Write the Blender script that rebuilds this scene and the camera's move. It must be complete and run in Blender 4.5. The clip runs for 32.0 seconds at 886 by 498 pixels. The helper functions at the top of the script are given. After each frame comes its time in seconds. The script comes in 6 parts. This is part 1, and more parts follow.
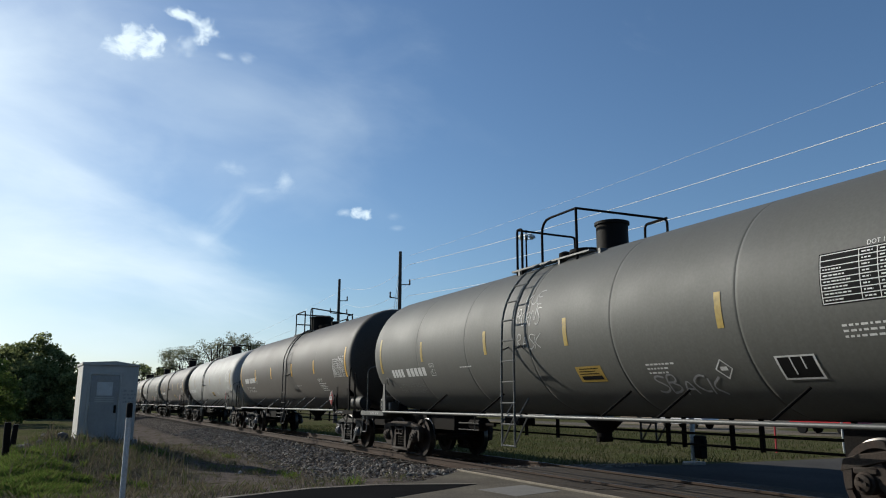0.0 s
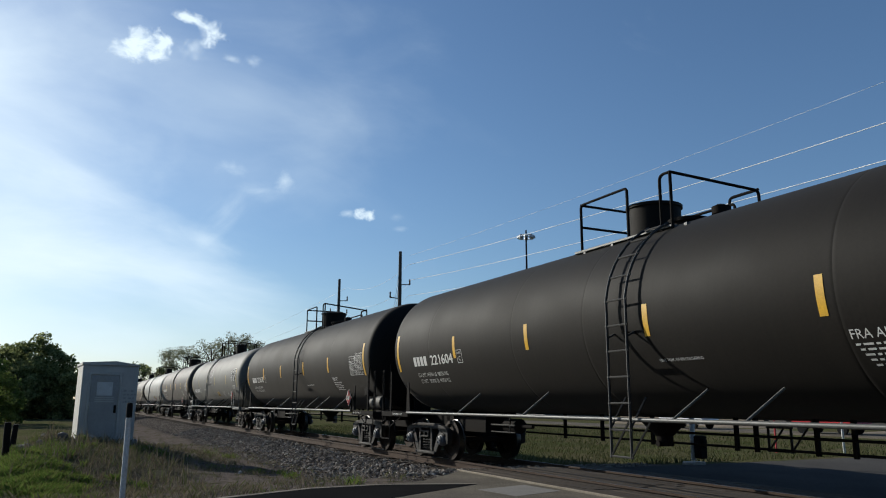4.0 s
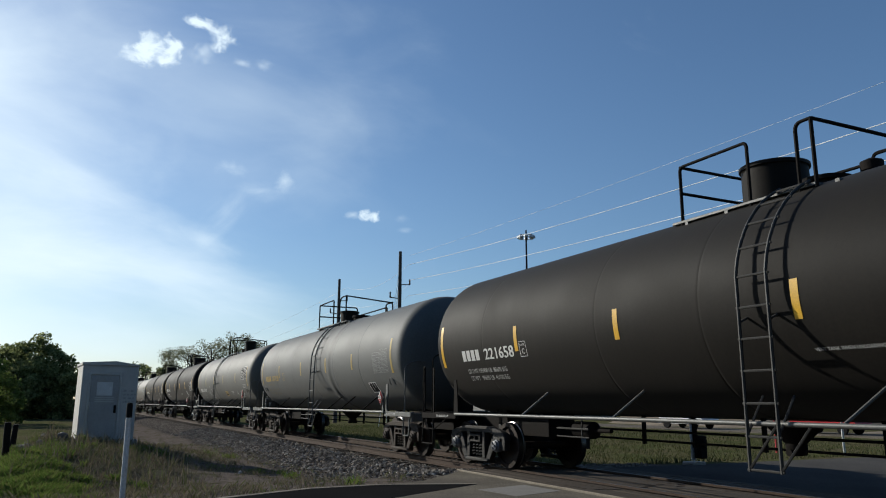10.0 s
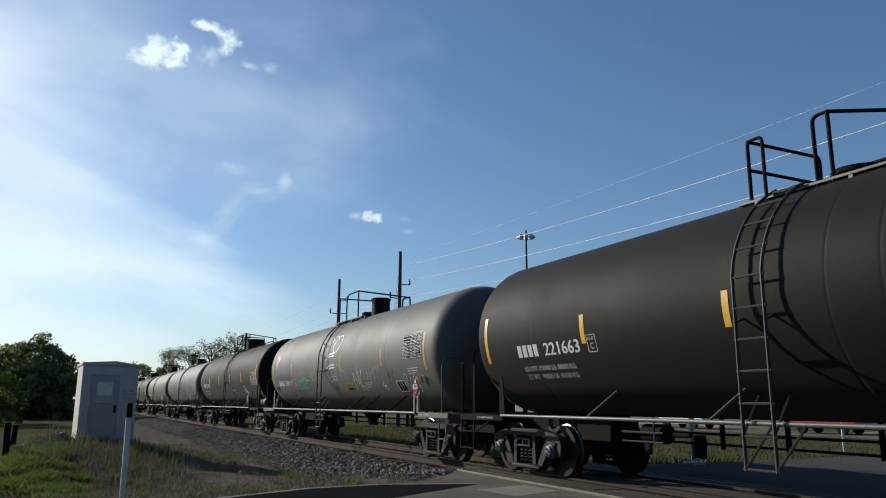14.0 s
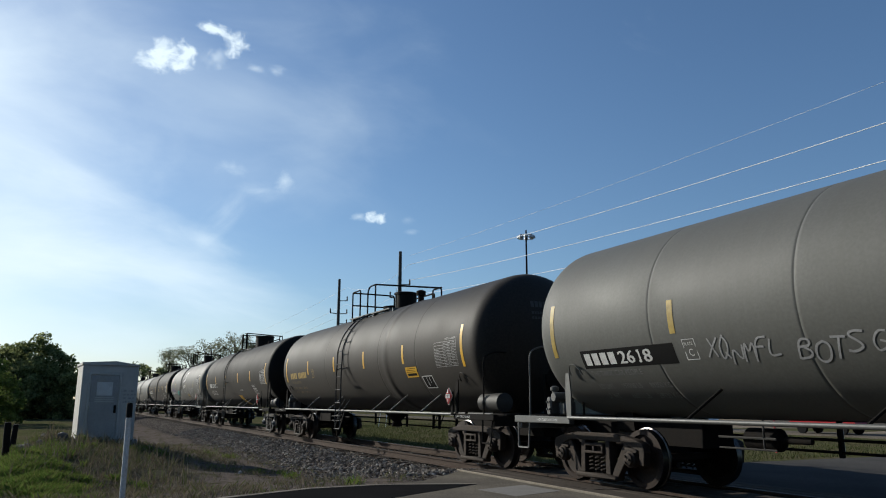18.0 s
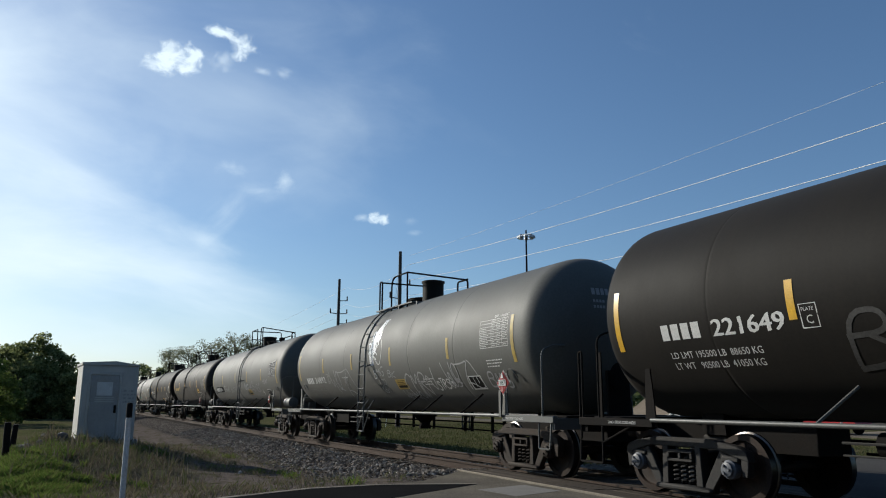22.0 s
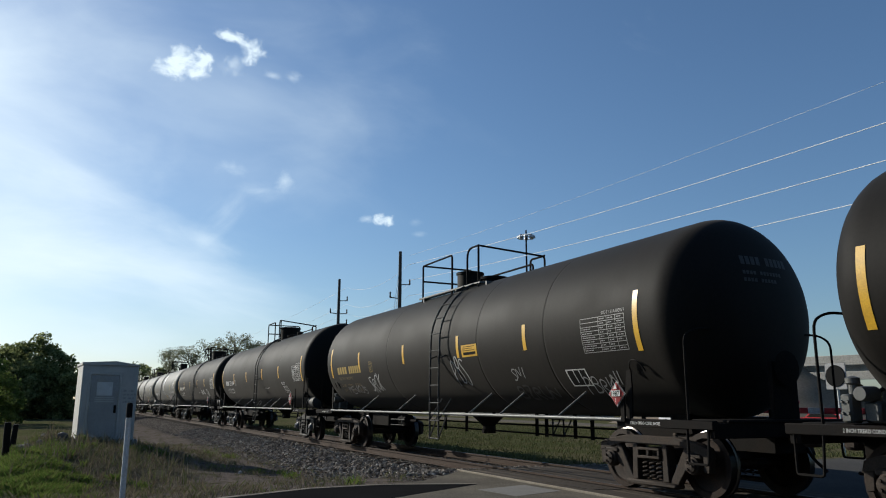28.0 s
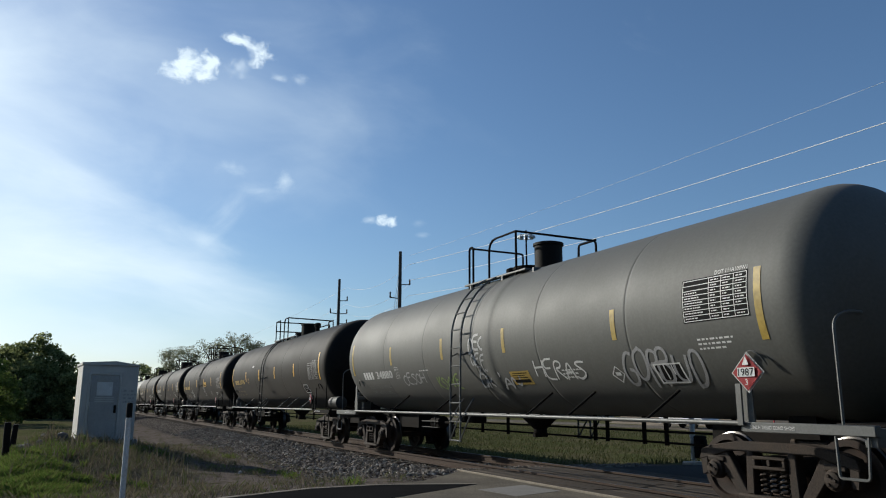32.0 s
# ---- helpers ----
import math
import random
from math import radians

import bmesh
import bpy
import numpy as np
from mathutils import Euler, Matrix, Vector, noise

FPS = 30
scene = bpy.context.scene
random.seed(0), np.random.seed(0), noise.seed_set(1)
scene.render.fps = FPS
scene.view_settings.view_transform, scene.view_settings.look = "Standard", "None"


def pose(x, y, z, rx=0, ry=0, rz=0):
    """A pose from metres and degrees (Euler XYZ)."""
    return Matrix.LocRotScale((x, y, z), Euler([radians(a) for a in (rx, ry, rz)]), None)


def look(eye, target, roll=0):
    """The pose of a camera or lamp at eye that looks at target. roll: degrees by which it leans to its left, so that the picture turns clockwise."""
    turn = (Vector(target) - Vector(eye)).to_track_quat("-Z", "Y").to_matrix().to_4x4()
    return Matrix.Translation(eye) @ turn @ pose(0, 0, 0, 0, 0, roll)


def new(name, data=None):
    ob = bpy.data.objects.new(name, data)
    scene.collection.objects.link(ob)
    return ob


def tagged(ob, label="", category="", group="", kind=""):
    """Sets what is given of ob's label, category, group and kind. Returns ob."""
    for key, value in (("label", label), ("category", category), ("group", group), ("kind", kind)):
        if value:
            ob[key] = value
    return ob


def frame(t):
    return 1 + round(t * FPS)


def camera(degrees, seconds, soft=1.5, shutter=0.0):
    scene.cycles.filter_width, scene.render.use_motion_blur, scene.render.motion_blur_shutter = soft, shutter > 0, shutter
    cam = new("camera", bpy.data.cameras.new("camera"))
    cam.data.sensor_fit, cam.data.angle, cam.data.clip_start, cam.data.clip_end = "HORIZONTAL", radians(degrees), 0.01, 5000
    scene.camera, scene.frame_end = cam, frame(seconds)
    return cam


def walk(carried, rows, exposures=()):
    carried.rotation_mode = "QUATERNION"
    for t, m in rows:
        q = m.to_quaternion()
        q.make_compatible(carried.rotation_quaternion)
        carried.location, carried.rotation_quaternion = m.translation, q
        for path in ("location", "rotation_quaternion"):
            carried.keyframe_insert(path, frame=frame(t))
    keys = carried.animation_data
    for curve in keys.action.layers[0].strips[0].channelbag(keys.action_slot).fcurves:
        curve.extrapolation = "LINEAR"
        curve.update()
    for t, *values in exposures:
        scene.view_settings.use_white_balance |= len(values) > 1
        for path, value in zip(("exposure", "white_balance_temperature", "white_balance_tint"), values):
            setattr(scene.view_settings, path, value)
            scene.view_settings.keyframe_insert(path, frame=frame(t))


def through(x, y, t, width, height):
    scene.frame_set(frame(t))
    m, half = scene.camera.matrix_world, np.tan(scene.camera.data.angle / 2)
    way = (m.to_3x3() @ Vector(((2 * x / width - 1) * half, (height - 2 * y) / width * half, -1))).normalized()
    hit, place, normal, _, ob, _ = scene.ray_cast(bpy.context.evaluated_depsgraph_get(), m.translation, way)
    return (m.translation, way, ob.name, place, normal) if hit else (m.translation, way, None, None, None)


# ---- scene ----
# ---------------------------------------------------------------- camera
cam = camera(61.46, 32.0, 1.05)
EYE = Vector((0.0, -9.0, 1.292))
YAW, PITCH = 0.457, 0.2047
AIM = Vector((-math.cos(YAW) * math.cos(PITCH), math.sin(YAW) * math.cos(PITCH), math.sin(PITCH)))
STAND = look(EYE, EYE + AIM * 50, 0.25)
walk(cam, [(0, STAND), (32, STAND)], [(0, 0.03, 5860, 6), (32, 0.03, 5860, 6)])

# ---------------------------------------------------------------- light
SUN_EL, SUN_AZ = radians(23.5), math.atan2(-0.84, -0.54)
world = bpy.data.worlds.new("sky")
scene.world = world
world.use_nodes = True
wn, wl = world.node_tree.nodes, world.node_tree.links
wn.clear()
w_out, w_bg = wn.new("ShaderNodeOutputWorld"), wn.new("ShaderNodeBackground")
w_sky = wn.new("ShaderNodeTexSky")
w_sky.sky_type, w_sky.sun_disc = "NISHITA", False
w_sky.sun_elevation, w_sky.sun_rotation = SUN_EL, SUN_AZ
w_sky.air_density, w_sky.dust_density, w_sky.ozone_density = 1.05, 0.8, 3.6
w_bg.inputs["Strength"].default_value = 0.099
wl.new(w_sky.outputs[0], w_bg.inputs["Color"])
wl.new(w_bg.outputs[0], w_out.inputs[0])

sun = new("sun", bpy.data.lights.new("sun", "SUN"))
sun.data.energy, sun.data.angle, sun.data.color = 5.0, radians(0.6), (1.0, 0.88, 0.72)
SUN_WAY = Vector((math.sin(SUN_AZ) * math.cos(SUN_EL), math.cos(SUN_AZ) * math.cos(SUN_EL), math.sin(SUN_EL)))
sun.matrix_world = look(SUN_WAY * 60, (0, 0, 0))


# ---------------------------------------------------------------- materials
def material(name, color, rough=0.6, metal=0.0, scale=3.0, amount=0.25, fine=60.0, bump=0.15, other=None, streak=0.0, spec=0.5, worn=0.5, dust=0.0):
    """A weathered surface: broad patches towards `other`, fine grain, relief, streaks that run down."""
    m = bpy.data.materials.new(name)
    m.use_nodes = True
    n, l = m.node_tree.nodes, m.node_tree.links
    b = n["Principled BSDF"]
    b.inputs["Roughness"].default_value, b.inputs["Metallic"].default_value = rough, metal
    b.inputs["Specular IOR Level"].default_value = spec
    b.inputs["Sheen Weight"].default_value, b.inputs["Sheen Roughness"].default_value = dust, 0.45
    b.inputs["Sheen Tint"].default_value = (1.0, 0.95, 0.88, 1)
    other = other or tuple(c * 0.6 for c in color)
    tc = n.new("ShaderNodeTexCoord")
    big = n.new("ShaderNodeTexNoise")
    big.inputs["Scale"].default_value, big.inputs["Detail"].default_value, big.inputs["Roughness"].default_value = scale, 6, 0.6
    l.new(tc.outputs["Object"], big.inputs["Vector"])
    ramp = n.new("ShaderNodeMapRange")
    ramp.inputs["From Min"].default_value, ramp.inputs["From Max"].default_value = worn - 0.17, worn + 0.17
    ramp.inputs["To Max"].default_value = amount
    l.new(big.outputs["Fac"], ramp.inputs["Value"])
    mix = n.new("ShaderNodeMix")
    mix.data_type = "RGBA"
    mix.inputs["A"].default_value, mix.inputs["B"].default_value = (*color, 1), (*other, 1)
    l.new(ramp.outputs[0], mix.inputs["Factor"])
    last = mix.outputs["Result"]
    small = n.new("ShaderNodeTexNoise")
    small.inputs["Scale"].default_value, small.inputs["Detail"].default_value = fine, 3
    l.new(tc.outputs["Object"], small.inputs["Vector"])
    grain = n.new("ShaderNodeMapRange")
    grain.inputs["From Min"].default_value, grain.inputs["From Max"].default_value = 0.3, 0.7
    grain.inputs["To Min"].default_value, grain.inputs["To Max"].default_value = 1 - amount * 0.5, 1 + amount * 0.4
    l.new(small.outputs["Fac"], grain.inputs["Value"])
    mul = n.new("ShaderNodeMix")
    mul.data_type, mul.blend_type = "RGBA", "MULTIPLY"
    mul.inputs["Factor"].default_value = 1
    l.new(last, mul.inputs["A"])
    l.new(grain.outputs[0], mul.inputs["B"])
    last = mul.outputs["Result"]
    if streak:
        mp = n.new("ShaderNodeMapping")
        mp.inputs["Scale"].default_value = (5.0, 0.4, 0.22)
        l.new(tc.outputs["Object"], mp.inputs["Vector"])
        s = n.new("ShaderNodeTexNoise")
        s.inputs["Scale"].default_value, s.inputs["Detail"].default_value = 1.6, 5
        l.new(mp.outputs[0], s.inputs["Vector"])
        sr = n.new("ShaderNodeMapRange")
        sr.inputs["From Min"].default_value, sr.inputs["From Max"].default_value = 0.45, 0.75
        sr.inputs["To Max"].default_value = streak
        l.new(s.outputs["Fac"], sr.inputs["Value"])
        sm = n.new("ShaderNodeMix")
        sm.data_type = "RGBA"
        sm.inputs["B"].default_value = (*other, 1)
        l.new(sr.outputs[0], sm.inputs["Factor"])
        l.new(last, sm.inputs["A"])
        last = sm.outputs["Result"]
    l.new(last, b.inputs["Base Color"])
    rr = n.new("ShaderNodeMapRange")
    rr.inputs["From Min"].default_value, rr.inputs["From Max"].default_value = 0.3, 0.7
    rr.inputs["To Min"].default_value, rr.inputs["To Max"].default_value = max(0.05, rough - 0.04), min(1, rough + 0.05)
    l.new(big.outputs["Fac"], rr.inputs["Value"])
    l.new(rr.outputs[0], b.inputs["Roughness"])
    if bump:
        bp = n.new("ShaderNodeBump")
        bp.inputs["Strength"].default_value, bp.inputs["Distance"].default_value = bump, 0.01
        l.new(small.outputs["Fac"], bp.inputs["Height"])
        l.new(bp.outputs[0], b.inputs["Normal"])
    return m


GREY = material("grey_tank_paint", (0.081, 0.082, 0.0745), 0.64, scale=0.9, amount=0.22, fine=25, bump=0.012, other=(0.067, 0.066, 0.0575), streak=0.45, spec=0.38, dust=0.05)
PALE = material("pale_tank_paint", (0.31, 0.31, 0.295), 0.64, scale=0.9, amount=0.35, fine=25, bump=0.03, other=(0.19, 0.18, 0.16), streak=0.4, spec=0.4, dust=0.06)
BLUEGREY = material("blue_grey_tank_paint", (0.078, 0.083, 0.082), 0.64, scale=0.8, amount=0.22, fine=25, bump=0.012, other=(0.064, 0.065, 0.062), streak=0.25, spec=0.3, dust=0.05)
BLACK = material("black_tank_paint", (0.0078, 0.007, 0.0061), 0.64, scale=0.8, amount=0.4, fine=25, bump=0.012, other=(0.0145, 0.0122, 0.0098), streak=0.35, spec=0.1, dust=0.055)
BROWN = material("rusty_brown_tank_paint", (0.034, 0.030, 0.0258), 0.62, scale=0.8, amount=0.5, fine=25, bump=0.03, other=(0.046, 0.0385, 0.031), streak=0.45, spec=0.34, dust=0.08)
DARKBROWN = material("dark_brown_tank_paint", (0.0185, 0.016, 0.0132), 0.62, scale=0.8, amount=0.5, fine=25, bump=0.02, other=(0.029, 0.0235, 0.0185), streak=0.45, spec=0.2, dust=0.04)
UNDER = material("sooty_underframe_paint", (0.0095, 0.009, 0.0087), 0.8, scale=4, amount=0.5, fine=40, bump=0.1, other=(0.02, 0.0155, 0.0125), spec=0.06)
RAILPAINT = material("weathered_grey_fittings", (0.08, 0.083, 0.079), 0.5, scale=4, amount=0.4, fine=50, bump=0.05, other=(0.055, 0.05, 0.042))
IRON = material("dusty_cast_iron", (0.025, 0.0195, 0.0155), 0.75, scale=6, amount=0.7, fine=45, bump=0.25, other=(0.048, 0.034, 0.0245), spec=0.2)
WHEEL = material("rust_brown_wheel_steel", (0.016, 0.0115, 0.009), 0.7, scale=5, amount=0.6, fine=40, bump=0.1, other=(0.04, 0.022, 0.0135), spec=0.2)
TREAD = material("polished_steel_tread", (0.07, 0.066, 0.062), 0.3, 0.9, scale=8, amount=0.3, fine=60, bump=0.03)
LADDERDARK = material("dusty_dark_ladder_paint", (0.032, 0.032, 0.031), 0.6, scale=4, amount=0.4, fine=50, bump=0.05, other=(0.05, 0.044, 0.037), spec=0.3)
GHOST = material("ghost_of_old_paint", (0.045, 0.044, 0.042), 0.7, scale=3, amount=0.6, fine=30, bump=0, other=(0.022, 0.021, 0.02))
SOOT = material("sooty_black_cast_iron", (0.015, 0.0145, 0.014), 0.65, scale=6, amount=0.6, fine=45, bump=0.25, other=(0.034, 0.029, 0.025), spec=0.25)
CAPSTEEL = material("blue_grey_bearing_cap", (0.09, 0.1, 0.12), 0.5, scale=9, amount=0.5, fine=45, bump=0.1, other=(0.04, 0.04, 0.042))
LIME = material("yellow_green_spray_paint", (0.22, 0.30, 0.08), 0.6, scale=6, amount=0.4, fine=40, bump=0, other=(0.14, 0.17, 0.08))
PINK = material("pink_spray_paint", (0.42, 0.20, 0.22), 0.6, scale=3, amount=0.5, fine=30, bump=0, other=(0.2, 0.17, 0.16))
YELLOW = material("yellow_reflective_tape", (0.62, 0.36, 0.02), 0.4, scale=6, amount=0.3, fine=60, bump=0.03, other=(0.34, 0.2, 0.03))
WHITE = material("white_stencil_paint", (0.55, 0.55, 0.535), 0.6, scale=5, amount=0.35, fine=40, bump=0, other=(0.38, 0.37, 0.35))
OLDTAPE = material("faded_yellow_tape", (0.36, 0.245, 0.028), 0.55, scale=7, amount=0.6, fine=14, bump=0.03, other=(0.19, 0.145, 0.04))
FADEDINK = material("faded_white_stencil_paint", (0.2, 0.2, 0.195), 0.65, scale=5, amount=0.5, fine=40, bump=0, other=(0.1, 0.1, 0.095))
OLDOCHRE = material("faded_ochre_stencil_paint", (0.15, 0.105, 0.032), 0.65, scale=5, amount=0.5, fine=40, bump=0)
OCHRE = material("ochre_stencil_paint", (0.34, 0.23, 0.04), 0.6, scale=5, amount=0.35, fine=40, bump=0)
RED = material("red_placard_enamel", (0.42, 0.03, 0.035), 0.4, scale=8, amount=0.2, fine=60, bump=0)
DARKSIGN = material("black_stencil_panel", (0.012, 0.012, 0.012), 0.7, scale=8, amount=0.2, fine=60, bump=0, spec=0.05)
TEAL = material("teal_spray_paint", (0.03, 0.30, 0.25), 0.6, scale=6, amount=0.3, fine=40, bump=0)
SPRAYGREY = material("faded_grey_spray_paint", (0.27, 0.27, 0.27), 0.6, scale=6, amount=0.4, fine=40, bump=0)
CONCRETE = material("pale_concrete", (0.34, 0.325, 0.29), 0.85, scale=0.6, amount=0.4, fine=8, bump=0.1, other=(0.24, 0.225, 0.2))
BOXPAINT = material("chalky_white_cabinet_paint", (0.47, 0.455, 0.42), 0.6, scale=2.4, amount=0.55, fine=60, bump=0.02, other=(0.33, 0.315, 0.28), streak=0.35)
DOORPAINT = material("scuffed_door_paint_shaded", (0.33, 0.325, 0.31), 0.6, scale=2.6, amount=0.55, fine=60, bump=0.02, other=(0.25, 0.24, 0.22), streak=0.4)
RUSTRAIL = material("brown_rail_steel", (0.06, 0.042, 0.032), 0.7, scale=5, amount=0.5, fine=40, bump=0.1, spec=0.1)
SHINE = material("worn_rail_head", (0.085, 0.07, 0.058), 0.5, 0.8, scale=5, amount=0.3, fine=60, bump=0.02)
TIE = material("creosoted_timber", (0.038, 0.03, 0.024), 0.85, scale=4, amount=0.6, fine=50, bump=0.4, other=(0.075, 0.06, 0.047), spec=0.1)
POLEWOOD = material("weathered_pole_wood", (0.05, 0.042, 0.036), 0.85, scale=3, amount=0.5, fine=40, bump=0.2)
WIRE = material("aluminium_wire", (0.85, 0.85, 0.84), 0.4, 0.0, amount=0.1, bump=0)
STEEL = material("galvanised_steel", (0.45, 0.46, 0.46), 0.45, 0.6, scale=5, amount=0.3, fine=50, bump=0.04)
POSTWHITE = material("scuffed_white_post_paint", (0.6, 0.6, 0.58), 0.5, scale=5, amount=0.4, fine=40, bump=0.05, other=(0.35, 0.33, 0.3))
BARK = material("brown_bark", (0.07, 0.055, 0.04), 0.9, scale=6, amount=0.5, fine=40, bump=0.5)
EARTH = material("dry_earth", (0.17, 0.13, 0.088), 0.95, scale=0.5, amount=0.5, fine=5, bump=0.3, other=(0.11, 0.09, 0.055))


# ---------------------------------------------------------------- mesh helpers
def to_mesh(bm, smooth=True):
    me = bpy.data.meshes.new("mesh")
    bm.normal_update()
    bm.to_mesh(me)
    bm.free()
    if smooth:
        me.shade_smooth()
        me.set_sharp_from_angle(angle=radians(40))
    return me


def part(name, shape, mat, parent, label="", m=None):
    """Links a bmesh or a shared mesh as ONE object under a thing or a part."""
    me = shape if isinstance(shape, bpy.types.Mesh) else to_mesh(shape)
    ob = new(name, me)
    if not me.materials:
        me.materials.append(mat)
    if me.materials[0] != mat:
        ob.material_slots[0].link = "OBJECT"
        ob.material_slots[0].material = mat
    if parent:
        ob.parent = parent
    if m is not None:
        ob.matrix_basis = m
    if label:
        ob["label"] = label
    return ob


def slab(bm, lo, hi, bevel=0.0):
    c = [(a + b) / 2 for a, b in zip(lo, hi)]
    s = [b - a for a, b in zip(lo, hi)]
    g = bmesh.ops.create_cube(bm, size=1, matrix=Matrix.LocRotScale(c, None, s))
    if bevel:
        edges = {e for v in g["verts"] for e in v.link_edges}
        bmesh.ops.bevel(bm, geom=list(edges), offset=bevel, segments=1, affect="EDGES")
    return bm


def tube(bm, pts, r, n=8, close=True):
    """A round bar along the points, mitred."""
    pts = [Vector(p) for p in pts]
    rings = []
    up = None
    for i, p in enumerate(pts):
        a = pts[max(0, i - 1)]
        b = pts[min(len(pts) - 1, i + 1)]
        d = (b - a).normalized()
        if up is None:
            up = d.orthogonal().normalized()
        up = (up - d * up.dot(d)).normalized()
        side = d.cross(up)
        rings.append([bm.verts.new(p + (up * math.cos(k * 2 * math.pi / n) + side * math.sin(k * 2 * math.pi / n)) * r) for k in range(n)])
    for a, b in zip(rings, rings[1:]):
        for k in range(n):
            bm.faces.new((a[k], a[(k + 1) % n], b[(k + 1) % n], b[k]))
    if close:
        bm.faces.new(rings[0][::-1])
        bm.faces.new(rings[-1])
    return bm


def bent(pts, r, n=4):
    """Points with the inner corners rounded by about r."""
    pts = [Vector(p) for p in pts]
    out = [pts[0]]
    for a, p, b in zip(pts, pts[1:], pts[2:]):
        u, v = (a - p), (b - p)
        q = min(r, u.length * 0.45, v.length * 0.45)
        s, e = p + u.normalized() * q, p + v.normalized() * q
        for i in range(n + 1):
            t = i / n
            out.append(s * (1 - t) ** 2 + p * 2 * t * (1 - t) + e * t * t)
    return out + [pts[-1]]


def lathe(bm, profile, axis, n=32, c=(0, 0, 0), caps=True):
    """profile: (along, radius) pairs round an axis 'x', 'y' or 'z'."""
    rings = []
    c = Vector(c)
    for s, r in profile:
        ring = []
        for k in range(n):
            a = 2 * math.pi * k / n
            u, v = math.cos(a) * r, math.sin(a) * r
            ring.append(bm.verts.new(c + Vector({"x": (s, u, v), "y": (v, s, u), "z": (u, v, s)}[axis])))
        rings.append(ring)
    for a, b in zip(rings, rings[1:]):
        for k in range(n):
            bm.faces.new((a[k], a[(k + 1) % n], b[(k + 1) % n], b[k]))
    if caps:
        bm.faces.new(rings[0][::-1])
        bm.faces.new(rings[-1])
    return bm


def prism(bm, outline, y0, y1):
    """An outline in x, z pushed from y0 to y1."""
    a = [bm.verts.new((x, y0, z)) for x, z in outline]
    b = [bm.verts.new((x, y1, z)) for x, z in outline]
    n = len(a)
    for i in range(n):
        bm.faces.new((a[i], a[(i + 1) % n], b[(i + 1) % n], b[i]))
    bm.faces.new(a[::-1])
    bm.faces.new(b)
    bmesh.ops.recalc_face_normals(bm, faces=bm.faces[:])
    return bm


SHAPES = {}


def shared(key, make):
    """One mesh for all alike parts."""
    key = (R, key)
    if key not in SHAPES:
        got = make()
        SHAPES[key] = got if isinstance(got, bpy.types.Mesh) else to_mesh(got)
    return SHAPES[key]


def letters(body, size):
    """Flat outlines of a word: points and faces in its own plane."""
    key = ("word", body)
    if key not in SHAPES:
        cu = bpy.data.curves.new("word", "FONT")
        cu.body, cu.size, cu.resolution_u, cu.align_x = body, 1.0, 2, "LEFT"
        ob = new("word", cu)
        bpy.context.view_layer.update()
        me = bpy.data.meshes.new_from_object(ob.evaluated_get(bpy.context.evaluated_depsgraph_get()))
        SHAPES[key] = ([tuple(v.co.xy) for v in me.vertices], [tuple(p.vertices) for p in me.polygons])
        bpy.data.objects.remove(ob)
        bpy.data.curves.remove(cu)
        bpy.data.meshes.remove(me)
    pts, faces = SHAPES[key]
    return [(x * size, y * size) for x, y in pts], faces


def fitted(body, u0, u1, z0, z1):
    """A word stretched to fill a field."""
    pts, faces = letters(body, 1.0)
    a, b = min(p[0] for p in pts), max(p[0] for p in pts)
    c, d = min(p[1] for p in pts), max(p[1] for p in pts)
    return [(u0 + (x - a) / (b - a) * (u1 - u0), z0 + (y - c) / (d - c) * (z1 - z0)) for x, y in pts], faces


# ---------------------------------------------------------------- tank car
SLIM, STOUT = (1.521, 2.617), (1.545, 2.652)
R, ZC = SLIM
# straight half length, depth of the head, squareness of its knuckle, shift along the car
DOMES = {"grey": (7.66, 0.78, 2.15, 0.0), "black": (7.97, 0.48, 2.3, 0.15), "blackwest": (7.97, 0.48, 2.3, 0.14), "union": (7.66, 0.70, 2.15, 0.02), "unionlight": (7.66, 0.66, 2.15, 0.0), "unionwest": (7.66, 0.70, 2.15, 0.0), "plain": (7.66, 0.72, 2.15, 0.0)}
WHEEL_R = 0.457
TRUCK_X = 6.965
TOP = ZC + R


def skin(u, z, lift=0.004):
    """A point on the tank's near side at the height z."""
    s = max(-0.995, min(0.995, (z - ZC) / R))
    r = R + lift
    return Vector((u, -math.sqrt(1 - s * s) * r, ZC + s * r))


def painted(bm, pts, faces, lift=0.003):
    vs = [bm.verts.new(skin(u, z, lift)) for u, z in pts]
    for f in faces:
        try:
            bm.faces.new([vs[i] for i in f])
        except ValueError:
            pass


def patch(bm, u0, z0, u1, z1, lift=0.003, nz=None):
    nz = nz or max(1, int((z1 - z0) / 0.08))
    nu = 1
    g = [[bm.verts.new(skin(u0 + (u1 - u0) * i / nu, z0 + (z1 - z0) * j / nz, lift)) for i in range(nu + 1)] for j in range(nz + 1)]
    for j in range(nz):
        for i in range(nu):
            bm.faces.new((g[j][i], g[j][i + 1], g[j + 1][i + 1], g[j + 1][i]))


def roll_down(deg):
    """Turns what lies on the near side down round the tank's axis."""
    return Matrix.Translation((0, 0, ZC)) @ Matrix.Rotation(radians(deg), 4, "X") @ Matrix.Translation((0, 0, -ZC))


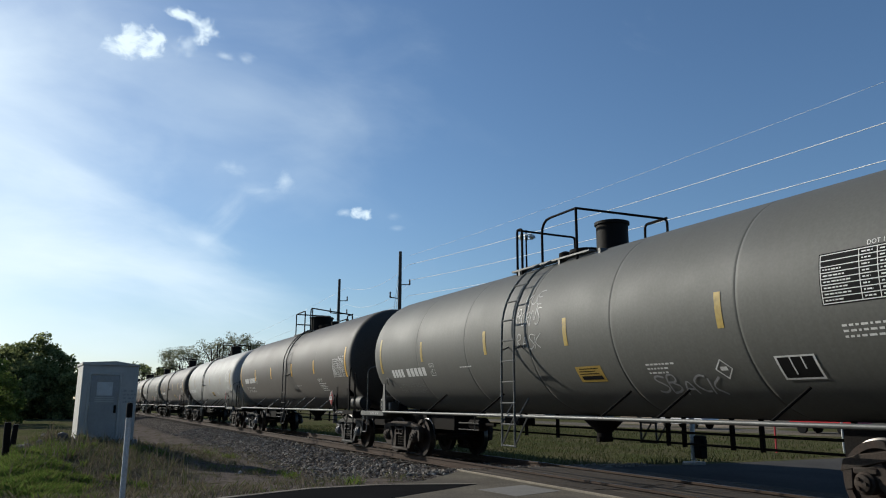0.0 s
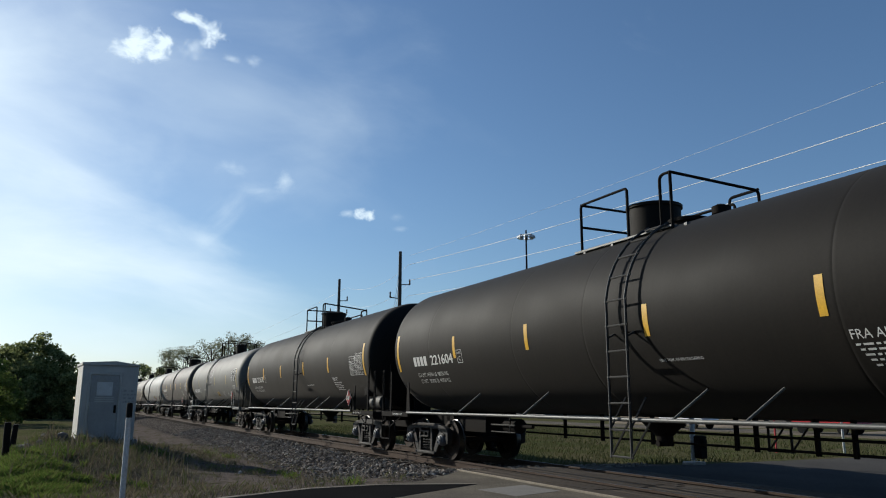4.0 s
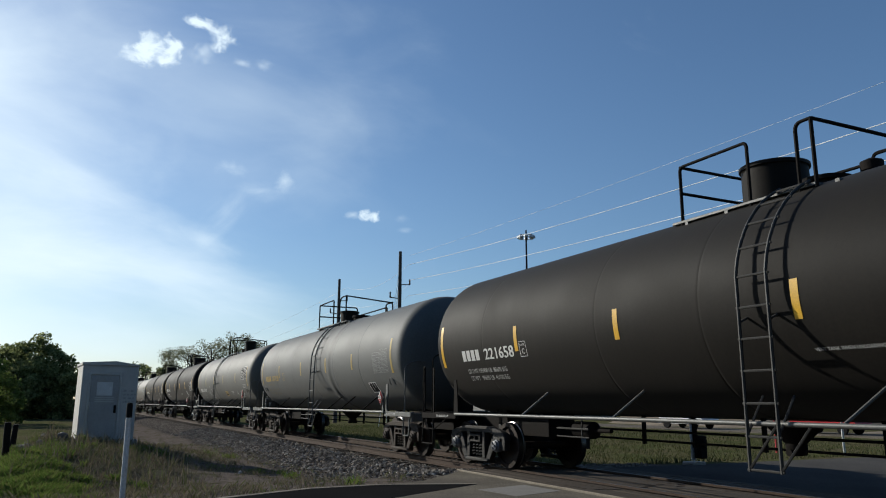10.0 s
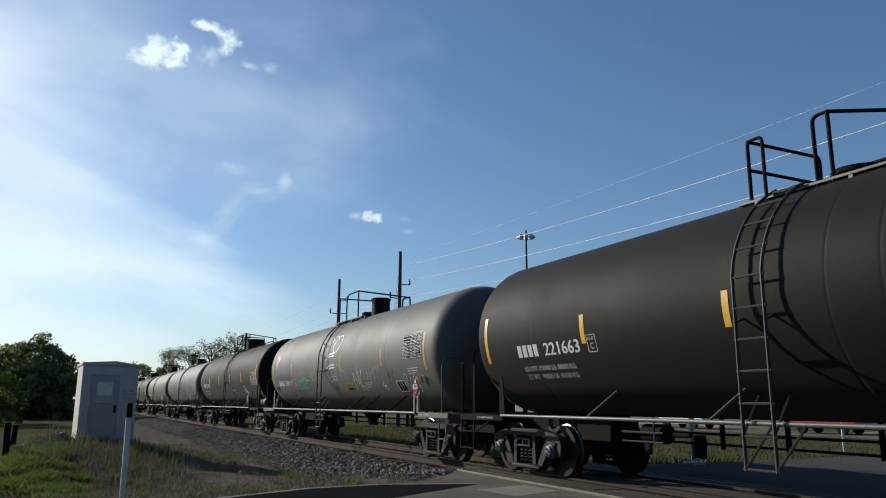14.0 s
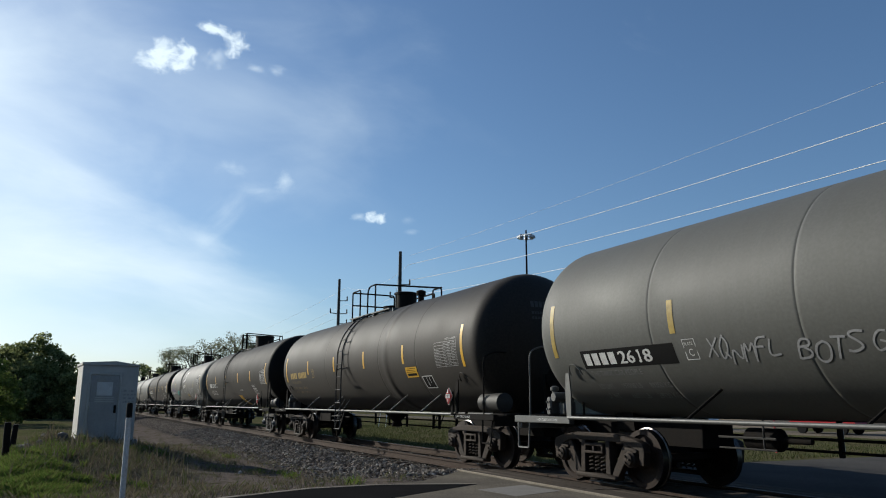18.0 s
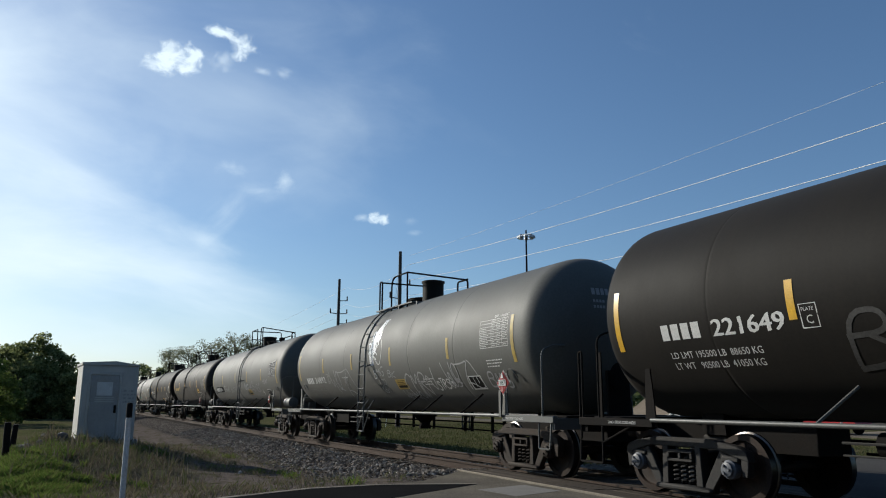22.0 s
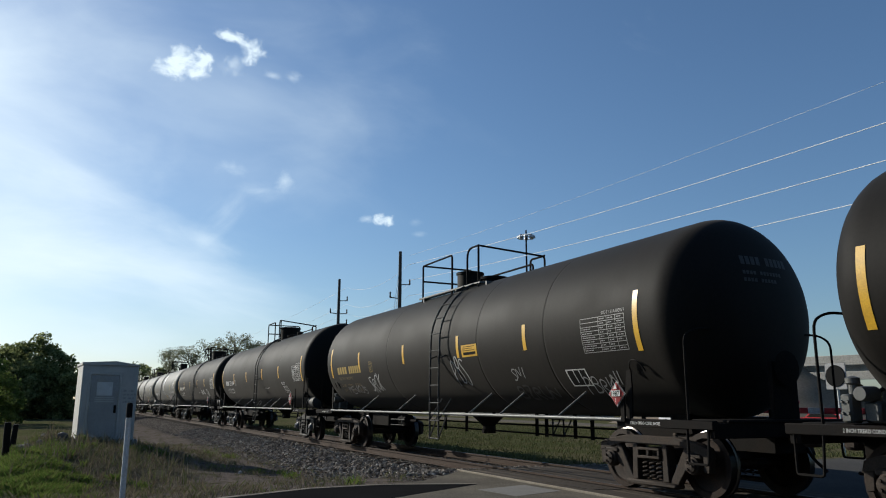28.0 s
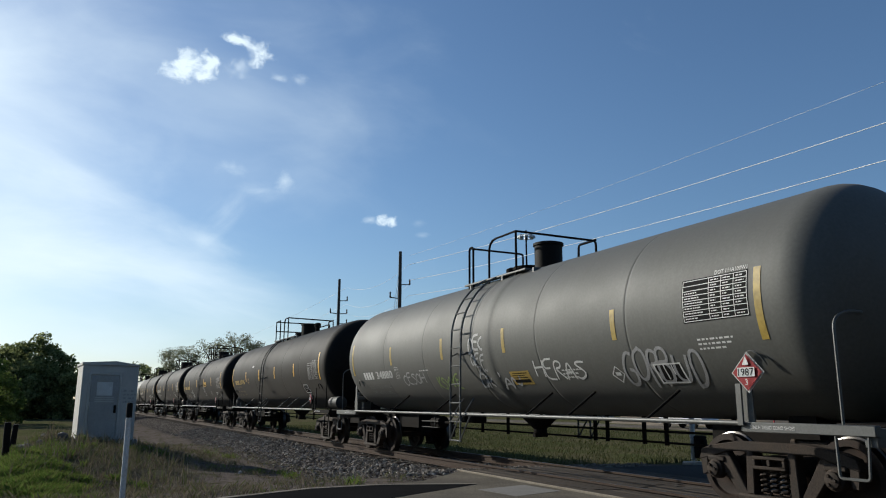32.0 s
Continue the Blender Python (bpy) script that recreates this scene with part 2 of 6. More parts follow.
def stroke(bm, pts, w, lift=0.006):
    """A painted line along (u, z) points."""
    pts = [Vector((p[0], p[1])) for p in pts]
    last = None
    for i, p in enumerate(pts):
        d = (pts[min(i + 1, len(pts) - 1)] - pts[max(i - 1, 0)])
        if d.length < 1e-6:
            continue
        d.normalize()
        nrm = Vector((-d.y, d.x)) * w / 2
        pair = (bm.verts.new(skin(p.x + nrm.x, p.y + nrm.y, lift)), bm.verts.new(skin(p.x - nrm.x, p.y - nrm.y, lift)))
        if last:
            bm.faces.new((last[0], last[1], pair[1], pair[0]))
        last = pair


def tank_mesh(seams, TL, HEAD, square, shift, band):
    """Shell with domed ends and fine sunken girth seams."""
    head = [(HEAD * math.cos(math.pi / 2 * i / 14) ** (2 / square), max(0.02, R * math.sin(math.pi / 2 * i / 14) ** (2 / square))) for i in range(15)]
    prof = [(shift - TL - d, r) for d, r in head]
    prof.append((shift - TL + 0.1, R))
    deep = 0.0012 if R > SLIM[0] else 0.003
    if band is not None:
        seams = [q for q in seams if abs(q - band) > 0.44] + [band]
    for s in sorted(seams):
        if s == band:
            prof += [(s - 0.4, R), (s - 0.25, R), (s - 0.12, R + 0.016), (s + 0.05, R + 0.024), (s + 0.12, R + 0.010), (s + 0.16, R), (s + 0.3, R)]
            continue
        prof += [(s - 0.05, R), (s - 0.008, R), (s - 0.004, R - deep), (s + 0.004, R - deep), (s + 0.008, R), (s + 0.05, R)]
    prof.append((shift + TL - 0.1, R))
    prof += [(shift + TL + d, r) for d, r in reversed(head)]
    return lathe(bmesh.new(), prof, "x", 112, (0, 0, ZC))


def side_frame_mesh(s):
    """One cast side of a bogie: arched top chord, raking diagonals, columns, spring seat and pedestal jaws."""
    bm = bmesh.new()
    y0, y1 = sorted((s * 0.93, s * 1.07))
    def cast(outline, inset=0.0):
        sub = bmesh.new()
        prism(sub, outline, y0 + inset, y1 - inset)
        bmesh.ops.bevel(sub, geom=sub.edges[:], offset=0.012, segments=1, affect="EDGES")
        me = bpy.data.meshes.new("cast")
        sub.to_mesh(me)
        sub.free()
        bm.from_mesh(me)
        bpy.data.meshes.remove(me)
    cast([(-1.20, 0.56), (-1.16, 0.70), (-0.98, 0.76), (-0.52, 0.83), (0.52, 0.83), (0.98, 0.76), (1.16, 0.70), (1.20, 0.56), (1.02, 0.60), (0.64, 0.70), (-0.64, 0.70), (-1.02, 0.60)])
    for g in (-1, 1):
        cast([(g * 0.70, 0.69), (g * 0.90, 0.62), (g * 0.52, 0.12), (g * 0.36, 0.14)], 0.012)
        cast([(g * 0.26, 0.71), (g * 0.37, 0.71), (g * 0.40, 0.18), (g * 0.27, 0.18)], -0.012)
        cast([(g * 1.05, 0.62), (g * 1.19, 0.62), (g * 1.16, 0.36), (g * 1.06, 0.38)], 0.01)
        cast([(g * 0.72, 0.56), (g * 0.84, 0.60), (g * 0.80, 0.40), (g * 0.70, 0.40)], 0.02)
        slab(bm, (g * 0.889 - 0.15, y0 - 0.015, 0.545), (g * 0.889 + 0.15, y1 + 0.015, 0.625), 0.02)
    slab(bm, (-0.54, y0 - 0.03, 0.10), (0.54, y1 + 0.03, 0.18), 0.025)
    # end of the bolster, with its open pockets
    ya, yb = (y0 - 0.05, y0 + 0.03) if s < 0 else (y1 - 0.03, y1 + 0.05)
    for lo, hi in (((-0.25, 0.62), (0.25, 0.66)), ((-0.25, 0.50), (0.25, 0.54)), ((-0.25, 0.54), (-0.20, 0.62)), ((-0.025, 0.54), (0.025, 0.62)), ((0.20, 0.54), (0.25, 0.62))):
        slab(bm, (lo[0], ya, lo[1]), (hi[0], yb, hi[1]), 0.008)
    return bm


def spring_mesh():
    pts = []
    for i in range(41):
        a = i / 40 * 2 * math.pi * 5
        pts.append((math.cos(a) * 0.055, math.sin(a) * 0.055, 0.20 + 0.31 * i / 40))
    return tube(bmesh.new(), pts, 0.017, 5)


def cap_mesh(s):
    bm = bmesh.new()
    lathe(bm, [(s * 1.0, 0.13), (s * 1.10, 0.125), (s * 1.12, 0.10), (s * 1.15, 0.095), (s * 1.16, 0.07)][:: 1 if s > 0 else -1], "y", 14, (0, 0, 0))
    for k in range(3):
        a = k * 2 * math.pi / 3
        lathe(bm, [(min(s * 1.14, s * 1.185), 0.02), (max(s * 1.14, s * 1.185), 0.02)], "y", 6, (math.cos(a) * 0.055, 0, math.sin(a) * 0.055))
    return bm


def wheelset_mesh():
    bm = bmesh.new()
    lathe(bm, [(-1.0, 0.075), (1.0, 0.075)], "y", 12)
    for s in (-1, 1):
        prof = [(0.685, 0.36), (0.685, 0.482), (0.715, 0.482), (0.725, WHEEL_R), (0.83, WHEEL_R - 0.006), (0.835, 0.37), (0.80, 0.35), (0.775, 0.22), (0.815, 0.14), (0.86, 0.13), (0.86, 0.08), (0.66, 0.08), (0.66, 0.14), (0.72, 0.2), (0.74, 0.33)]
        prof = [(s * a, r) for a, r in prof]
        lathe(bm, prof + prof[:1], "y", 36, caps=False)
    for f in bm.faces:
        if all(math.hypot(v.co.x, v.co.z) > WHEEL_R - 0.012 for v in f.verts):
            f.material_index = 1
    bmesh.ops.recalc_face_normals(bm, faces=bm.faces[:])
    return bm


WHEELSETS = []


def truck(car, x, tone):
    iron = SOOT if tone == CAPSTEEL else IRON
    t = part("truck", shared("bolster", lambda: slab(slab(bmesh.new(), (-0.22, -1.0, 0.42), (0.22, 1.0, 0.66), 0.03), (-0.3, -0.35, 0.66), (0.3, 0.35, 0.86), 0.03)), iron, car, "dusty cast-iron bogie with two axles", pose(x, 0, 0))
    for s in (-1, 1):
        part("side_frame", shared(("frame", s), lambda: side_frame_mesh(s)), iron, t)
        for q in (-0.15, 0.0, 0.15):
            part("spring", shared("spring", spring_mesh), iron, t, m=pose(q, s * 1.0, 0))
        part("brake_beam", shared("beam", lambda: slab(bmesh.new(), (-0.04, -0.8, 0.38), (0.04, 0.8, 0.46), 0.01)), UNDER, t, m=pose(s * 0.36, 0, 0))
        for e in (-1, 1):
            part("bearing_cap", shared(("cap", s), lambda: cap_mesh(s)), tone, t, m=pose(e * 0.889, 0, WHEEL_R))
    for e in (-1, 1):
        w = part("wheelset", shared("wheels", wheelset_mesh), WHEEL, t, m=pose(e * 0.889, 0, WHEEL_R))
        if len(w.data.materials) < 2:
            w.data.materials.append(TREAD)
        WHEELSETS.append((w, e * 0.889))
    return t


def ladder(car, s, u0, u1):
    """Side ladder: straight below, bent over the tank above."""
    path = [(s * 1.66, 0.52), (s * 1.66, 2.2)]
    for i in range(9):
        a = radians(8 + 56 * i / 8)
        path.append((s * (R + 0.13 - 0.04 * i / 8) * math.cos(a), ZC + (R + 0.13 - 0.04 * i / 8) * math.sin(a)))
    def stringers():
        bm = bmesh.new()
        for u in (u0, u1):
            tube(bm, [(u, y, z) for y, z in path], 0.022, 6)
            tube(bm, [(u, s * 1.66, 0.95), (u, s * 1.35, 1.40)], 0.018, 5)
            tube(bm, [(u, s * 1.66, 0.55), (u + 0.42, s * 1.66, 1.05)], 0.018, 5)
            tube(bm, [(u, s * 1.64, 2.3), (u, s * 1.5, 2.36)], 0.018, 5)
        return bm
    lad = part("ladder", shared(("ladder", s, u0), stringers), LADDERDARK if car["dark"] else RAILPAINT, car)
    rung = shared(("rung", u0), lambda: tube(bmesh.new(), [(u0 - 0.035, 0, 0), (u1 + 0.035, 0, 0)], 0.016, 6))
    dist, spots = 0.0, []
    pts = [Vector((0, y, z)) for y, z in path]
    nxt = 0.02
    for a, b in zip(pts, pts[1:]):
        ln = (b - a).length
        while nxt <= dist + ln:
            spots.append(a.lerp(b, (nxt - dist) / ln))
            nxt += 0.385
        dist += ln
    for q in spots:
        part("rung", rung, LADDERDARK if car["dark"] else RAILPAINT, lad, m=Matrix.Translation(q))
    return lad


def end_fittings(car, e, dark, style):
    """Everything that sits on one end: sills, steps, grab irons, coupler. e: -1 front, 1 rear."""
    fit = UNDER if dark else RAILPAINT
    x = lambda a: e * a
    def box(key, lo, hi, bev=0.01):
        lo2 = (min(x(lo[0]), x(hi[0])), lo[1], lo[2])
        hi2 = (max(x(lo[0]), x(hi[0])), hi[1], hi[2])
        return shared((key, e), lambda: slab(bmesh.new(), lo2, hi2, bev))
    part("draft_sill", box("draft", (5.3, -0.32, 0.64), (8.62, 0.32, 1.04)), UNDER, car)
    part("end_sill", box("endsill", (8.55, -1.5, 0.86), (8.70, 1.5, 1.06)), fit, car)
    part("end_platform", box("endplat", (8.05, -1.25, 1.06), (8.72, 1.25, 1.10)), UNDER, car)
    part("saddle", shared(("saddle", e), lambda: prism(bmesh.new(), [(x(6.72), 0.86), (x(7.2), 0.86), (x(7.12), 1.5), (x(6.8), 1.5)], -0.42, 0.42)), UNDER, car)
    def coupler():
        bm = bmesh.new()
        slab(bm, (min(x(8.5), x(8.86)), -0.07, 0.80), (max(x(8.5), x(8.86)), 0.07, 0.95), 0.02)
        slab(bm, (min(x(8.82), x(9.02)), -0.12 + 0.05 * e, 0.74), (max(x(8.82), x(9.02)), 0.12 + 0.05 * e, 1.0), 0.04)
        return bm
    part("coupler", shared(("coupler", e), coupler), IRON, car)
    part("air_hose", shared(("hose", e), lambda: tube(bmesh.new(), bent([(x(8.55), 0.3, 0.8), (x(8.72), 0.3, 0.55), (x(8.95), 0.25, 0.42), (x(9.02), 0.1, 0.45)], 0.1), 0.022, 6)), UNDER, car)
    for s in (-1, 1):
        # plate that carries the tank's weight to the sill
        part("side_sill", box(("sill", s), (7.0, s * 1.5 - 0.05, 0.97), (8.72, s * 1.5 + 0.05, 1.09)), fit, car)
        part("bolster_post", shared(("post", e, s, style), lambda: prism(bmesh.new(), [(x(7.0 if style == "union" else 6.95), 0.98), (x(7.12 if style == "union" else 7.17), 0.98), (x(7.15), 1.5), (x(7.13), 1.80), (x(7.04), 1.80), (x(7.0), 1.5)], s * 1.50 - 0.012, s * 1.50 + 0.012)), fit, car)
        tall = 2.45 if style == "black" else 2.34
        gx = 8.33 if style == "grey" else 8.25
        grab = [(x(gx), s * 1.50, 1.05), (x(gx), s * 1.50, tall - 0.1), (x(gx), s * 1.25, tall), (x(gx - 0.03), s * 0.95, tall)]
        part("grab_iron", shared(("grab", e, s, tall, gx), lambda: tube(bmesh.new(), bent(grab, 0.16), 0.017, 6)), fit, car)
        if style == "black":
            part("guard_plate", box(("guard", s), (8.15, s * 1.5 - 0.012, 1.06), (8.21, s * 1.5 + 0.012, 2.1), 0.004), fit, car)
            hold = [(x(8.66), s * 1.50, 1.05), (x(8.66), s * 1.50, 2.14), (x(8.74), s * 1.50, 2.14), (x(8.74), s * 1.50, 1.05)]
            part("end_handhold", shared(("hold", e, s), lambda: tube(bmesh.new(), bent(hold, 0.03), 0.018, 6)), fit, car)
            step = [(x(8.15), s * 1.52, 1.0), (x(8.13), s * 1.54, 0.41), (x(8.70), s * 1.54, 0.41), (x(8.68), s * 1.52, 1.0)]
            part("sill_step", shared(("stepb", e, s), lambda: tube(tube(tube(bmesh.new(), bent(step, 0.04), 0.019, 6), [(x(8.14), s * 1.53, 0.74), (x(8.69), s * 1.53, 0.74)], 0.015, 6), [(x(8.14), s * 1.53, 0.72), (x(7.45), s * 1.5, 1.0)], 0.016, 6)), fit, car)
        else:
            step = [(x(8.24), s * 1.52, 1.0), (x(8.26), s * 1.54, 0.53), (x(8.60), s * 1.54, 0.53), (x(8.62), s * 1.52, 1.0)]
            part("sill_step", shared(("step", e, s), lambda: tube(bmesh.new(), bent(step, 0.04), 0.017, 6)), fit, car)
    def shoe_note():
        bm = bmesh.new()
        pts, faces = letters("2 INCH TREAD COND SHOES", 0.06)
        u0 = -7.98 if e < 0 else 7.12
        vs = [bm.verts.new((u0 + a * 0.8, -1.553, 1.01 + b)) for a, b in pts]
        for f in faces:
            bm.faces.new([vs[i] for i in f])
        return bm
    part("sill_lettering", shared(("shoes", e), shoe_note), WHITE, car, "small white stencilled words")


# per build: platform ends, gap for the ladder, housing place, radius and height, hatch, vent
TOPS = {
    "grey": (-1.54, 1.34, -1.35, -0.60, 0.66, 0.30, 0.50, -0.15, -1.0, 0.55),
    "black": (-0.88, 1.86, 0.42, 1.22, 0.24, 0.46, 0.52, 1.05, 1.65, 1.46),
    "blackwest": (-1.50, 1.30, -1.25, -0.46, 0.62, 0.46, 0.52, -0.4, 1.5, -0.24),
    "union": (-1.97, 1.60, -0.25, 0.55, -0.70, 0.33, 0.40, 0.5, -1.3, 1.1),
    "unionlight": (-1.72, 1.87, -0.02, 0.65, -0.45, 0.33, 0.40, 0.9, -1.1, 1.33),
    "unionwest": (-2.0, 1.70, -1.26, -0.57, 0.75, 0.33, 0.42, -0.2, 1.65, 0.1),
    "plain": (-1.16, 1.60, 0.05, 0.80, -0.50, 0.33, 0.40, 0.45, 1.65, 1.2),
}


def top_works(car, style, dark):
    fit = UNDER
    u0, u1, step0, step1, du, dr, dz, hatch_u, vent_u, stand_u = TOPS[style]
    z = TOP - 0.10
    tall = 0.16 if style == "unionwest" else 0.0
    def grating():
        bm = bmesh.new()
        for y in (-0.78, 0.62):
            slab(bm, (u0 - 0.2, y, z - 0.02), (u1 - 0.4, y + 0.16, z + 0.02), 0.005)
        for u in (u0 + 0.1, 0, u1 - 0.1):
            slab(bm, (u - 0.03, -0.78, z - 0.12), (u + 0.03, 0.78, z - 0.02))
        return bm
    part("walkway", shared(("grating", style), grating), RAILPAINT, car)
    part("manway_housing", shared(("drum", style), lambda: lathe(bmesh.new(), [(TOP - 0.15, dr), (TOP + dz, dr), (TOP + dz, dr + 0.03), (TOP + dz + 0.05, dr + 0.03), (TOP + dz + 0.07, dr - 0.04), (TOP + dz + 0.07, 0.03)], "z", 28, (du, 0, 0))), BLACK, car, "round steel protective housing on top of the tank")
    part("hatch", shared(("hatch", style), lambda: lathe(bmesh.new(), [(TOP - 0.1, 0.3), (TOP + 0.10, 0.3), (TOP + 0.10, 0.34), (TOP + 0.16, 0.34), (TOP + 0.20, 0.1)], "z", 20, (hatch_u, 0, 0))), UNDER, car)
    part("vent_valve", shared(("vent", style), lambda: lathe(bmesh.new(), [(TOP - 0.05, 0.09), (TOP + 0.12 + tall, 0.09), (TOP + 0.14 + tall, 0.14), (TOP + 0.26 + tall, 0.14), (TOP + 0.30 + tall, 0.05)], "z", 12, (vent_u, 0.1, 0))), UNDER, car)
    zt, zm = TOP + 0.78, TOP + 0.36
    yn, yf = -0.75, 0.75
    foot = z - 0.12
    bars = [
        [(u0, yn, foot), (u0, yn, zt), (step0, yn, zt), (step0, yn, foot)],
        [(u0, yn, zt), (u0, yf, zt), (u0, yf, foot)],
        [(u0, yn, zm), (u0, yf, zm)],
        [(step1, yn, foot), (step1, yn, zt), (stand_u, yn, zt)],
        [(stand_u, yn, zt), (u1, yf, zt - 0.22), (u1, yf, foot)],
        [(u1, yf, zm + 0.22), (u1 - 0.6, yf, zm + 0.22), (u1 - 0.65, yf, foot)],
        [(u0 + 0.3, yf, foot), (u0 + 0.3, yf, zm + 0.1), (u1 - 0.5, yf, zm + 0.1), (u1 - 0.5, yf, foot)],
        [(stand_u, yn, foot), (stand_u, yn, zt)],
    ]
    for i, b in enumerate(bars):
        if style == "grey" and i in (2, 6):
            continue
        part("handrail", shared(("rail", style, i), lambda: tube(bmesh.new(), bent(b, 0.3 if i == 3 else 0.08), 0.026, 6)), fit, car)


def underworks(car, style):
    """Outlet, brake gear and hangers under the tank."""
    part("outlet_valve", shared("outlet", lambda: lathe(lathe(bmesh.new(), [(0.62, 0.10), (0.70, 0.14), (0.78, 0.14), (0.86, 0.22), (1.05, 0.42)], "z", 18, (0.2, 0, 0)), [(-0.16, 0.05), (0.16, 0.05)], "y", 10, (0.2, 0, 0.66))), UNDER, car)
    part("brake_cylinder", shared("brakecyl", lambda: lathe(bmesh.new(), [(-0.3, 0.16), (0.2, 0.16), (0.3, 0.05), (0.7, 0.04)], "x", 14, (-4.2, -0.2, 0.82))), UNDER, car)
    if style == "grey" and not car["dark"]:
        part("brake_gear", shared("gear", lambda: slab(slab(bmesh.new(), (-3.1, -0.2, 0.84), (-2.8, 0.2, 1.05), 0.03), (-2.72, -0.2, 0.84), (-2.42, 0.2, 1.05), 0.03)), UNDER, car)
    part("brake_rod", shared("rod", lambda: tube(bmesh.new(), [(-5.5, 0.9, 0.64), (5.4, 0.9, 0.60)], 0.022, 6)), UNDER, car)
    part("brake_pipe", shared("pipe", lambda: tube(bmesh.new(), bent([(-8.3, 0.35, 0.86), (-5.4, 0.6, 0.82), (5.4, 0.6, 0.82), (8.3, 0.35, 0.86)], 0.3), 0.022, 6)), UNDER, car)
    for u in (-3.9, -2.6, -1.1, 0.9, 1.3, 2.4, 3.0, 4.6):
        part("hanger", shared("hanger", lambda: slab(bmesh.new(), (-0.03, 0.87, 0.56), (0.03, 0.93, 1.16))), UNDER, car, m=pose(u, 0, 0))
    for z, r in ((0.84, 0.018), (0.69, 0.014)):
        part("brake_lever", shared(("lever", z), lambda: tube(tube(bmesh.new(), [(-4.9, -0.4, z), (-3.9, -0.4, z)], r, 6), [(-4.1, -0.4, z), (-4.1, -0.4, z + 0.25)], 0.014, 6)), LADDERDARK, car)


def tank_car(x, style, paint, label, key="", mark_paint=None, seed=0, table=True, art=(), band=None):
    global R, ZC, TOP
    R, ZC = STOUT if style in ("black", "blackwest") else SLIM
    TOP = ZC + R - (0.05 if R > SLIM[0] else 0)
    car = tagged(new("tank_car"), label, "tank car", "tank cars of the freight train")
    car.location = (x, 0, 0)
    dark = paint in (BLACK, BROWN, DARKBROWN)
    car["dark"] = int(dark)
    rnd = random.Random(seed)
    ink = mark_paint or WHITE
    fit = UNDER if dark else RAILPAINT
    kin = {"blackwest": "black", "unionlight": "union", "unionwest": "union", "plain": "union"}.get(style, style)
    seams = {"unionlight": (-4.98, -2.45, 0.0, 2.46, 4.85), "grey": (-5.0, -2.5, 0.0, 2.37, 4.87), "black": (-5.85, -2.15, 0.1, 4.68), "blackwest": (-6.0, 0.08, 0.74, 4.6), "union": (-2.6, 2.38, 4.85), "unionwest": (-2.4, 2.38, 4.85), "plain": (-5.03, -2.52, -0.03, 2.42, 4.86)}[style]
    part("tank", shared(("tank", style, band), lambda: tank_mesh(seams, *DOMES[style], band)), paint, car)
    # reflective tape
    spots = {"unionlight": (-7.3, -4.85, -1.34, 1.64, 4.22, 7.3), "grey": (-7.36, -4.73, -1.64, 1.15, 4.57, 7.36), "black": (-7.68, -4.56, -1.63, 1.61, 4.5, 7.83), "union": (-7.3, -4.75, -1.5, 1.5, 4.2, 7.3), "blackwest": (-7.66, -5.18, -1.37, 1.77, 4.6, 7.66), "unionwest": (-7.3, -4.4, -1.6, 1.2, 4.1, 7.3), "plain": (-7.48, -4.58, -1.15, 1.61, 4.54, 7.3)}[style]
    spots = SPOTS.get(key, spots)
    for i, u in enumerate(spots):
        tall = i in (0, 5)
        for s in (-1, 1):
            def tape():
                bm = bmesh.new()
                w = 0.055
                patch(bm, -w, 2.08 if tall else 2.27, w, 2.98 if tall else 2.74, 0.006)
                if s > 0:
                    bmesh.ops.transform(bm, matrix=Matrix.Diagonal((1, -1, 1, 1)), verts=bm.verts[:])
                    bmesh.ops.reverse_faces(bm, faces=bm.faces[:])
                return bm
            part("reflector", shared(("tape", tall, s), tape), YELLOW if dark else OLDTAPE, car, m=pose(u, 0, 0))
    # side rails and their braces
    for s in (-1, 1):
        part("side_rail", shared(("siderail", s), lambda: tube(bmesh.new(), [(-7.0, s * 1.56, 1.075), (7.0, s * 1.56, 1.075)], 0.031, 10)), RAILPAINT, car)
        for u in (-4.37, -1.79, 2.06, 3.31, 5.26):
            part("brace", shared(("brace", s), lambda: tube(bmesh.new(), [(0, s * 1.56, 1.07), (0.28, s * 1.13, 1.50)], 0.020, 6)), UNDER if not dark else RAILPAINT, car, m=pose(u, 0, 0))
    lu = {"unionlight": 0.44, "grey": -0.72, "black": 0.88, "blackwest": -1.12, "union": 0.44, "unionwest": -0.72, "plain": 0.52}[style]
    for s in (-1, 1):
        ladder(car, s, lu, lu + 0.45)
    for e in (-1, 1):
        end_fittings(car, e, dark, kin)
        truck(car, e * TRUCK_X, CAPSTEEL if kin == "black" else IRON)
    top_works(car, style, dark)
    underworks(car, style)
    # brake gear on the rear platform
    if kin == "black" or style in ("unionwest", "plain"):
        part("air_reservoir", shared("endtank", lambda: lathe(bmesh.new(), [(-0.45, 0.05), (-0.4, 0.2), (0.4, 0.2), (0.45, 0.05)], "x", 18, (7.75, -0.95, 1.32))), RAILPAINT if style == "plain" else LADDERDARK, car)
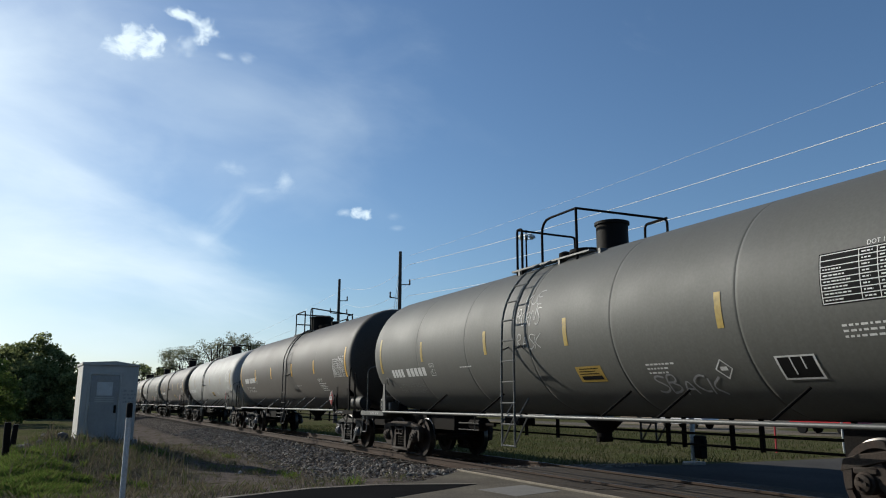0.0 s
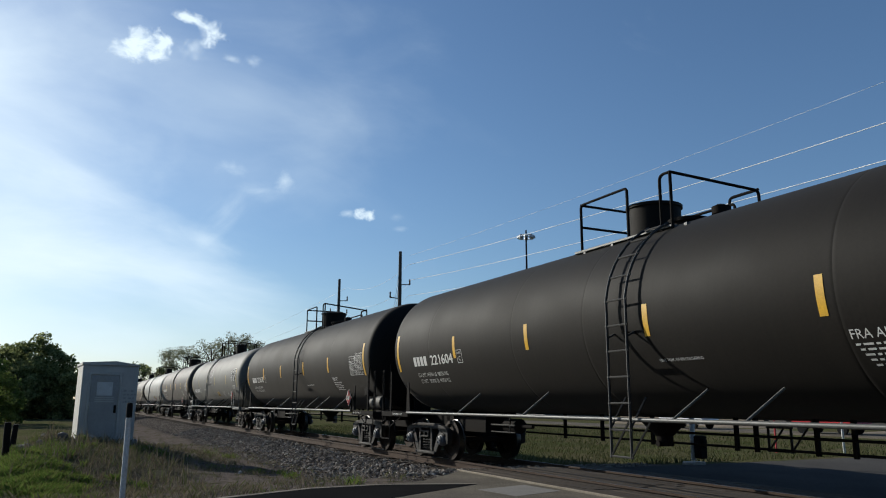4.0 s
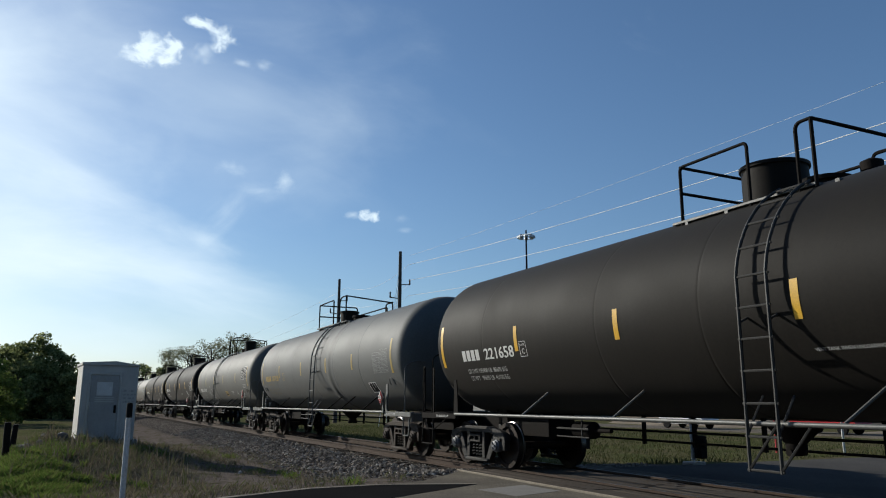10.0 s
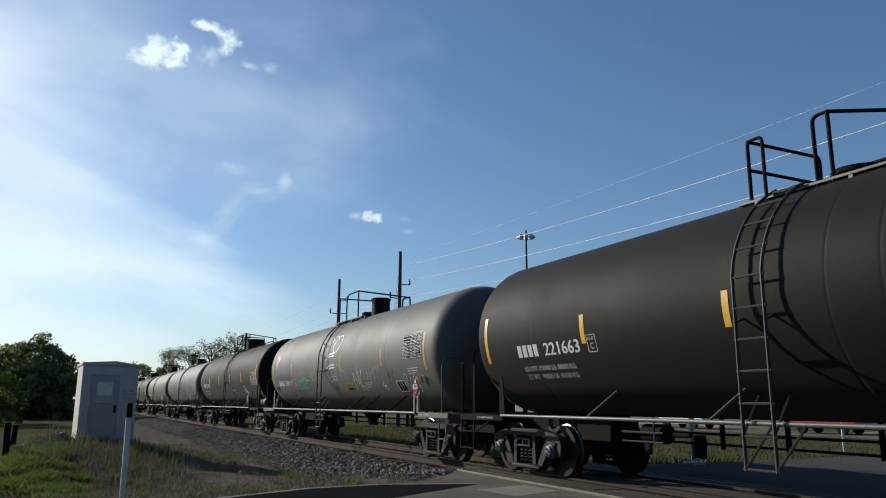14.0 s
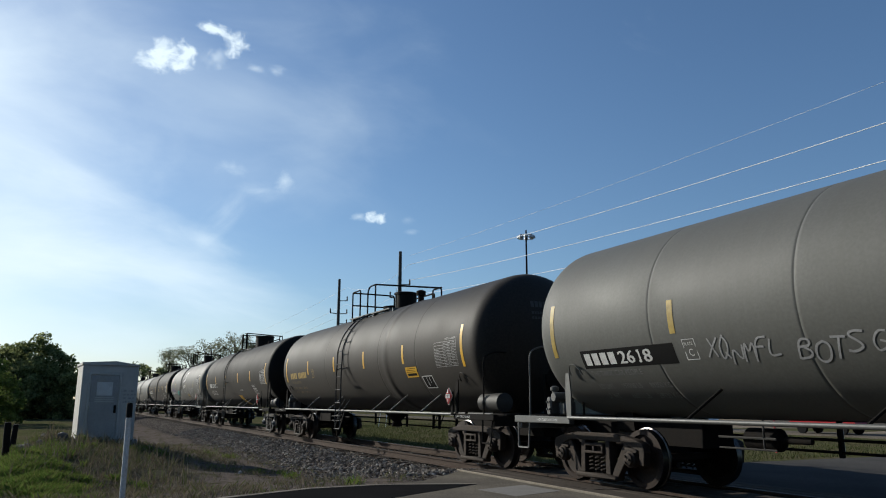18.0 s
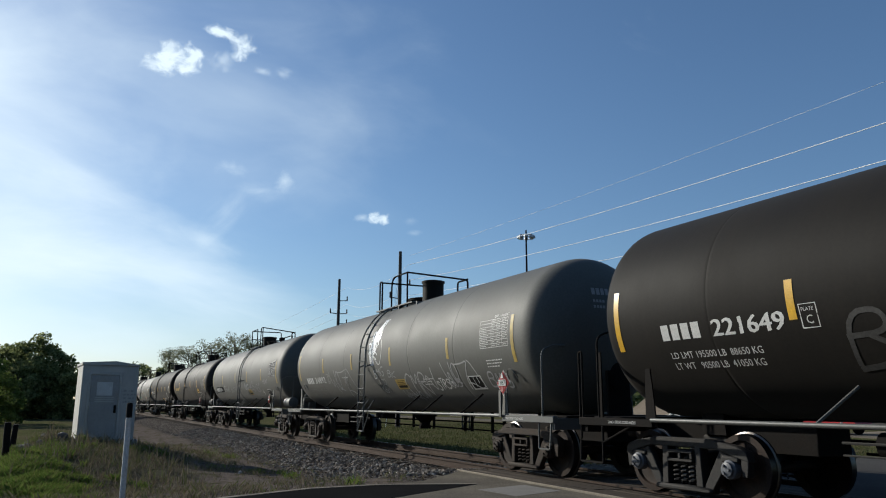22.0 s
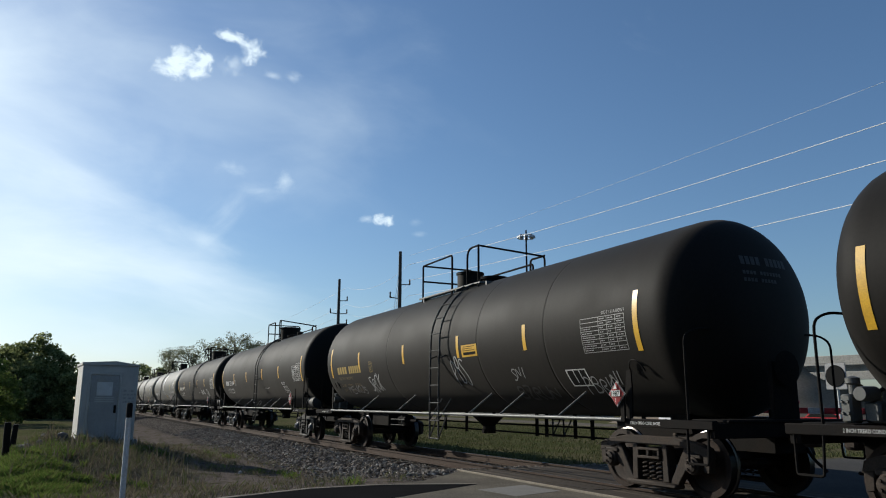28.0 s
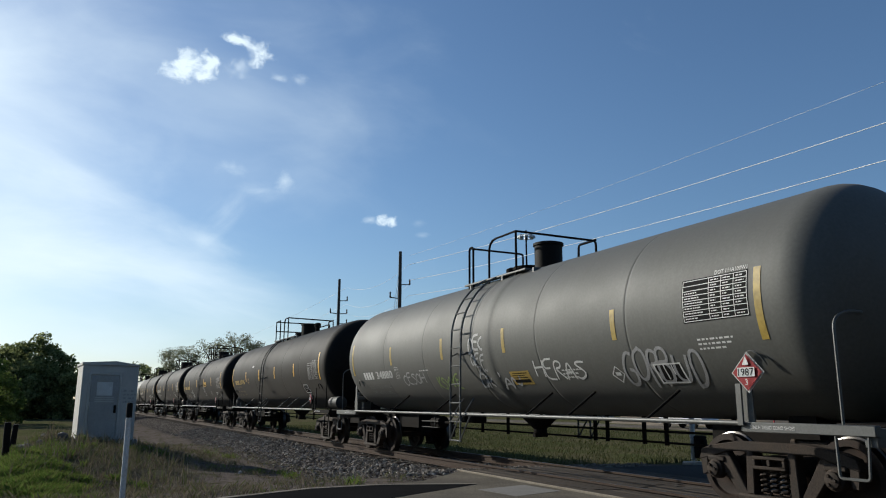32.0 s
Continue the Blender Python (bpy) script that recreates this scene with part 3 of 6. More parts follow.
    if kin == "black":
        part("brake_valve", shared("valve", lambda: slab(bmesh.new(), (7.2, -1.25, 1.5), (7.5, -0.95, 1.95), 0.03)), UNDER, car)
    else:
        def cluster():
            bm = slab(slab(bmesh.new(), (-8.30, -1.12, 1.1), (-8.16, -0.92, 1.42), 0.025), (-8.12, -0.98, 1.1), (-7.92, -0.72, 1.34), 0.03)
            lathe(bm, [(-1.16, 0.075), (-1.12, 0.085), (-0.9, 0.085), (-0.86, 0.05)], "y", 14, (-8.02, 0, 1.42))
            lathe(bm, [(1.34, 0.05), (1.52, 0.05), (1.54, 0.08), (1.60, 0.08), (1.62, 0.03)], "z", 12, (-8.2, -1.0, 0))
            lathe(bm, [(1.3, 0.035), (1.66, 0.03), (1.72, 0.012)], "z", 8, (-7.96, -0.8, 0))
            for k in range(4):
                lathe(bm, [(-1.145, 0.018), (-1.115, 0.018)], "y", 6, (-8.23 + 0.05 * math.cos(k * 1.57 + 0.8), 0, 1.27 + 0.09 * math.sin(k * 1.57 + 0.8)))
            return bm
        part("brake_valve", shared("valve2", cluster), RAILPAINT, car, "cast grey brake valve with bolted covers")
        part("valve_pipe", shared("valvepipe", lambda: tube(bmesh.new(), bent([(-8.02, -0.9, 1.42), (-7.8, -0.85, 1.55), (-7.62, -0.8, 1.5), (-7.6, -0.8, 1.1)], 0.12), 0.02, 6)), UNDER, car)
        part("valve_pipe", shared("valvepipe2", lambda: tube(bmesh.new(), bent([(-8.23, -0.95, 1.3), (-8.4, -0.8, 1.35), (-8.42, -0.6, 1.1)], 0.1), 0.018, 6)), UNDER, car)
    part("hand_brake", shared("handbrake", lambda: lathe(slab(bmesh.new(), (8.52, -0.25, 1.1), (8.6, 0.25, 1.9), 0.01), [(0.0, 0.05), (0.03, 0.25), (0.06, 0.05)], "x", 16, (8.62, 0.0, 1.8))), UNDER, car)
    # lettering: the owner's mark as plain blocks, then the running number
    m0, m1, mz, mh = MARKS[key] if key in MARKS else MARKS[kin]
    letters_to, digits_from = (0.51, 0.53) if style == "plain" else (0.42, 0.49) if kin == "union" else (0.37, 0.45)
    step = (m1 - m0) * letters_to / 4
    def block():
        bm = bmesh.new()
        patch(bm, 0, mz, step * 0.74, mz + mh, nz=2)
        return bm
    for k in range(4):
        part("mark_block", shared(("block", mz, step), block), ink, car, m=pose(m0 + step * k, 0, 0))
    d0 = m0 + (m1 - m0) * digits_from
    if key in NUMBERS:
        bm = bmesh.new()
        for k in range(3):
            painted(bm, *fitted(NUMBERS[key], d0 + 0.011 * k, m1 - 0.022 + 0.011 * k, mz + 0.003 * (k - 1), mz + mh + 0.003 * (k - 1)), 0.003 + 0.0006 * k)
        part("number_lettering", bm, ink, car, "running number in block figures")
    else:
        count = 5 if kin == "grey" else 6
        step = (m1 - d0) / count
        for k in range(count):
            part("mark_block", shared(("block", mz, step), block), ink, car, m=pose(d0 + step * k, 0, 0))
    def weights():
        bm = bmesh.new()
        body, size, u, z = rows[k]
        pts, faces = letters(body, size)
        painted(bm, [(a + u, b + z) for a, b in pts], faces)
        return bm
    load, tare = WEIGHTS.get(key, ("195500 LB  88650 KG", "67500 LB  30600 KG"))
    wz = mz - 0.25
    rows = [("LD LMT %s" % load, 0.125, m0 + 0.05, wz), ("LT WT   %s" % tare, 0.125, m0 + 0.05, wz - 0.145)]
    if kin == "union":
        rows = [("THE TANK CAR PEOPLE", 0.115, m0, mz - 0.17), ("LD LMT      197000 LB      89350 KG", 0.11, m0, mz - 0.37), ("LT WT         66000 LB      29930 KG", 0.11, m0, mz - 0.52)]
    for k in range(len(rows)):
        part("weight_lettering", weights(), ink if kin == "black" else FADEDINK if ink == WHITE else OLDOCHRE, car)
    if table:
        def grid():
            bm = bmesh.new()
            a, b, c, d = 6.1, 7.2, 2.40, 2.95
            for z in [c + (d - c) * i / 8 for i in range(9)]:
                patch(bm, a, z - 0.005, b, z + 0.005, 0.005)
            for u in (a, 6.57, 6.78, 6.99, b):
                patch(bm, u - 0.005, c, u + 0.005, d, 0.005)
            g = random.Random(4)
            for i in range(8):
                for q0, q1 in ((6.13, 6.53), (6.60, 6.75), (6.81, 6.96), (7.02, 7.17)):
                    if g.random() < 0.85:
                        z = c + (d - c) * i / 8 + 0.027
                        u, stop = q0, q0 + (q1 - q0) * g.uniform(0.5, 0.95)
                        while u < stop:
                            w = g.uniform(0.02, 0.06)
                            patch(bm, u, z, min(stop, u + w), z + 0.016, 0.005)
                            u += w + 0.012
            painted(bm, *fitted("DOT 111A100W1", 6.66, 7.2, d + 0.03, d + 0.085))
            return bm
        part("data_table", shared("grid", grid), SPRAYGREY if kin == "union" and style != "plain" else ink, car, m={"grey": pose(0, 0, 0), "black": Matrix.Translation((0.50, 0, 0)) @ roll_down(11), "plain": pose(0, 0, 0), "union": Matrix.Translation((-0.15, 0, 0)) @ roll_down(11)}["plain" if style == "plain" else kin])
    if style == "plain" or style == "grey" and seed in (-11, 42, 97, 262):
        part("table_panel", shared("tablepanel", lambda: (lambda bm: (patch(bm, 6.08, 2.38, 7.22, 2.97, 0.003), bm)[1])(bmesh.new())), DARKSIGN, car, "black panel behind the data table")
    if kin != "grey":
        def note():
            bm = bmesh.new()
            for body, size, u, z in (("FRA AIP", 0.15, 4.72, 2.0), ("VENT TANK WHEN UNLOADING", 0.056, 1.68, 1.9)):
                pts, faces = letters(body, size)
                painted(bm, [(u + a, z + c) for a, c in pts], faces)
            g = random.Random(8)
            for i in range(5):
                u = 4.75 + 0.03 * i
                while u < 5.45 - 0.1 * (i % 2):
                    w = g.uniform(0.04, 0.12)
                    patch(bm, u, 1.93 - 0.055 * i, u + w, 1.952 - 0.055 * i)
                    u += w + 0.03
            return bm
        if kin == "black":
            part("small_lettering", shared("note", note), ink, car)
    else:
        def note2():
            bm = bmesh.new()
            g = random.Random(9)
            for u0, u1, z0 in ((6.25, 6.85, 2.14), (2.92, 3.45, 1.86), (-2.9, -2.4, 2.06)):
                for i in range(3 if u0 > 0 else 1):
                    u = u0
                    while u < u1 - 0.08 * i:
                        w = g.uniform(0.03, 0.09)
                        patch(bm, u, z0 - 0.06 * i, u + w, z0 + 0.024 - 0.06 * i)
                        u += w + 0.025
            return bm
        part("small_lettering", shared("note2", note2), ink, car)
    if kin != "black" and style != "unionlight" and seed != 244:
        su, sz, sp = SIGNS.get(style, (1.2, 1.65, OCHRE))
        sign = part("warning_sign", shared(("yellowsign", sz), lambda: (lambda bm: (patch(bm, 0, sz, 0.68, sz + 0.25, 0.004), bm)[1])(bmesh.new())), sp, car, "yellow emergency notice on the tank", pose(su, 0, 0))
        def lines():
            bm = bmesh.new()
            for i, (a, b, h) in enumerate(((0.1, 0.6, 0.012), (0.06, 0.5, 0.012), (0.06, 0.58, 0.012), (0.08, 0.62, 0.045))):
                patch(bm, a, sz + 0.205 - 0.04 * i - h * (i == 3), b, sz + 0.205 + 0.012 - 0.04 * i, 0.008)
            return bm
        part("sign_lettering", shared(("signlines", sz), lines), DARKSIGN, sign)
    if kin != "black":
        part("hoop", shared("hoop", lambda: tube(bmesh.new(), [skin(7.08 - 0.16 * math.cos(q), 1.80 + 0.17 * math.sin(q), 0.04) for q in [math.pi * k / 10 for k in range(11)]], 0.013, 6)), paint, car)
        part("hoop", shared("hoopfront", lambda: tube(bmesh.new(), [skin(-7.08 - 0.16 * math.cos(q), 1.80 + 0.17 * math.sin(q), 0.04) for q in [math.pi * k / 10 for k in range(11)]], 0.013, 6)), paint, car)
        def lozenge():
            bm = bmesh.new()
            stroke(bm, [(4.22, 1.76), (4.36, 1.88), (4.5, 1.76), (4.36, 1.64), (4.22, 1.76)], 0.02)
            patch(bm, 4.3, 1.74, 4.42, 1.79)
            return bm
        if kin == "grey" or style == "plain":
            part("stencil", shared("lozenge", lozenge), ink, car)
    def code_box():
        bm = bmesh.new()
        u, z = 0.0, mz - 0.01
        stroke(bm, [(u, z), (u + 0.22, z), (u + 0.22, z + 0.27), (u, z + 0.27), (u, z)], 0.014)
        for body, size, du, dz in (("PLATE", 0.06, 0.02, 0.19), ("C", 0.14, 0.062, 0.045)):
            pts, faces = letters(body, size)
            painted(bm, [(u + du + a, z + dz + b) for a, b in pts], faces)
        return bm
    part("code_box", shared(("codebox", mz), code_box), ink, car, m=pose(m1 + (0.68 if kin == "union" else 0.22), 0, 0))
    if kin != "black":
        panel = part("inspection_panel", shared("panel", lambda: (lambda bm: (patch(bm, 5.25, 1.62, 5.75, 1.86, 0.004), bm)[1])(bmesh.new())), DARKSIGN, car, "black stencilled inspection panel with a white outline", Matrix.Translation((-0.25, 0, 0)) @ roll_down(-3) if style == "unionwest" else None)
        def rim():
            bm = bmesh.new()
            for a, b, c, d in ((5.22, 1.6, 5.78, 1.62), (5.22, 1.86, 5.78, 1.88), (5.22, 1.6, 5.25, 1.88), (5.75, 1.6, 5.78, 1.88), (5.42, 1.66, 5.44, 1.86), (5.58, 1.72, 5.6, 1.86)):
                patch(bm, a, b, c, d, 0.008)
            return bm
        part("panel_outline", shared("rim", rim), WHITE, panel)
    def head_point(y, z):
        tl, hd, sq, shift = DOMES[style]
        r = min(0.98, math.hypot(y, z - ZC) / R)
        return (shift + tl + hd * (1 - r ** sq) ** (1 / sq) + 0.006, y, z)
    def head_bars():
        bm = bmesh.new()
        for z, h, w, n in ((3.32, 0.13, 0.075, 4 if key in NUMBERS else 10), (3.17, 0.055, 0.05, 12), (3.06, 0.055, 0.05, 10)):
            for k in range(n):
                if k != 4:
                    y = -0.35 + k * w * 1.35
                    q = [bm.verts.new(head_point(*p)) for p in ((y, z), (y + w, z), (y + w, z + h), (y, z + h))]
                    bm.faces.new(q)
        if key in NUMBERS:
            pts, faces = fitted(NUMBERS[key], 0.12, 0.68, 3.32, 3.45)
            vs = [bm.verts.new(head_point(y, z)) for y, z in pts]
            for f in faces:
                bm.faces.new([vs[i] for i in f])
        return bm
    part("end_lettering", shared(("head", style, key if key in NUMBERS else ""), head_bars), GHOST if dark else SPRAYGREY, car, "faint grey rows of small characters")
    # hazard placard on its bracket
    part("placard_bracket", shared("placbr", lambda: slab(bmesh.new(), (6.98, -1.60, 1.05), (7.06, -1.57, 1.55))), fit, car)
    pz = 1.68 if kin == "grey" else 1.45
    pk = 0.78 if kin == "union" else 1.0
    px = 7.22 if kin == "grey" else 6.95
    def diamond(k, y):
        bm = bmesh.new()
        a = [bm.verts.new((px + du * k, y, pz + dz * k)) for du, dz in ((0, -0.19), (0.19, 0), (0, 0.19), (-0.19, 0))]
        f = bm.faces.new(a)
        bmesh.ops.solidify(bm, geom=[f], thickness=0.01)
        bmesh.ops.recalc_face_normals(bm, faces=bm.faces[:])
        return bm
    plac = part("placard", shared(("placard", pz, pk), lambda: diamond(1.32 * pk, -1.63)), WHITE, car, "red diamond hazard placard with a white rim")
    part("placard_face", shared(("placardface", pz, pk), lambda: diamond(1.16 * pk, -1.645)), RED, plac)
    def digits(body, size, u, z, y):
        bm = bmesh.new()
        pts, faces = letters(body, size)
        mid = (max(a for a, b in pts) + min(a for a, b in pts)) / 2
        vs = [bm.verts.new((u + a - mid, y, z + b)) for a, b in pts]
        for f in faces:
            bm.faces.new([vs[i] for i in f])
        return bm
    part("number_field", shared(("numfield", pz, pk), lambda: slab(bmesh.new(), (px - 0.13 * pk, -1.664, pz - 0.05 * pk), (px + 0.13 * pk, -1.66, pz + 0.06 * pk))), WHITE, plac)
    part("placard_number", shared(("num", pz, pk), lambda: digits("1987", 0.13 * pk, px, pz - 0.04 * pk, -1.668)), DARKSIGN, plac)
    part("placard_class", shared(("cls", pz, pk), lambda: digits("3", 0.1 * pk, px, pz - 0.15 * pk, -1.664)), WHITE, plac)
    part("flame_symbol", shared(("flame", pz, pk), lambda: prism(bmesh.new(), [(px - 0.05 * pk, pz + 0.09 * pk), (px + 0.05 * pk, pz + 0.09 * pk), (px + 0.03 * pk, pz + 0.14 * pk), (px, pz + 0.2 * pk), (px - 0.02 * pk, pz + 0.14 * pk)], -1.668, -1.664)), WHITE, plac)
    for name, paint2, label2, build in art:
        bm = bmesh.new()
        build(bm, rnd)
        part(name, bm, paint2, car, label2)
    return car


# start, end, foot and height of the running mark
MARKS = {"grey": (-6.72, -4.62, 1.95, 0.195), "black": (-6.76, -4.68, 2.175, 0.215), "union": (-6.74, -4.65, 2.17, 0.21), "O": (-6.96, -4.75, 2.17, 0.2), "J": (-6.72, -5.13, 1.915, 0.185), "H": (-6.48, -4.56, 2.14, 0.215)}
NUMBERS = {"B": "221638", "C": "221604", "D": "34900", "E": "207128", "F": "221658", "G": "34997", "H": "221663", "J": "2618", "K": "34892", "L": "221649", "M": "221664", "O": "207096", "P": "34880"}
WEIGHTS = {
    "B": ("195300 LB  88550 KG", "90700 LB  41150 KG"), "C": ("195700 LB  88750 KG", "90300 LB  40950 KG"), "F": ("195400 LB  88600 KG", "90600 LB  41100 KG"),
    "H": ("195400 LB  88600 KG", "90600 LB  41100 KG"), "L": ("195500 LB  88650 KG", "90500 LB  41050 KG"), "M": ("195600 LB  88700 KG", "90400 LB  41000 KG"),
    "D": ("197700 LB  89700 KG", "65300 LB  29600 KG"), "G": ("197700 LB  89700 KG", "65300 LB  29600 KG"), "K": ("197700 LB  89700 KG", "65300 LB  29600 KG"),
    "J": ("198300 LB  89950 KG", "64700 LB  29350 KG"), "P": ("197950 LB  89750 KG", "65050 LB  29500 KG"),
}
SPOTS = {"H": (-7.6, -4.42, -1.37, 1.77, 4.6, 7.66), "D": (-7.38, -4.47, -1.73, 1.2, 4.57, 7.36), "K": (-7.45, -4.66, -1.85, 1.18, 4.57, 7.36), "P": (-7.45, -4.52, -1.5, 1.23, 4.57, 7.36), "G": (-7.4, -4.6, -1.62, 1.15, 4.57, 7.36), "O": (-7.6, -4.4, -1.7, 1.13, 4.1, 7.3), "I": (-7.3, -4.4, -1.5, 1.23, 4.08, 7.3), "E": (-7.35, -4.46, -1.34, 1.64, 4.22, 7.3)}
SIGNS = {"grey": (1.18, 1.66, OCHRE), "union": (1.68, 2.27, YELLOW), "unionwest": (4.12, 1.93, YELLOW), "plain": (1.44, 1.67, OCHRE)}


SPEED = 8.638
# hand-drawn capitals: strokes as runs of x and y on a nine by nine field
GLYPHS = {
    "A": "00 49 90, 23 73", "B": "00 09 79 85 05, 45 93 70 00", "C": "98 59 06 03 50 91", "D": "10 19 79 94 60 00", "E": "99 09 05 75, 05 00 90", "F": "00 09 99, 05 75",
    "G": "98 49 04 30 91 94 54", "H": "00 09, 90 99, 05 95", "I": "40 59", "K": "00 09, 99 04 90", "L": "19 00 91", "M": "00 19 43 89 90", "N": "00 09 90 99",
    "O": "59 07 02 40 92 97 49", "P": "00 09 88 75 04", "Q": "59 06 20 83 87 39, 53 90", "R": "00 09 88 65 05 90", "S": "98 39 07 84 92 40 01", "T": "09 99, 59 40",
    "U": "09 02 50 92 99", "V": "09 40 99", "W": "09 20 46 70 99", "X": "00 99, 09 90", "Y": "09 45 99, 45 30", "Z": "09 99 00 90", "2": "07 59 86 00 90", "0": "59 06 20 83 87 39", "1": "26 59 40",
}


def eased(pts, rounds=2):
    """Cuts the corners of a line."""
    for _ in range(rounds):
        cut = [pts[0]]
        for p, q in zip(pts, pts[1:]):
            cut += [(p[0] * 0.75 + q[0] * 0.25, p[1] * 0.75 + q[1] * 0.25), (p[0] * 0.25 + q[0] * 0.75, p[1] * 0.25 + q[1] * 0.75)]
        pts = cut + [pts[-1]]
    return pts


def tag_word(word, u0, z0, w, h, lw, lean=0.15, wild=0.12, fat=0.86):
    """A sprayed word: eased capitals that lean and dance."""
    def build(bm, rnd):
        n = len(word)
        for k, ch in enumerate(word):
            if ch == " ":
                continue
            dz, sc = rnd.uniform(-wild, wild) * h, rnd.uniform(1 - wild, 1 + wild)
            for run in GLYPHS[ch].split(", "):
                pts = [(int(q[0]) / 9, int(q[1]) / 9) for q in run.split()]
                pts = [(x + rnd.uniform(-0.05, 0.05), z + rnd.uniform(-0.05, 0.05)) for x, z in pts]
                stroke(bm, [(u0 + w / n * (k + x * fat) + lean * z * h, z0 + dz + z * h * sc) for x, z in eased(pts)], lw)
    return build


def palm_tag(bm, rnd):
    """Tall hand-sprayed capitals and some dots."""
    tag_word("DALMQ", 2.78, 1.82, 1.25, 0.29, 0.034, 0.1, 0.06)(bm, rnd)
    for u in (2.5, 2.62, 2.7, 4.12, 4.18):
        stroke(bm, [(u, 1.84), (u + 0.03, 1.86)], 0.03)


def swoop_tag(u0, z0, k, lw):
    """A zigzag, a loop, a long bar and a wide drooping arch."""
    def build(bm, rnd):
        at = lambda run: [(u0 + k * (ord(q[0]) - 97) / 10, z0 + k * int(q[1]) / 10) for q in run.split()]
        for run in ("a9 d2 e7 g1", "g9 h2 k3 l6 j9 h7 i3 l2", "k8 p8 t9 r6 p2 p0", "t9 v8 x5 z1 w0 s2 p2"):
            stroke(bm, eased(at(run)), lw)
    return build


def splash(bm, rnd):
    """A bright burst of crossing spray strokes that thins out upwards to one side."""
    for i in range(120):
        q, d = rnd.uniform(0, 6.28), rnd.random() ** 0.6
        z = 2.98 + 0.42 * d * math.sin(q)
        a = 0.02 + 0.33 * d * math.cos(q) + 0.25 * (z - 2.98)
        stroke(bm, eased([(a, z), (a + rnd.uniform(-0.1, 0.12), z + rnd.uniform(-0.12, 0.14)), (a + rnd.uniform(-0.05, 0.15), z + rnd.uniform(-0.2, 0.12))], 1), rnd.uniform(0.022, 0.045))
    for i in range(9):
        a = rnd.uniform(0.0, 0.3)
        stroke(bm, [(a, 3.3), (a + rnd.uniform(0.05, 0.16), 3.45), (a + rnd.uniform(0.1, 0.25), 3.58)], 0.025)
    for i in range(7):
        a = rnd.uniform(-0.3, -0.02)
        stroke(bm, [(a, 2.6), (a + 0.04, 2.42), (a + 0.02, 2.32)], 0.03)


def blot(u0, z0, w, h):
    def build(bm, rnd):
        for i in range(26):
            u, z = u0 + rnd.random() * w * 0.8, z0 + rnd.random() * h * 0.7
            patch(bm, u, z, u + w * 0.22, z + h * 0.35, 0.0045 + 0.0001 * i)
    return build


def yellow_sheet(bm, rnd):
    patch(bm, 0.72, 1.18, 1.45, 1.67)


def arch(u0, z0, w, h, n, lw):
    """Tall bubble letters: rounded arches side by side."""
    lw *= 0.72
    def build(bm, rnd):
        for k in range(n):
            c, hw = u0 + w * (k + 0.5) / n, w / n * 0.55
            hh = h * rnd.uniform(0.75, 1.1)
            stroke(bm, [(c - hw + rnd.uniform(-0.05, 0.05), z0 + hh * (0.0 if q in (0, 12) else math.sin(math.pi * q / 12) ** 0.5)) if q == 0 else (c - hw * math.cos(math.pi * q / 12), z0 + hh * math.sin(math.pi * q / 12) ** 0.6) for q in range(13)], lw)
            if rnd.random() < 0.6:
                stroke(bm, [(c - hw * 0.4, z0 + hh * 0.2), (c, z0 + hh * 0.6), (c + hw * 0.4, z0 + hh * 0.2)], lw)
    return build


def ring_tag(bm, rnd):
    """A zigzag initial and a large tilted oval."""
    stroke(bm, [(-0.07, 3.40), (0.05, 3.18), (0.10, 3.36), (0.22, 3.15), (0.24, 3.44)], 0.035)
    stroke(bm, [(0.62 + 0.33 * math.cos(q * 0.35) + 0.08 * math.sin(q * 0.35), 3.15 + 0.27 * math.sin(q * 0.35)) for q in range(19)], 0.035)
    stroke(bm, [(0.35, 3.42), (0.55, 3.30), (0.72, 3.42)], 0.03)
    stroke(bm, [(0.25, 3.10), (0.32, 2.92), (0.5, 2.88)], 0.035)


def curl_tag(bm, rnd):
    stroke(bm, [(-7.05, 3.05), (-6.95, 2.9), (-6.98, 2.75), (-6.9, 2.66), (-6.78, 2.72), (-6.8, 2.9), (-6.7, 3.0), (-6.55, 2.95)], 0.05)
    stroke(bm, [(-6.92, 3.08), (-6.72, 3.1), (-6.5, 3.0)], 0.06)


SPRAYPALE = material("pale_spray_paint", (0.36, 0.36, 0.355), 0.6, scale=5, amount=0.55, fine=30, bump=0, other=(0.2, 0.2, 0.195))
GHOSTPALE = material("thin_worn_spray_paint", (0.04, 0.039, 0.037), 0.65, scale=3, amount=0.7, fine=30, bump=0, other=(0.014, 0.0135, 0.013))
LIMEFADED = material("faded_yellow_green_spray_paint", (0.16, 0.16, 0.075), 0.6, scale=6, amount=0.5, fine=40, bump=0, other=(0.11, 0.11, 0.08))
BRIGHT = material("bright_white_spray_paint", (0.9, 0.9, 0.9), 0.3, scale=6, amount=0.1, fine=40, bump=0)
PURPLE = material("purple_spray_paint", (0.10, 0.07, 0.16), 0.6, scale=6, amount=0.4, fine=40, bump=0)
G, FAINT = "graffiti", SPRAYGREY
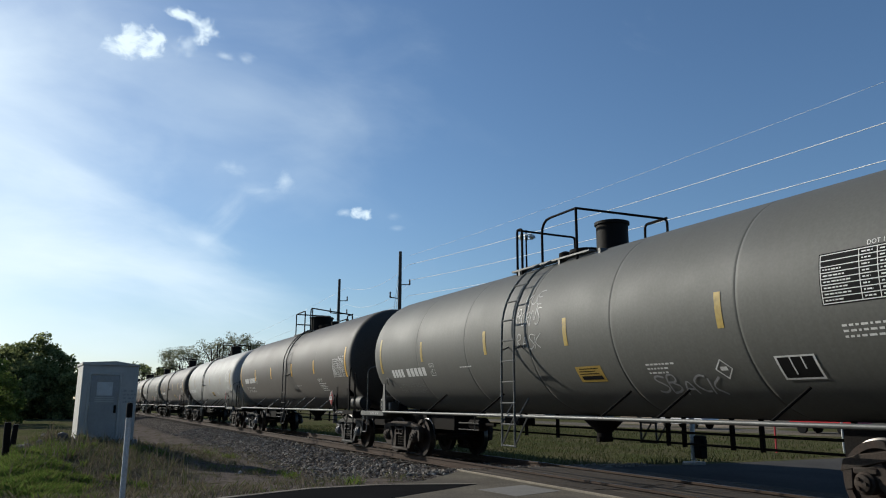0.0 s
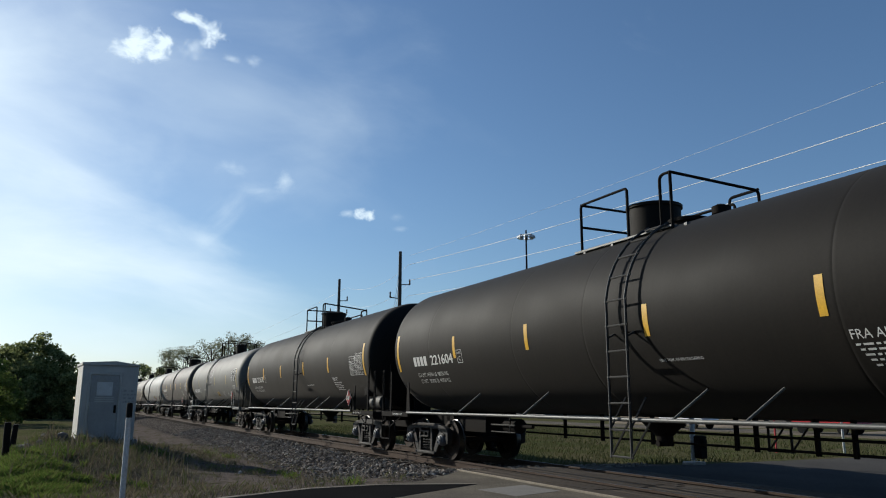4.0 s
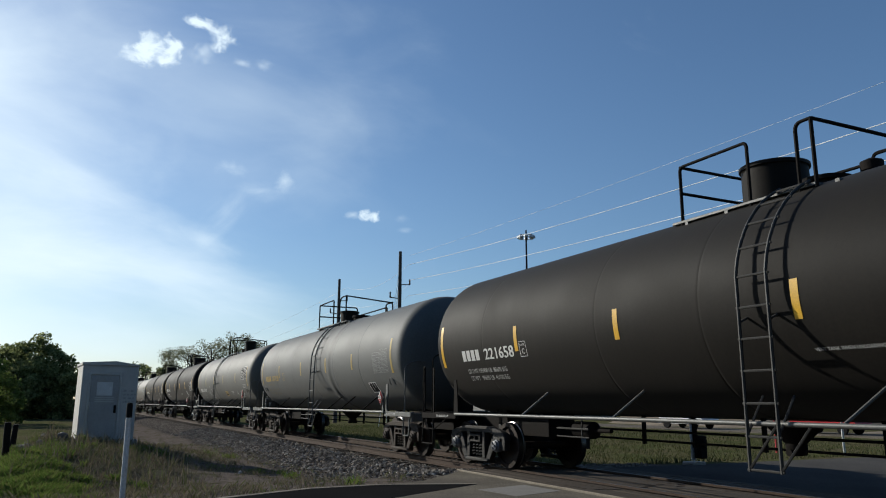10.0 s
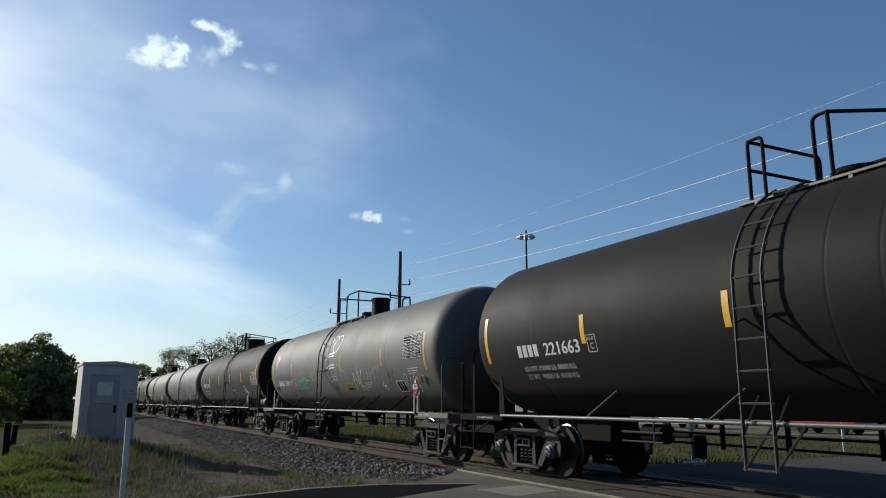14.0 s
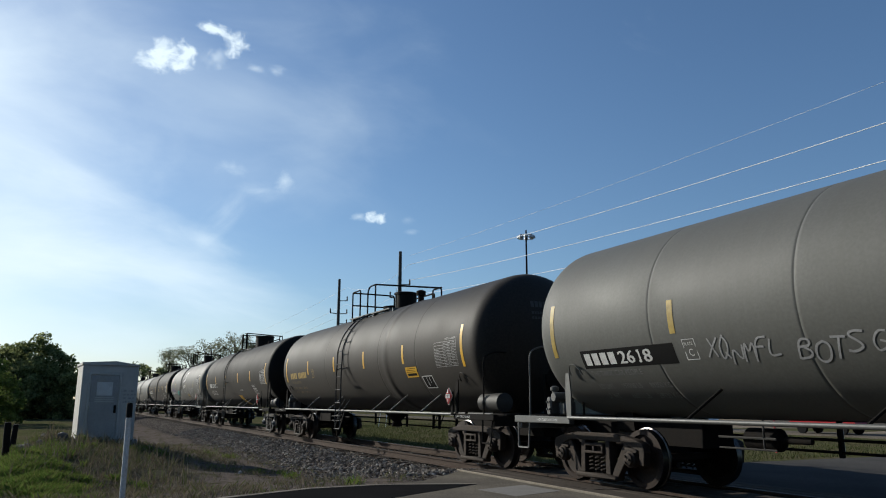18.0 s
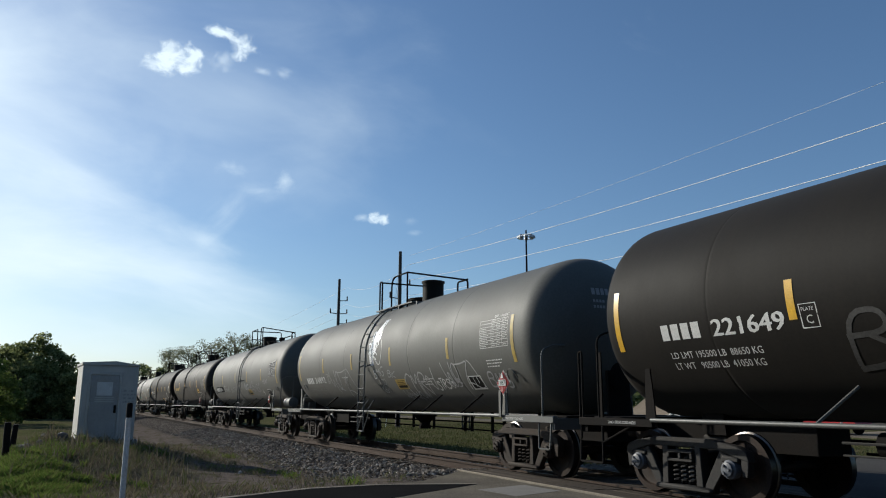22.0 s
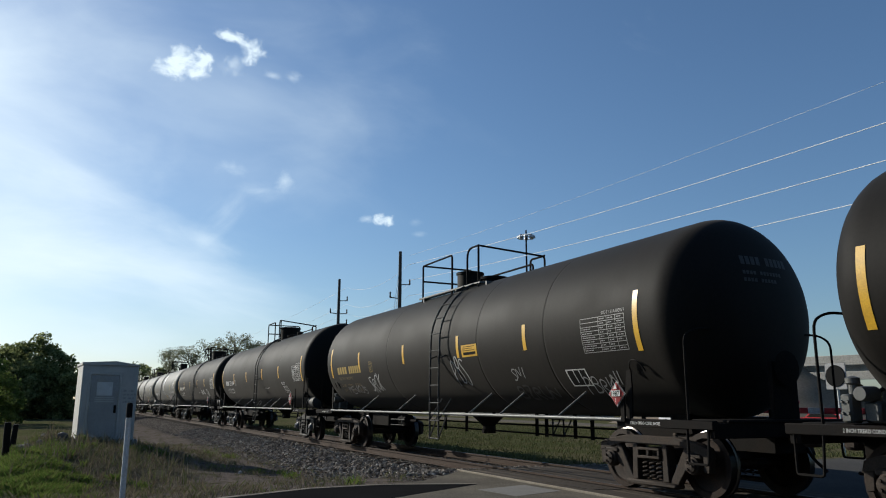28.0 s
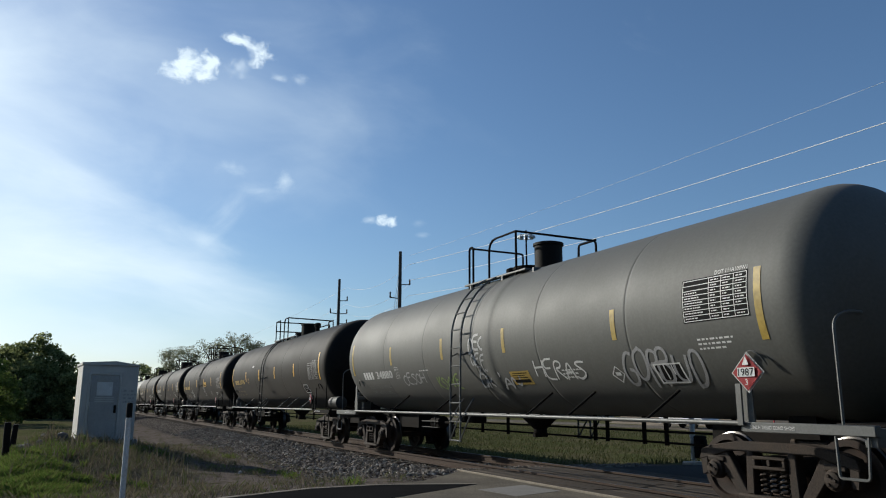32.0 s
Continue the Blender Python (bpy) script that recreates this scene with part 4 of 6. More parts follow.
ART = {
    "A": [(G, SPRAYPALE, "small pale scrawled graffiti", tag_word("RASK", -0.4, 2.3, 0.8, 0.28, 0.02)), (G, SPRAYPALE, "small pale scrawled graffiti", tag_word("BORNS", -0.4, 2.72, 0.8, 0.3, 0.02)), (G, FAINT, "small pale scrawl", tag_word("KUE", -0.2, 3.1, 0.6, 0.22, 0.02)), (G, FAINT, "faded grey graffiti", tag_word("SBACK", 2.9, 1.45, 1.3, 0.22, 0.028))],
    "D": [(G, SPRAYPALE, "pale looping graffiti with a halo", tag_word("HXRMS", -4.05, 1.66, 1.6, 0.38, 0.03, -0.1, 0.12, 0.95)), (G, SPRAYPALE, "pale halo", lambda bm, r: stroke(bm, [(-3.27 + 0.18 * math.cos(q * 0.524), 2.18 + 0.06 * math.sin(q * 0.524)) for q in range(13)], 0.025)), (G, SPRAYPALE, "pale arrow under the graffiti", lambda bm, r: stroke(bm, eased([(-3.3, 1.58), (-2.7, 1.62), (-2.95, 1.52), (-2.6, 1.56)]), 0.025)), (G, FAINT, "faint grey scrawl", tag_word("ULYC", -6.2, 1.45, 0.7, 0.16, 0.02))],
    "E": [],
    "G": [(G, BRIGHT, "bold white graffiti", ring_tag), (G, PINK, "faded pink spray cloud", blot(-7.1, 2.85, 0.5, 0.4)), (G, WHITE, "white curled graffiti by the tank end", curl_tag), (G, FAINT, "faded grey graffiti", tag_word("SKULN", -2.24, 1.98, 1.06, 0.28, 0.03, 0.2, 0.25)),
          (G, BRIGHT, "bold white strokes", lambda bm, r: [stroke(bm, eased([(-0.25 + q, z), (0.05 + q, z + 0.1), (0.5 + q, z + 0.09)]), 0.04) for z, q in ((2.76, 0), (2.68, 0), (2.40, 0.06), (2.31, 0.06))]), (G, SPRAYPALE, "pale strokes", lambda bm, r: [stroke(bm, eased([(-0.1, z), (0.2, z + 0.06), (0.6, z + 0.05)]), 0.035) for z in (2.08, 1.97)]),
          (G, SPRAYPALE, "thin pale bubble letters", arch(0.6, 1.68, 0.95, 0.75, 2, 0.03)), (G, WHITE, "white curled graffiti", tag_word("NK", 2.1, 1.7, 0.85, 0.55, 0.035, 0.2, 0.2)), (G, FAINT, "faded grey graffiti", tag_word("UNMKY", 3.1, 1.95, 1.2, 0.3, 0.035)), (G, LIMEFADED, "faded yellow-green graffiti", tag_word("SUYA", 4.7, 1.9, 0.75, 0.26, 0.03)), (G, SPRAYPALE, "pale bubble letters", tag_word("ROD", 5.85, 1.62, 0.8, 0.34, 0.036, 0.05, 0.15)),
          (G, TEAL, "teal spray-painted letters", tag_word("BOKET", -3.95, 1.82, 1.2, 0.34, 0.075, 0.05, 0.12, 1.0)), (G, SPRAYPALE, "pale rounded outline behind the teal letters", arch(-3.9, 1.95, 0.95, 0.42, 2, 0.025)), (G, PURPLE, "faded purple graffiti", tag_word("MWTRHWAO", -6.9, 2.05, 2.2, 0.32, 0.06)), (G, LIMEFADED, "faded yellow-green graffiti", tag_word("SUKUI", -4.65, 1.62, 0.75, 0.2, 0.03))],
    "H": [("yellow_notice", YELLOW, "large yellow notice sheet on the tank", yellow_sheet)],
    "J": [(G, FAINT, "faded grey graffiti", tag_word("XQNMFL", -4.05, 1.86, 1.15, 0.26, 0.026, 0.2, 0.2)), (G, FAINT, "faded grey graffiti", tag_word("BOTS", -2.68, 1.82, 0.85, 0.26, 0.028, 0.2, 0.2)), (G, FAINT, "faded grey graffiti", tag_word("GAFE 2012", -1.75, 1.84, 1.65, 0.2, 0.024, 0.2, 0.2)), (G, WHITE, "white scrawled graffiti", tag_word("RUKS", 0.9, 1.9, 0.8, 0.25, 0.032)), (G, SPRAYPALE, "pale scrawled graffiti", tag_word("AMCEB", 1.85, 1.85, 1.15, 0.34, 0.032)), (G, FAINT, "grey scrawled graffiti", tag_word("NESO", 3.15, 1.8, 0.95, 0.34, 0.035)), (G, SPRAYPALE, "pale bold graffiti", tag_word("HDMI", 4.8, 2.08, 0.9, 0.2, 0.034, 0.25, 0.2)), ("number_panel", DARKSIGN, "black panel behind the number", lambda bm, r: patch(bm, -6.8, 1.865, -4.64, 2.15, 0.0018))],
    "K": [(G, BRIGHT, "bright white splash of spray paint", splash), (G, WHITE, "thin white ring", lambda bm, r: stroke(bm, eased([(0.5, 3.0), (0.64, 2.75), (0.55, 2.45), (0.38, 2.3), (0.2, 2.42), (-0.05, 2.62)]), 0.028)), (G, SPRAYPALE, "pale sprayed letters", tag_word("BMG", -0.15, 2.0, 0.75, 0.24, 0.03)), (G, FAINT, "grey scrawled letters", tag_word("ISD", 0.0, 1.78, 0.55, 0.15, 0.022)), (G, FAINT, "grey scrawled letters", tag_word("KBH", 0.02, 1.58, 0.5, 0.15, 0.022)), (G, SPRAYPALE, "pale sprayed letters", tag_word("BK", 0.85, 1.98, 0.5, 0.17, 0.024)),
          (G, SPRAYPALE, "sweeping pale spray-painted lines", swoop_tag(-4.15, 1.5, 0.92, 0.03)), (G, FAINT, "faint crossed letters", tag_word("XX", -2.85, 1.85, 0.5, 0.25, 0.02)), (G, SPRAYPALE, "tall pale bubble letters", tag_word("CMRN", 1.75, 1.52, 1.75, 0.58, 0.04, 0.1, 0.12, 0.95)), (G, FAINT, "faint low scrawl", tag_word("WMNKUW", 1.3, 1.42, 1.5, 0.2, 0.03)), (G, WHITE, "white scrawled graffiti", tag_word("STRS", 3.55, 1.62, 0.7, 0.22, 0.03)), (G, FAINT, "faint scrawl", tag_word("NUS", 4.25, 1.66, 0.55, 0.2, 0.03)), (G, SPRAYPALE, "sweeping pale spray-painted lines", swoop_tag(4.1, 1.6, 0.68, 0.03)), (G, FAINT, "grey sprayed letters", tag_word("BMG", 6.05, 1.62, 0.85, 0.32, 0.035))],
    "L": [(G, WHITE, "white hand-sprayed capital letters", palm_tag), (G, GHOSTPALE, "faint grey sprayed capitals", tag_word("BDOK", -3.98, 1.69, 2.6, 0.56, 0.06, 0.1, 0.08, 0.8)), (G, GHOSTPALE, "faint long stroke", lambda bm, r: stroke(bm, [(-1.9, 1.95), (-1.0, 2.02)], 0.045))],
    "N": [(G, WHITE, "small white scrawled graffiti", tag_word("SRCK", -4.3, 1.62, 0.9, 0.42, 0.026)), (G, FAINT, "faint grey graffiti", tag_word("MENKUS", -6.3, 1.6, 1.5, 0.2, 0.024)), (G, SPRAYPALE, "pale sprayed letters", tag_word("PBS", 1.15, 1.72, 0.6, 0.55, 0.028, -0.2)), (G, FAINT, "small grey letters", tag_word("SNI", 3.45, 1.76, 0.5, 0.2, 0.022)), (G, GHOSTPALE, "faint grey graffiti", tag_word("BZRUN", 3.3, 1.4, 1.3, 0.22, 0.04)), (G, FAINT, "small grey scrawled graffiti", tag_word("PBRK", 5.55, 1.45, 0.8, 0.28, 0.024)), (G, FAINT, "faint scrawl", tag_word("NI", 6.3, 1.6, 0.3, 0.2, 0.024))],
    "O": [("scuff", WHITE, "short white scuff on the tank", lambda bm, r: [patch(bm, -3.18 + 0.02 * k, 2.93 - 0.05 * k, -2.82 - 0.03 * k, 2.955 - 0.05 * k) for k in range(2)])],
    "P": [(G, SPRAYPALE, "pale sprayed letters", tag_word("DECV", -0.22, 2.36, 0.9, 0.28, 0.05, 0.1, 0.12, 0.95)), (G, SPRAYPALE, "pale sprayed letters", tag_word("QFF", -0.18, 2.06, 0.6, 0.24, 0.04, 0.1)), (G, FAINT, "grey scrawl", tag_word("ZW", 0.0, 1.9, 0.45, 0.14, 0.03)), (G, SPRAYPALE, "pale scrawled capitals", tag_word("CESOH", -4.0, 1.76, 1.3, 0.25, 0.035, 0.1, 0.1)), (G, LIME, "yellow-green scrawled graffiti", tag_word("KSYAKE", -2.1, 1.66, 1.1, 0.26, 0.035, 0.1, 0.2)), (G, SPRAYPALE, "pale angular graffiti", tag_word("DKZAN", -0.1, 1.62, 1.5, 0.26, 0.045, 0.2, 0.12, 1.0)), (G, WHITE, "white boxy graffiti", tag_word("HERAS", 2.1, 1.75, 1.5, 0.33, 0.034)), (G, FAINT, "large grey curled letters", tag_word("GOR", 4.5, 1.6, 0.9, 0.5, 0.05)), (G, FAINT, "large grey curled letters", tag_word("BUD", 5.3, 1.6, 0.9, 0.42, 0.05))],
}
OLD = "weathered %s steel tank car coupled on the rails"
TRAIN = [
    # key, place at the start, build, paint, girth band, label
    ("", -138.8, "grey", BROWN, None, OLD % "brown"),
    ("", -120.6, "grey", GREY, None, OLD % "grey"),
    ("", -102.4, "black", BROWN, None, OLD % "brown"),
    ("", -84.2, "grey", GREY, None, OLD % "grey"),
    ("", -66.1, "grey", BROWN, None, OLD % "brown"),
    ("", -47.9, "grey", PALE, None, OLD % "pale grey"),
    ("", -29.76, "black", BROWN, None, "dusty brown-black steel tank car with yellow reflectors"),
    ("A", -11.66, "grey", GREY, None, "grey steel tank car with white graffiti by the ladder"),
    ("B", 6.4, "black", BLACK, None, "black steel tank car with white stencils and yellow reflectors"),
    ("C", 24.48, "black", BLACK, None, "black steel tank car with white stencils and yellow reflectors"),
    ("D", 42.72, "grey", GREY, -1.4, "grey steel tank car with looping white graffiti"),
    ("E", 60.76, "unionlight", BLUEGREY, 1.97, "blue-grey steel tank car with ochre stencils"),
    ("F", 78.87, "black", BLACK, None, "black steel tank car with white stencils and yellow reflectors"),
    ("G", 97.33, "grey", GREY, None, "grey steel tank car with white and teal graffiti"),
    ("H", 115.36, "blackwest", BLACK, None, "black steel tank car with white stencils and a yellow notice"),
    ("I", 133.87, "unionwest", DARKBROWN, 2.9, "dark brown steel tank car with ochre stencils"),
    ("J", 152.09, "plain", GREY, -0.75, "grey steel tank car with a black number panel and graffiti"),
    ("K", 170.45, "grey", GREY, None, "grey steel tank car with a white splash and graffiti"),
    ("L", 188.62, "black", BLACK, None, "black steel tank car with white spray-painted letters"),
    ("M", 207.19, "black", BLACK, None, "black steel tank car with white stencils and yellow reflectors"),
    ("N", 225.86, "union", BLACK, None, "black steel tank car with ochre stencils and faint graffiti"),
    ("O", 244.39, "unionwest", BLACK, None, "dusty black steel tank car with ochre stencils"),
    ("P", 262.61, "grey", GREY, 0.6, "grey steel tank car with white graffiti along its side"),
    ("", 280.9, "grey", GREY, None, OLD % "grey"),
]
CARS = []
for key, at, style, paint, band, label in TRAIN:
    ochre = style in ("union", "unionwest", "unionlight")
    car = tank_car(at, style, paint, label, key, mark_paint=OCHRE if ochre else WHITE, seed=int(at), art=ART.get(key, ()), band=band)
    CARS.append((car, at))


# ---------------------------------------------------------------- ground
def smooth(a, b, v):
    t = min(1.0, max(0.0, (v - a) / (b - a)))
    return t * t * (3 - 2 * t)


def hump(x, y, cx, cy, rx, ry):
    return math.exp(-((x - cx) / rx) ** 2 - ((y - cy) / ry) ** 2)


def ground_height(x, y):
    """Bed of the track, its shoulders, the mound of the cabinet and the ramps of the road."""
    bed = 1 - smooth(1.5, 3.3, abs(y))
    z = -0.55 + 0.33 * bed
    if y < -2.2:
        z += 0.70 * hump(x, y, -25.4, -8.4, 6.0, 2.6) + 0.42 * hump(x, y, -18.5, -9.6, 5.0, 1.6)
        z += 0.26 * hump(x, y, -23.8, -9.35, 0.9, 0.5) + 0.10 * noise.noise((x * 0.5, y * 0.5, 1.3)) + 0.04 * noise.noise((x * 1.7, y * 1.7, 4.0))
    elif y > 3.0:
        z += 0.05 * noise.noise((x * 0.4, y * 0.4, 7.0))
    ramp = smooth(-16.2, -14.2, x + 0.25 * min(0, y + 1.5)) * (1 - smooth(14, 24, abs(y)))
    return z * (1 - ramp) + (-0.09) * ramp


def ground_material():
    """Grass, dry grass, bare dirt and ballast, blended by place and noise."""
    m = bpy.data.materials.new("grass_dirt_and_ballast")
    m.use_nodes = True
    n, l = m.node_tree.nodes, m.node_tree.links
    b = n["Principled BSDF"]
    b.inputs["Roughness"].default_value = 0.95
    b.inputs["Specular IOR Level"].default_value = 0.0
    tc = n.new("ShaderNodeTexCoord")
    sep = n.new("ShaderNodeSeparateXYZ")
    l.new(tc.outputs["Object"], sep.inputs[0])

    def noise_node(scale, detail=5):
        t = n.new("ShaderNodeTexNoise")
        t.inputs["Scale"].default_value, t.inputs["Detail"].default_value = scale, detail
        l.new(tc.outputs["Object"], t.inputs["Vector"])
        return t.outputs["Fac"]

    def rng(src, a, c, lo=0.0, hi=1.0):
        r = n.new("ShaderNodeMapRange")
        r.interpolation_type = "SMOOTHSTEP"
        for key, v in (("From Min", a), ("From Max", c), ("To Min", lo), ("To Max", hi)):
            r.inputs[key].default_value = v
        l.new(src, r.inputs["Value"])
        return r.outputs[0]

    def math_node(op, a, c):
        q = n.new("ShaderNodeMath")
        q.operation = op
        for i, v in enumerate((a, c)):
            if isinstance(v, (int, float)):
                q.inputs[i].default_value = v
            else:
                l.new(v, q.inputs[i])
        return q.outputs[0]

    def mix(f, a, c):
        q = n.new("ShaderNodeMix")
        q.data_type = "RGBA"
        l.new(f, q.inputs["Factor"])
        for key, v in (("A", a), ("B", c)):
            if isinstance(v, tuple):
                q.inputs[key].default_value = (*v, 1)
            else:
                l.new(v, q.inputs[key])
        return q.outputs["Result"]

    mid, big, fine = noise_node(0.45), noise_node(0.12), noise_node(9.0, 6)
    grass = mix(rng(mid, 0.35, 0.65), (0.078, 0.092, 0.034), (0.12, 0.104, 0.06))
    grass = mix(rng(fine, 0.35, 0.7), grass, (0.055, 0.05, 0.026))
    dirt = mix(rng(fine, 0.3, 0.7), (0.15, 0.126, 0.108), (0.092, 0.077, 0.067))
    dirt = mix(rng(noise_node(2.2, 4), 0.5, 0.68), dirt, (0.06, 0.055, 0.033))
    # bare strip between the grass and the ballast, wider towards the crossing
    edge = math_node("ADD", sep.outputs["Y"], math_node("MULTIPLY", mid, 3.0))
    near = rng(edge, -5.6, -4.2)
    far = rng(math_node("ADD", sep.outputs["Y"], math_node("MULTIPLY", mid, -1.5)), 2.4, 3.4, 1.0, 0.0)
    bare = math_node("MULTIPLY", near, far)
    close = rng(sep.outputs["X"], -22.0, -14.0, 0.25, 1.0)
    worn = math_node("MULTIPLY", rng(edge, -8.5, -6.0), close)
    worn = math_node("MULTIPLY", worn, far)
    color = mix(math_node("MAXIMUM", bare, worn), grass, dirt)
    vor = n.new("ShaderNodeTexVoronoi")
    vor.inputs["Scale"].default_value = 12
    l.new(tc.outputs["Object"], vor.inputs["Vector"])
    sv = n.new("ShaderNodeSeparateColor")
    l.new(vor.outputs["Color"], sv.inputs[0])
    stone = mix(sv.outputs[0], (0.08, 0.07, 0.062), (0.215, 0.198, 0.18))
    # Gaps between the stones are darkened in the colour, standing for shade.
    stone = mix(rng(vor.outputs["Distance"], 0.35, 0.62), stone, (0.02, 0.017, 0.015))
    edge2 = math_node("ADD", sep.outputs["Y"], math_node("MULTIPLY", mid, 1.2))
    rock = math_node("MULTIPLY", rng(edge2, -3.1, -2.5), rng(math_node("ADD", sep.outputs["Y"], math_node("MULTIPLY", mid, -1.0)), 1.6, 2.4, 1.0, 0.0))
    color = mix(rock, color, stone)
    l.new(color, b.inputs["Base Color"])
    bp = n.new("ShaderNodeBump")
    bp.inputs["Strength"].default_value, bp.inputs["Distance"].default_value = 0.7, 0.05
    hgt = math_node("ADD", fine, math_node("MULTIPLY", math_node("MULTIPLY", vor.outputs["Distance"], rock), -1.0))
    l.new(hgt, bp.inputs["Height"])
    l.new(bp.outputs[0], b.inputs["Normal"])
    return m


def steps(*spans):
    out = []
    for a, b, d in spans:
        k = max(1, round((b - a) / d))
        out += [a + (b - a) * i / k for i in range(k)]
    return out + [spans[-1][1]]


xs = steps((-4000, -300, 900), (-300, -60, 30), (-60, -32, 1.0), (-32, -8, 0.3), (-8, 12, 1.0), (12, 60, 8), (60, 3000, 700))
ys = steps((-3000, -100, 800), (-100, -20, 10), (-20, -14, 1.0), (-14, 4, 0.3), (4, 30, 1.3), (30, 200, 20), (200, 3000, 700))
verts = [(x, y, ground_height(x, y)) for x in xs for y in ys]
ny = len(ys)
faces = [(i * ny + j, (i + 1) * ny + j, (i + 1) * ny + j + 1, i * ny + j + 1) for i in range(len(xs) - 1) for j in range(ny - 1)]
me = bpy.data.meshes.new("ground")
me.from_pydata(verts, [], faces)
me.shade_smooth()
tagged(part("ground", me, ground_material(), None), "rough grass verge with bare dirt and grey ballast", "ground", kind="structure")


def sheet(name, outline, z0, z1, mat, label, category):
    """A paved sheet with a real edge, from an outline in x, y."""
    bm = bmesh.new()
    lo = [bm.verts.new((x, y, z0)) for x, y in outline]
    hi = [bm.verts.new((x, y, z1)) for x, y in outline]
    k = len(lo)
    for i in range(k):
        bm.faces.new((lo[i], lo[(i + 1) % k], hi[(i + 1) % k], hi[i]))
    bm.faces.new(hi)
    bm.faces.new(lo[::-1])
    bmesh.ops.recalc_face_normals(bm, faces=bm.faces[:])
    return tagged(part(name, to_mesh(bm, False), mat, None), label, category, kind="structure")


ASPHALT = material("worn_asphalt", (0.165, 0.146, 0.118), 0.9, scale=0.8, amount=0.75, fine=38, bump=0.6, other=(0.085, 0.077, 0.066), spec=0.0)
# Far road's copy of the asphalt, with the train's shade in its colour.
ASPHALT_SHADED = material("shaded_asphalt", (0.065, 0.063, 0.060), 0.9, scale=0.5, amount=0.6, fine=45, bump=0.3, other=(0.10, 0.096, 0.09), spec=0.0)
WEDGE = material("dark_wedge_surface", (0.018, 0.0175, 0.0175), 0.75, scale=1.5, amount=0.4, fine=50, bump=0.3, spec=0.0)
KERB = material("sandy_concrete_lip", (0.21, 0.185, 0.147), 0.9, scale=3, amount=0.5, fine=40, bump=0.3, other=(0.13, 0.11, 0.083), spec=0.1)
# Greyer than the cabinet: the door's recess shade is put into its paint.
PLANK = material("crossing_timber", (0.064, 0.053, 0.043), 0.85, scale=2.0, amount=0.6, fine=40, bump=0.4, other=(0.05, 0.041, 0.033), spec=0.1)
sheet("road", [(-5.0, -16), (-8.2, -11), (-10.3, -8.4), (-11.45, -6.84), (-12.08, -5.44), (-12.18, -4.2), (-12.55, -3.2), (-13.4, -2.3), (-14.0, -1.72), (30, -1.72), (30, -16)], -0.4, -0.05, ASPHALT, "worn grey asphalt approach to the level crossing", "road")
sheet("road", [(-13.5, 1.75), (30, 1.75), (30, 60), (-6, 60), (-11, 30), (-13.5, 12)], -0.4, -0.06, ASPHALT_SHADED, "worn asphalt road beyond the rails, its colour darkened for the train's shade", "road")
sheet("kerb_lip", [(-8.26, -11.05), (-10.36, -8.45), (-11.53, -6.86), (-12.17, -5.44), (-12.27, -4.2), (-11.75, -2.58), (-11.63, -2.62), (-12.15, -4.2), (-12.05, -5.40), (-11.40, -6.82), (-10.22, -8.38), (-8.14, -10.95)], -0.2, -0.040, KERB, "thin sandy lip along the road's broken edge", "kerb")
# Dark wedge laid along the inside of the lip.
sheet("dark_wedge", [(-8.14, -10.95), (-10.22, -8.38), (-11.40, -6.82), (-12.05, -5.40), (-12.15, -4.2), (-11.63, -2.62), (-10.5, -4.6), (-9.0, -7.2), (-7.0, -10.5)], -0.06, -0.045, WEDGE, "dark wedge-shaped sheet on the road", "road")
PATCH = material("pale_repair_concrete", (0.16, 0.15, 0.135), 0.9, scale=1.5, amount=0.35, fine=40, bump=0.3)
sheet("repair_patch", [(-11.2, -1.95), (-10.2, -1.9), (-9.9, -2.9), (-10.9, -3.0)], -0.06, -0.046, PATCH, "pale square repair patch in the asphalt", "road")

# timbers of the crossing, on both sides of each rail
for y0, y1 in ((-1.66, -1.42), (-1.40, -1.14), (-1.12, -0.87), (-0.60, -0.36), (-0.34, -0.10), (-0.08, 0.16), (0.18, 0.40), (0.42, 0.60), (0.87, 1.12), (1.14, 1.40), (1.42, 1.68)):
    x = -14.0 + 0.15 * math.sin(y0 * 9)
    for i in range(3):
        ln = 4.0 + 0.2 * i
        bm = slab(bmesh.new(), (x, y0, -0.2), (x + ln - 0.02, y1, -0.026 - 0.006 * ((i + int(y0 * 10)) % 3)), 0.012)
        tagged(part("crossing_plank", bm, PLANK, None), "worn grey timber plank of the level crossing", "plank", "planks of the level crossing")
        x += ln
bm = slab(bmesh.new(), (-14.1, -1.74, -0.2), (-3.0, -1.69, -0.016), 0.01)
tagged(part("edge_strip", bm, KERB, None, m=Matrix.Rotation(0, 4, "Z")), "pale worn edge strip beside the crossing planks", "kerb", kind="structure")

# ---------------------------------------------------------------- track
def rail_mesh():
    prof = [(-0.07, -0.17), (0.07, -0.17), (0.07, -0.155), (0.012, -0.13), (0.012, -0.045), (0.036, -0.035), (0.036, -0.006), (0.026, 0.0), (-0.026, 0.0), (-0.036, -0.006), (-0.036, -0.035), (-0.012, -0.045), (-0.012, -0.13), (-0.07, -0.155)]
    bm = bmesh.new()
    a = [bm.verts.new((-520, y, z)) for y, z in prof]
    b = [bm.verts.new((320, y, z)) for y, z in prof]
    for i in range(len(prof)):
        bm.faces.new((a[i], b[i], b[(i + 1) % len(prof)], a[(i + 1) % len(prof)]))
    bm.faces.new(a)
    bm.faces.new(b[::-1])
    bmesh.ops.recalc_face_normals(bm, faces=bm.faces[:])
    return to_mesh(bm)


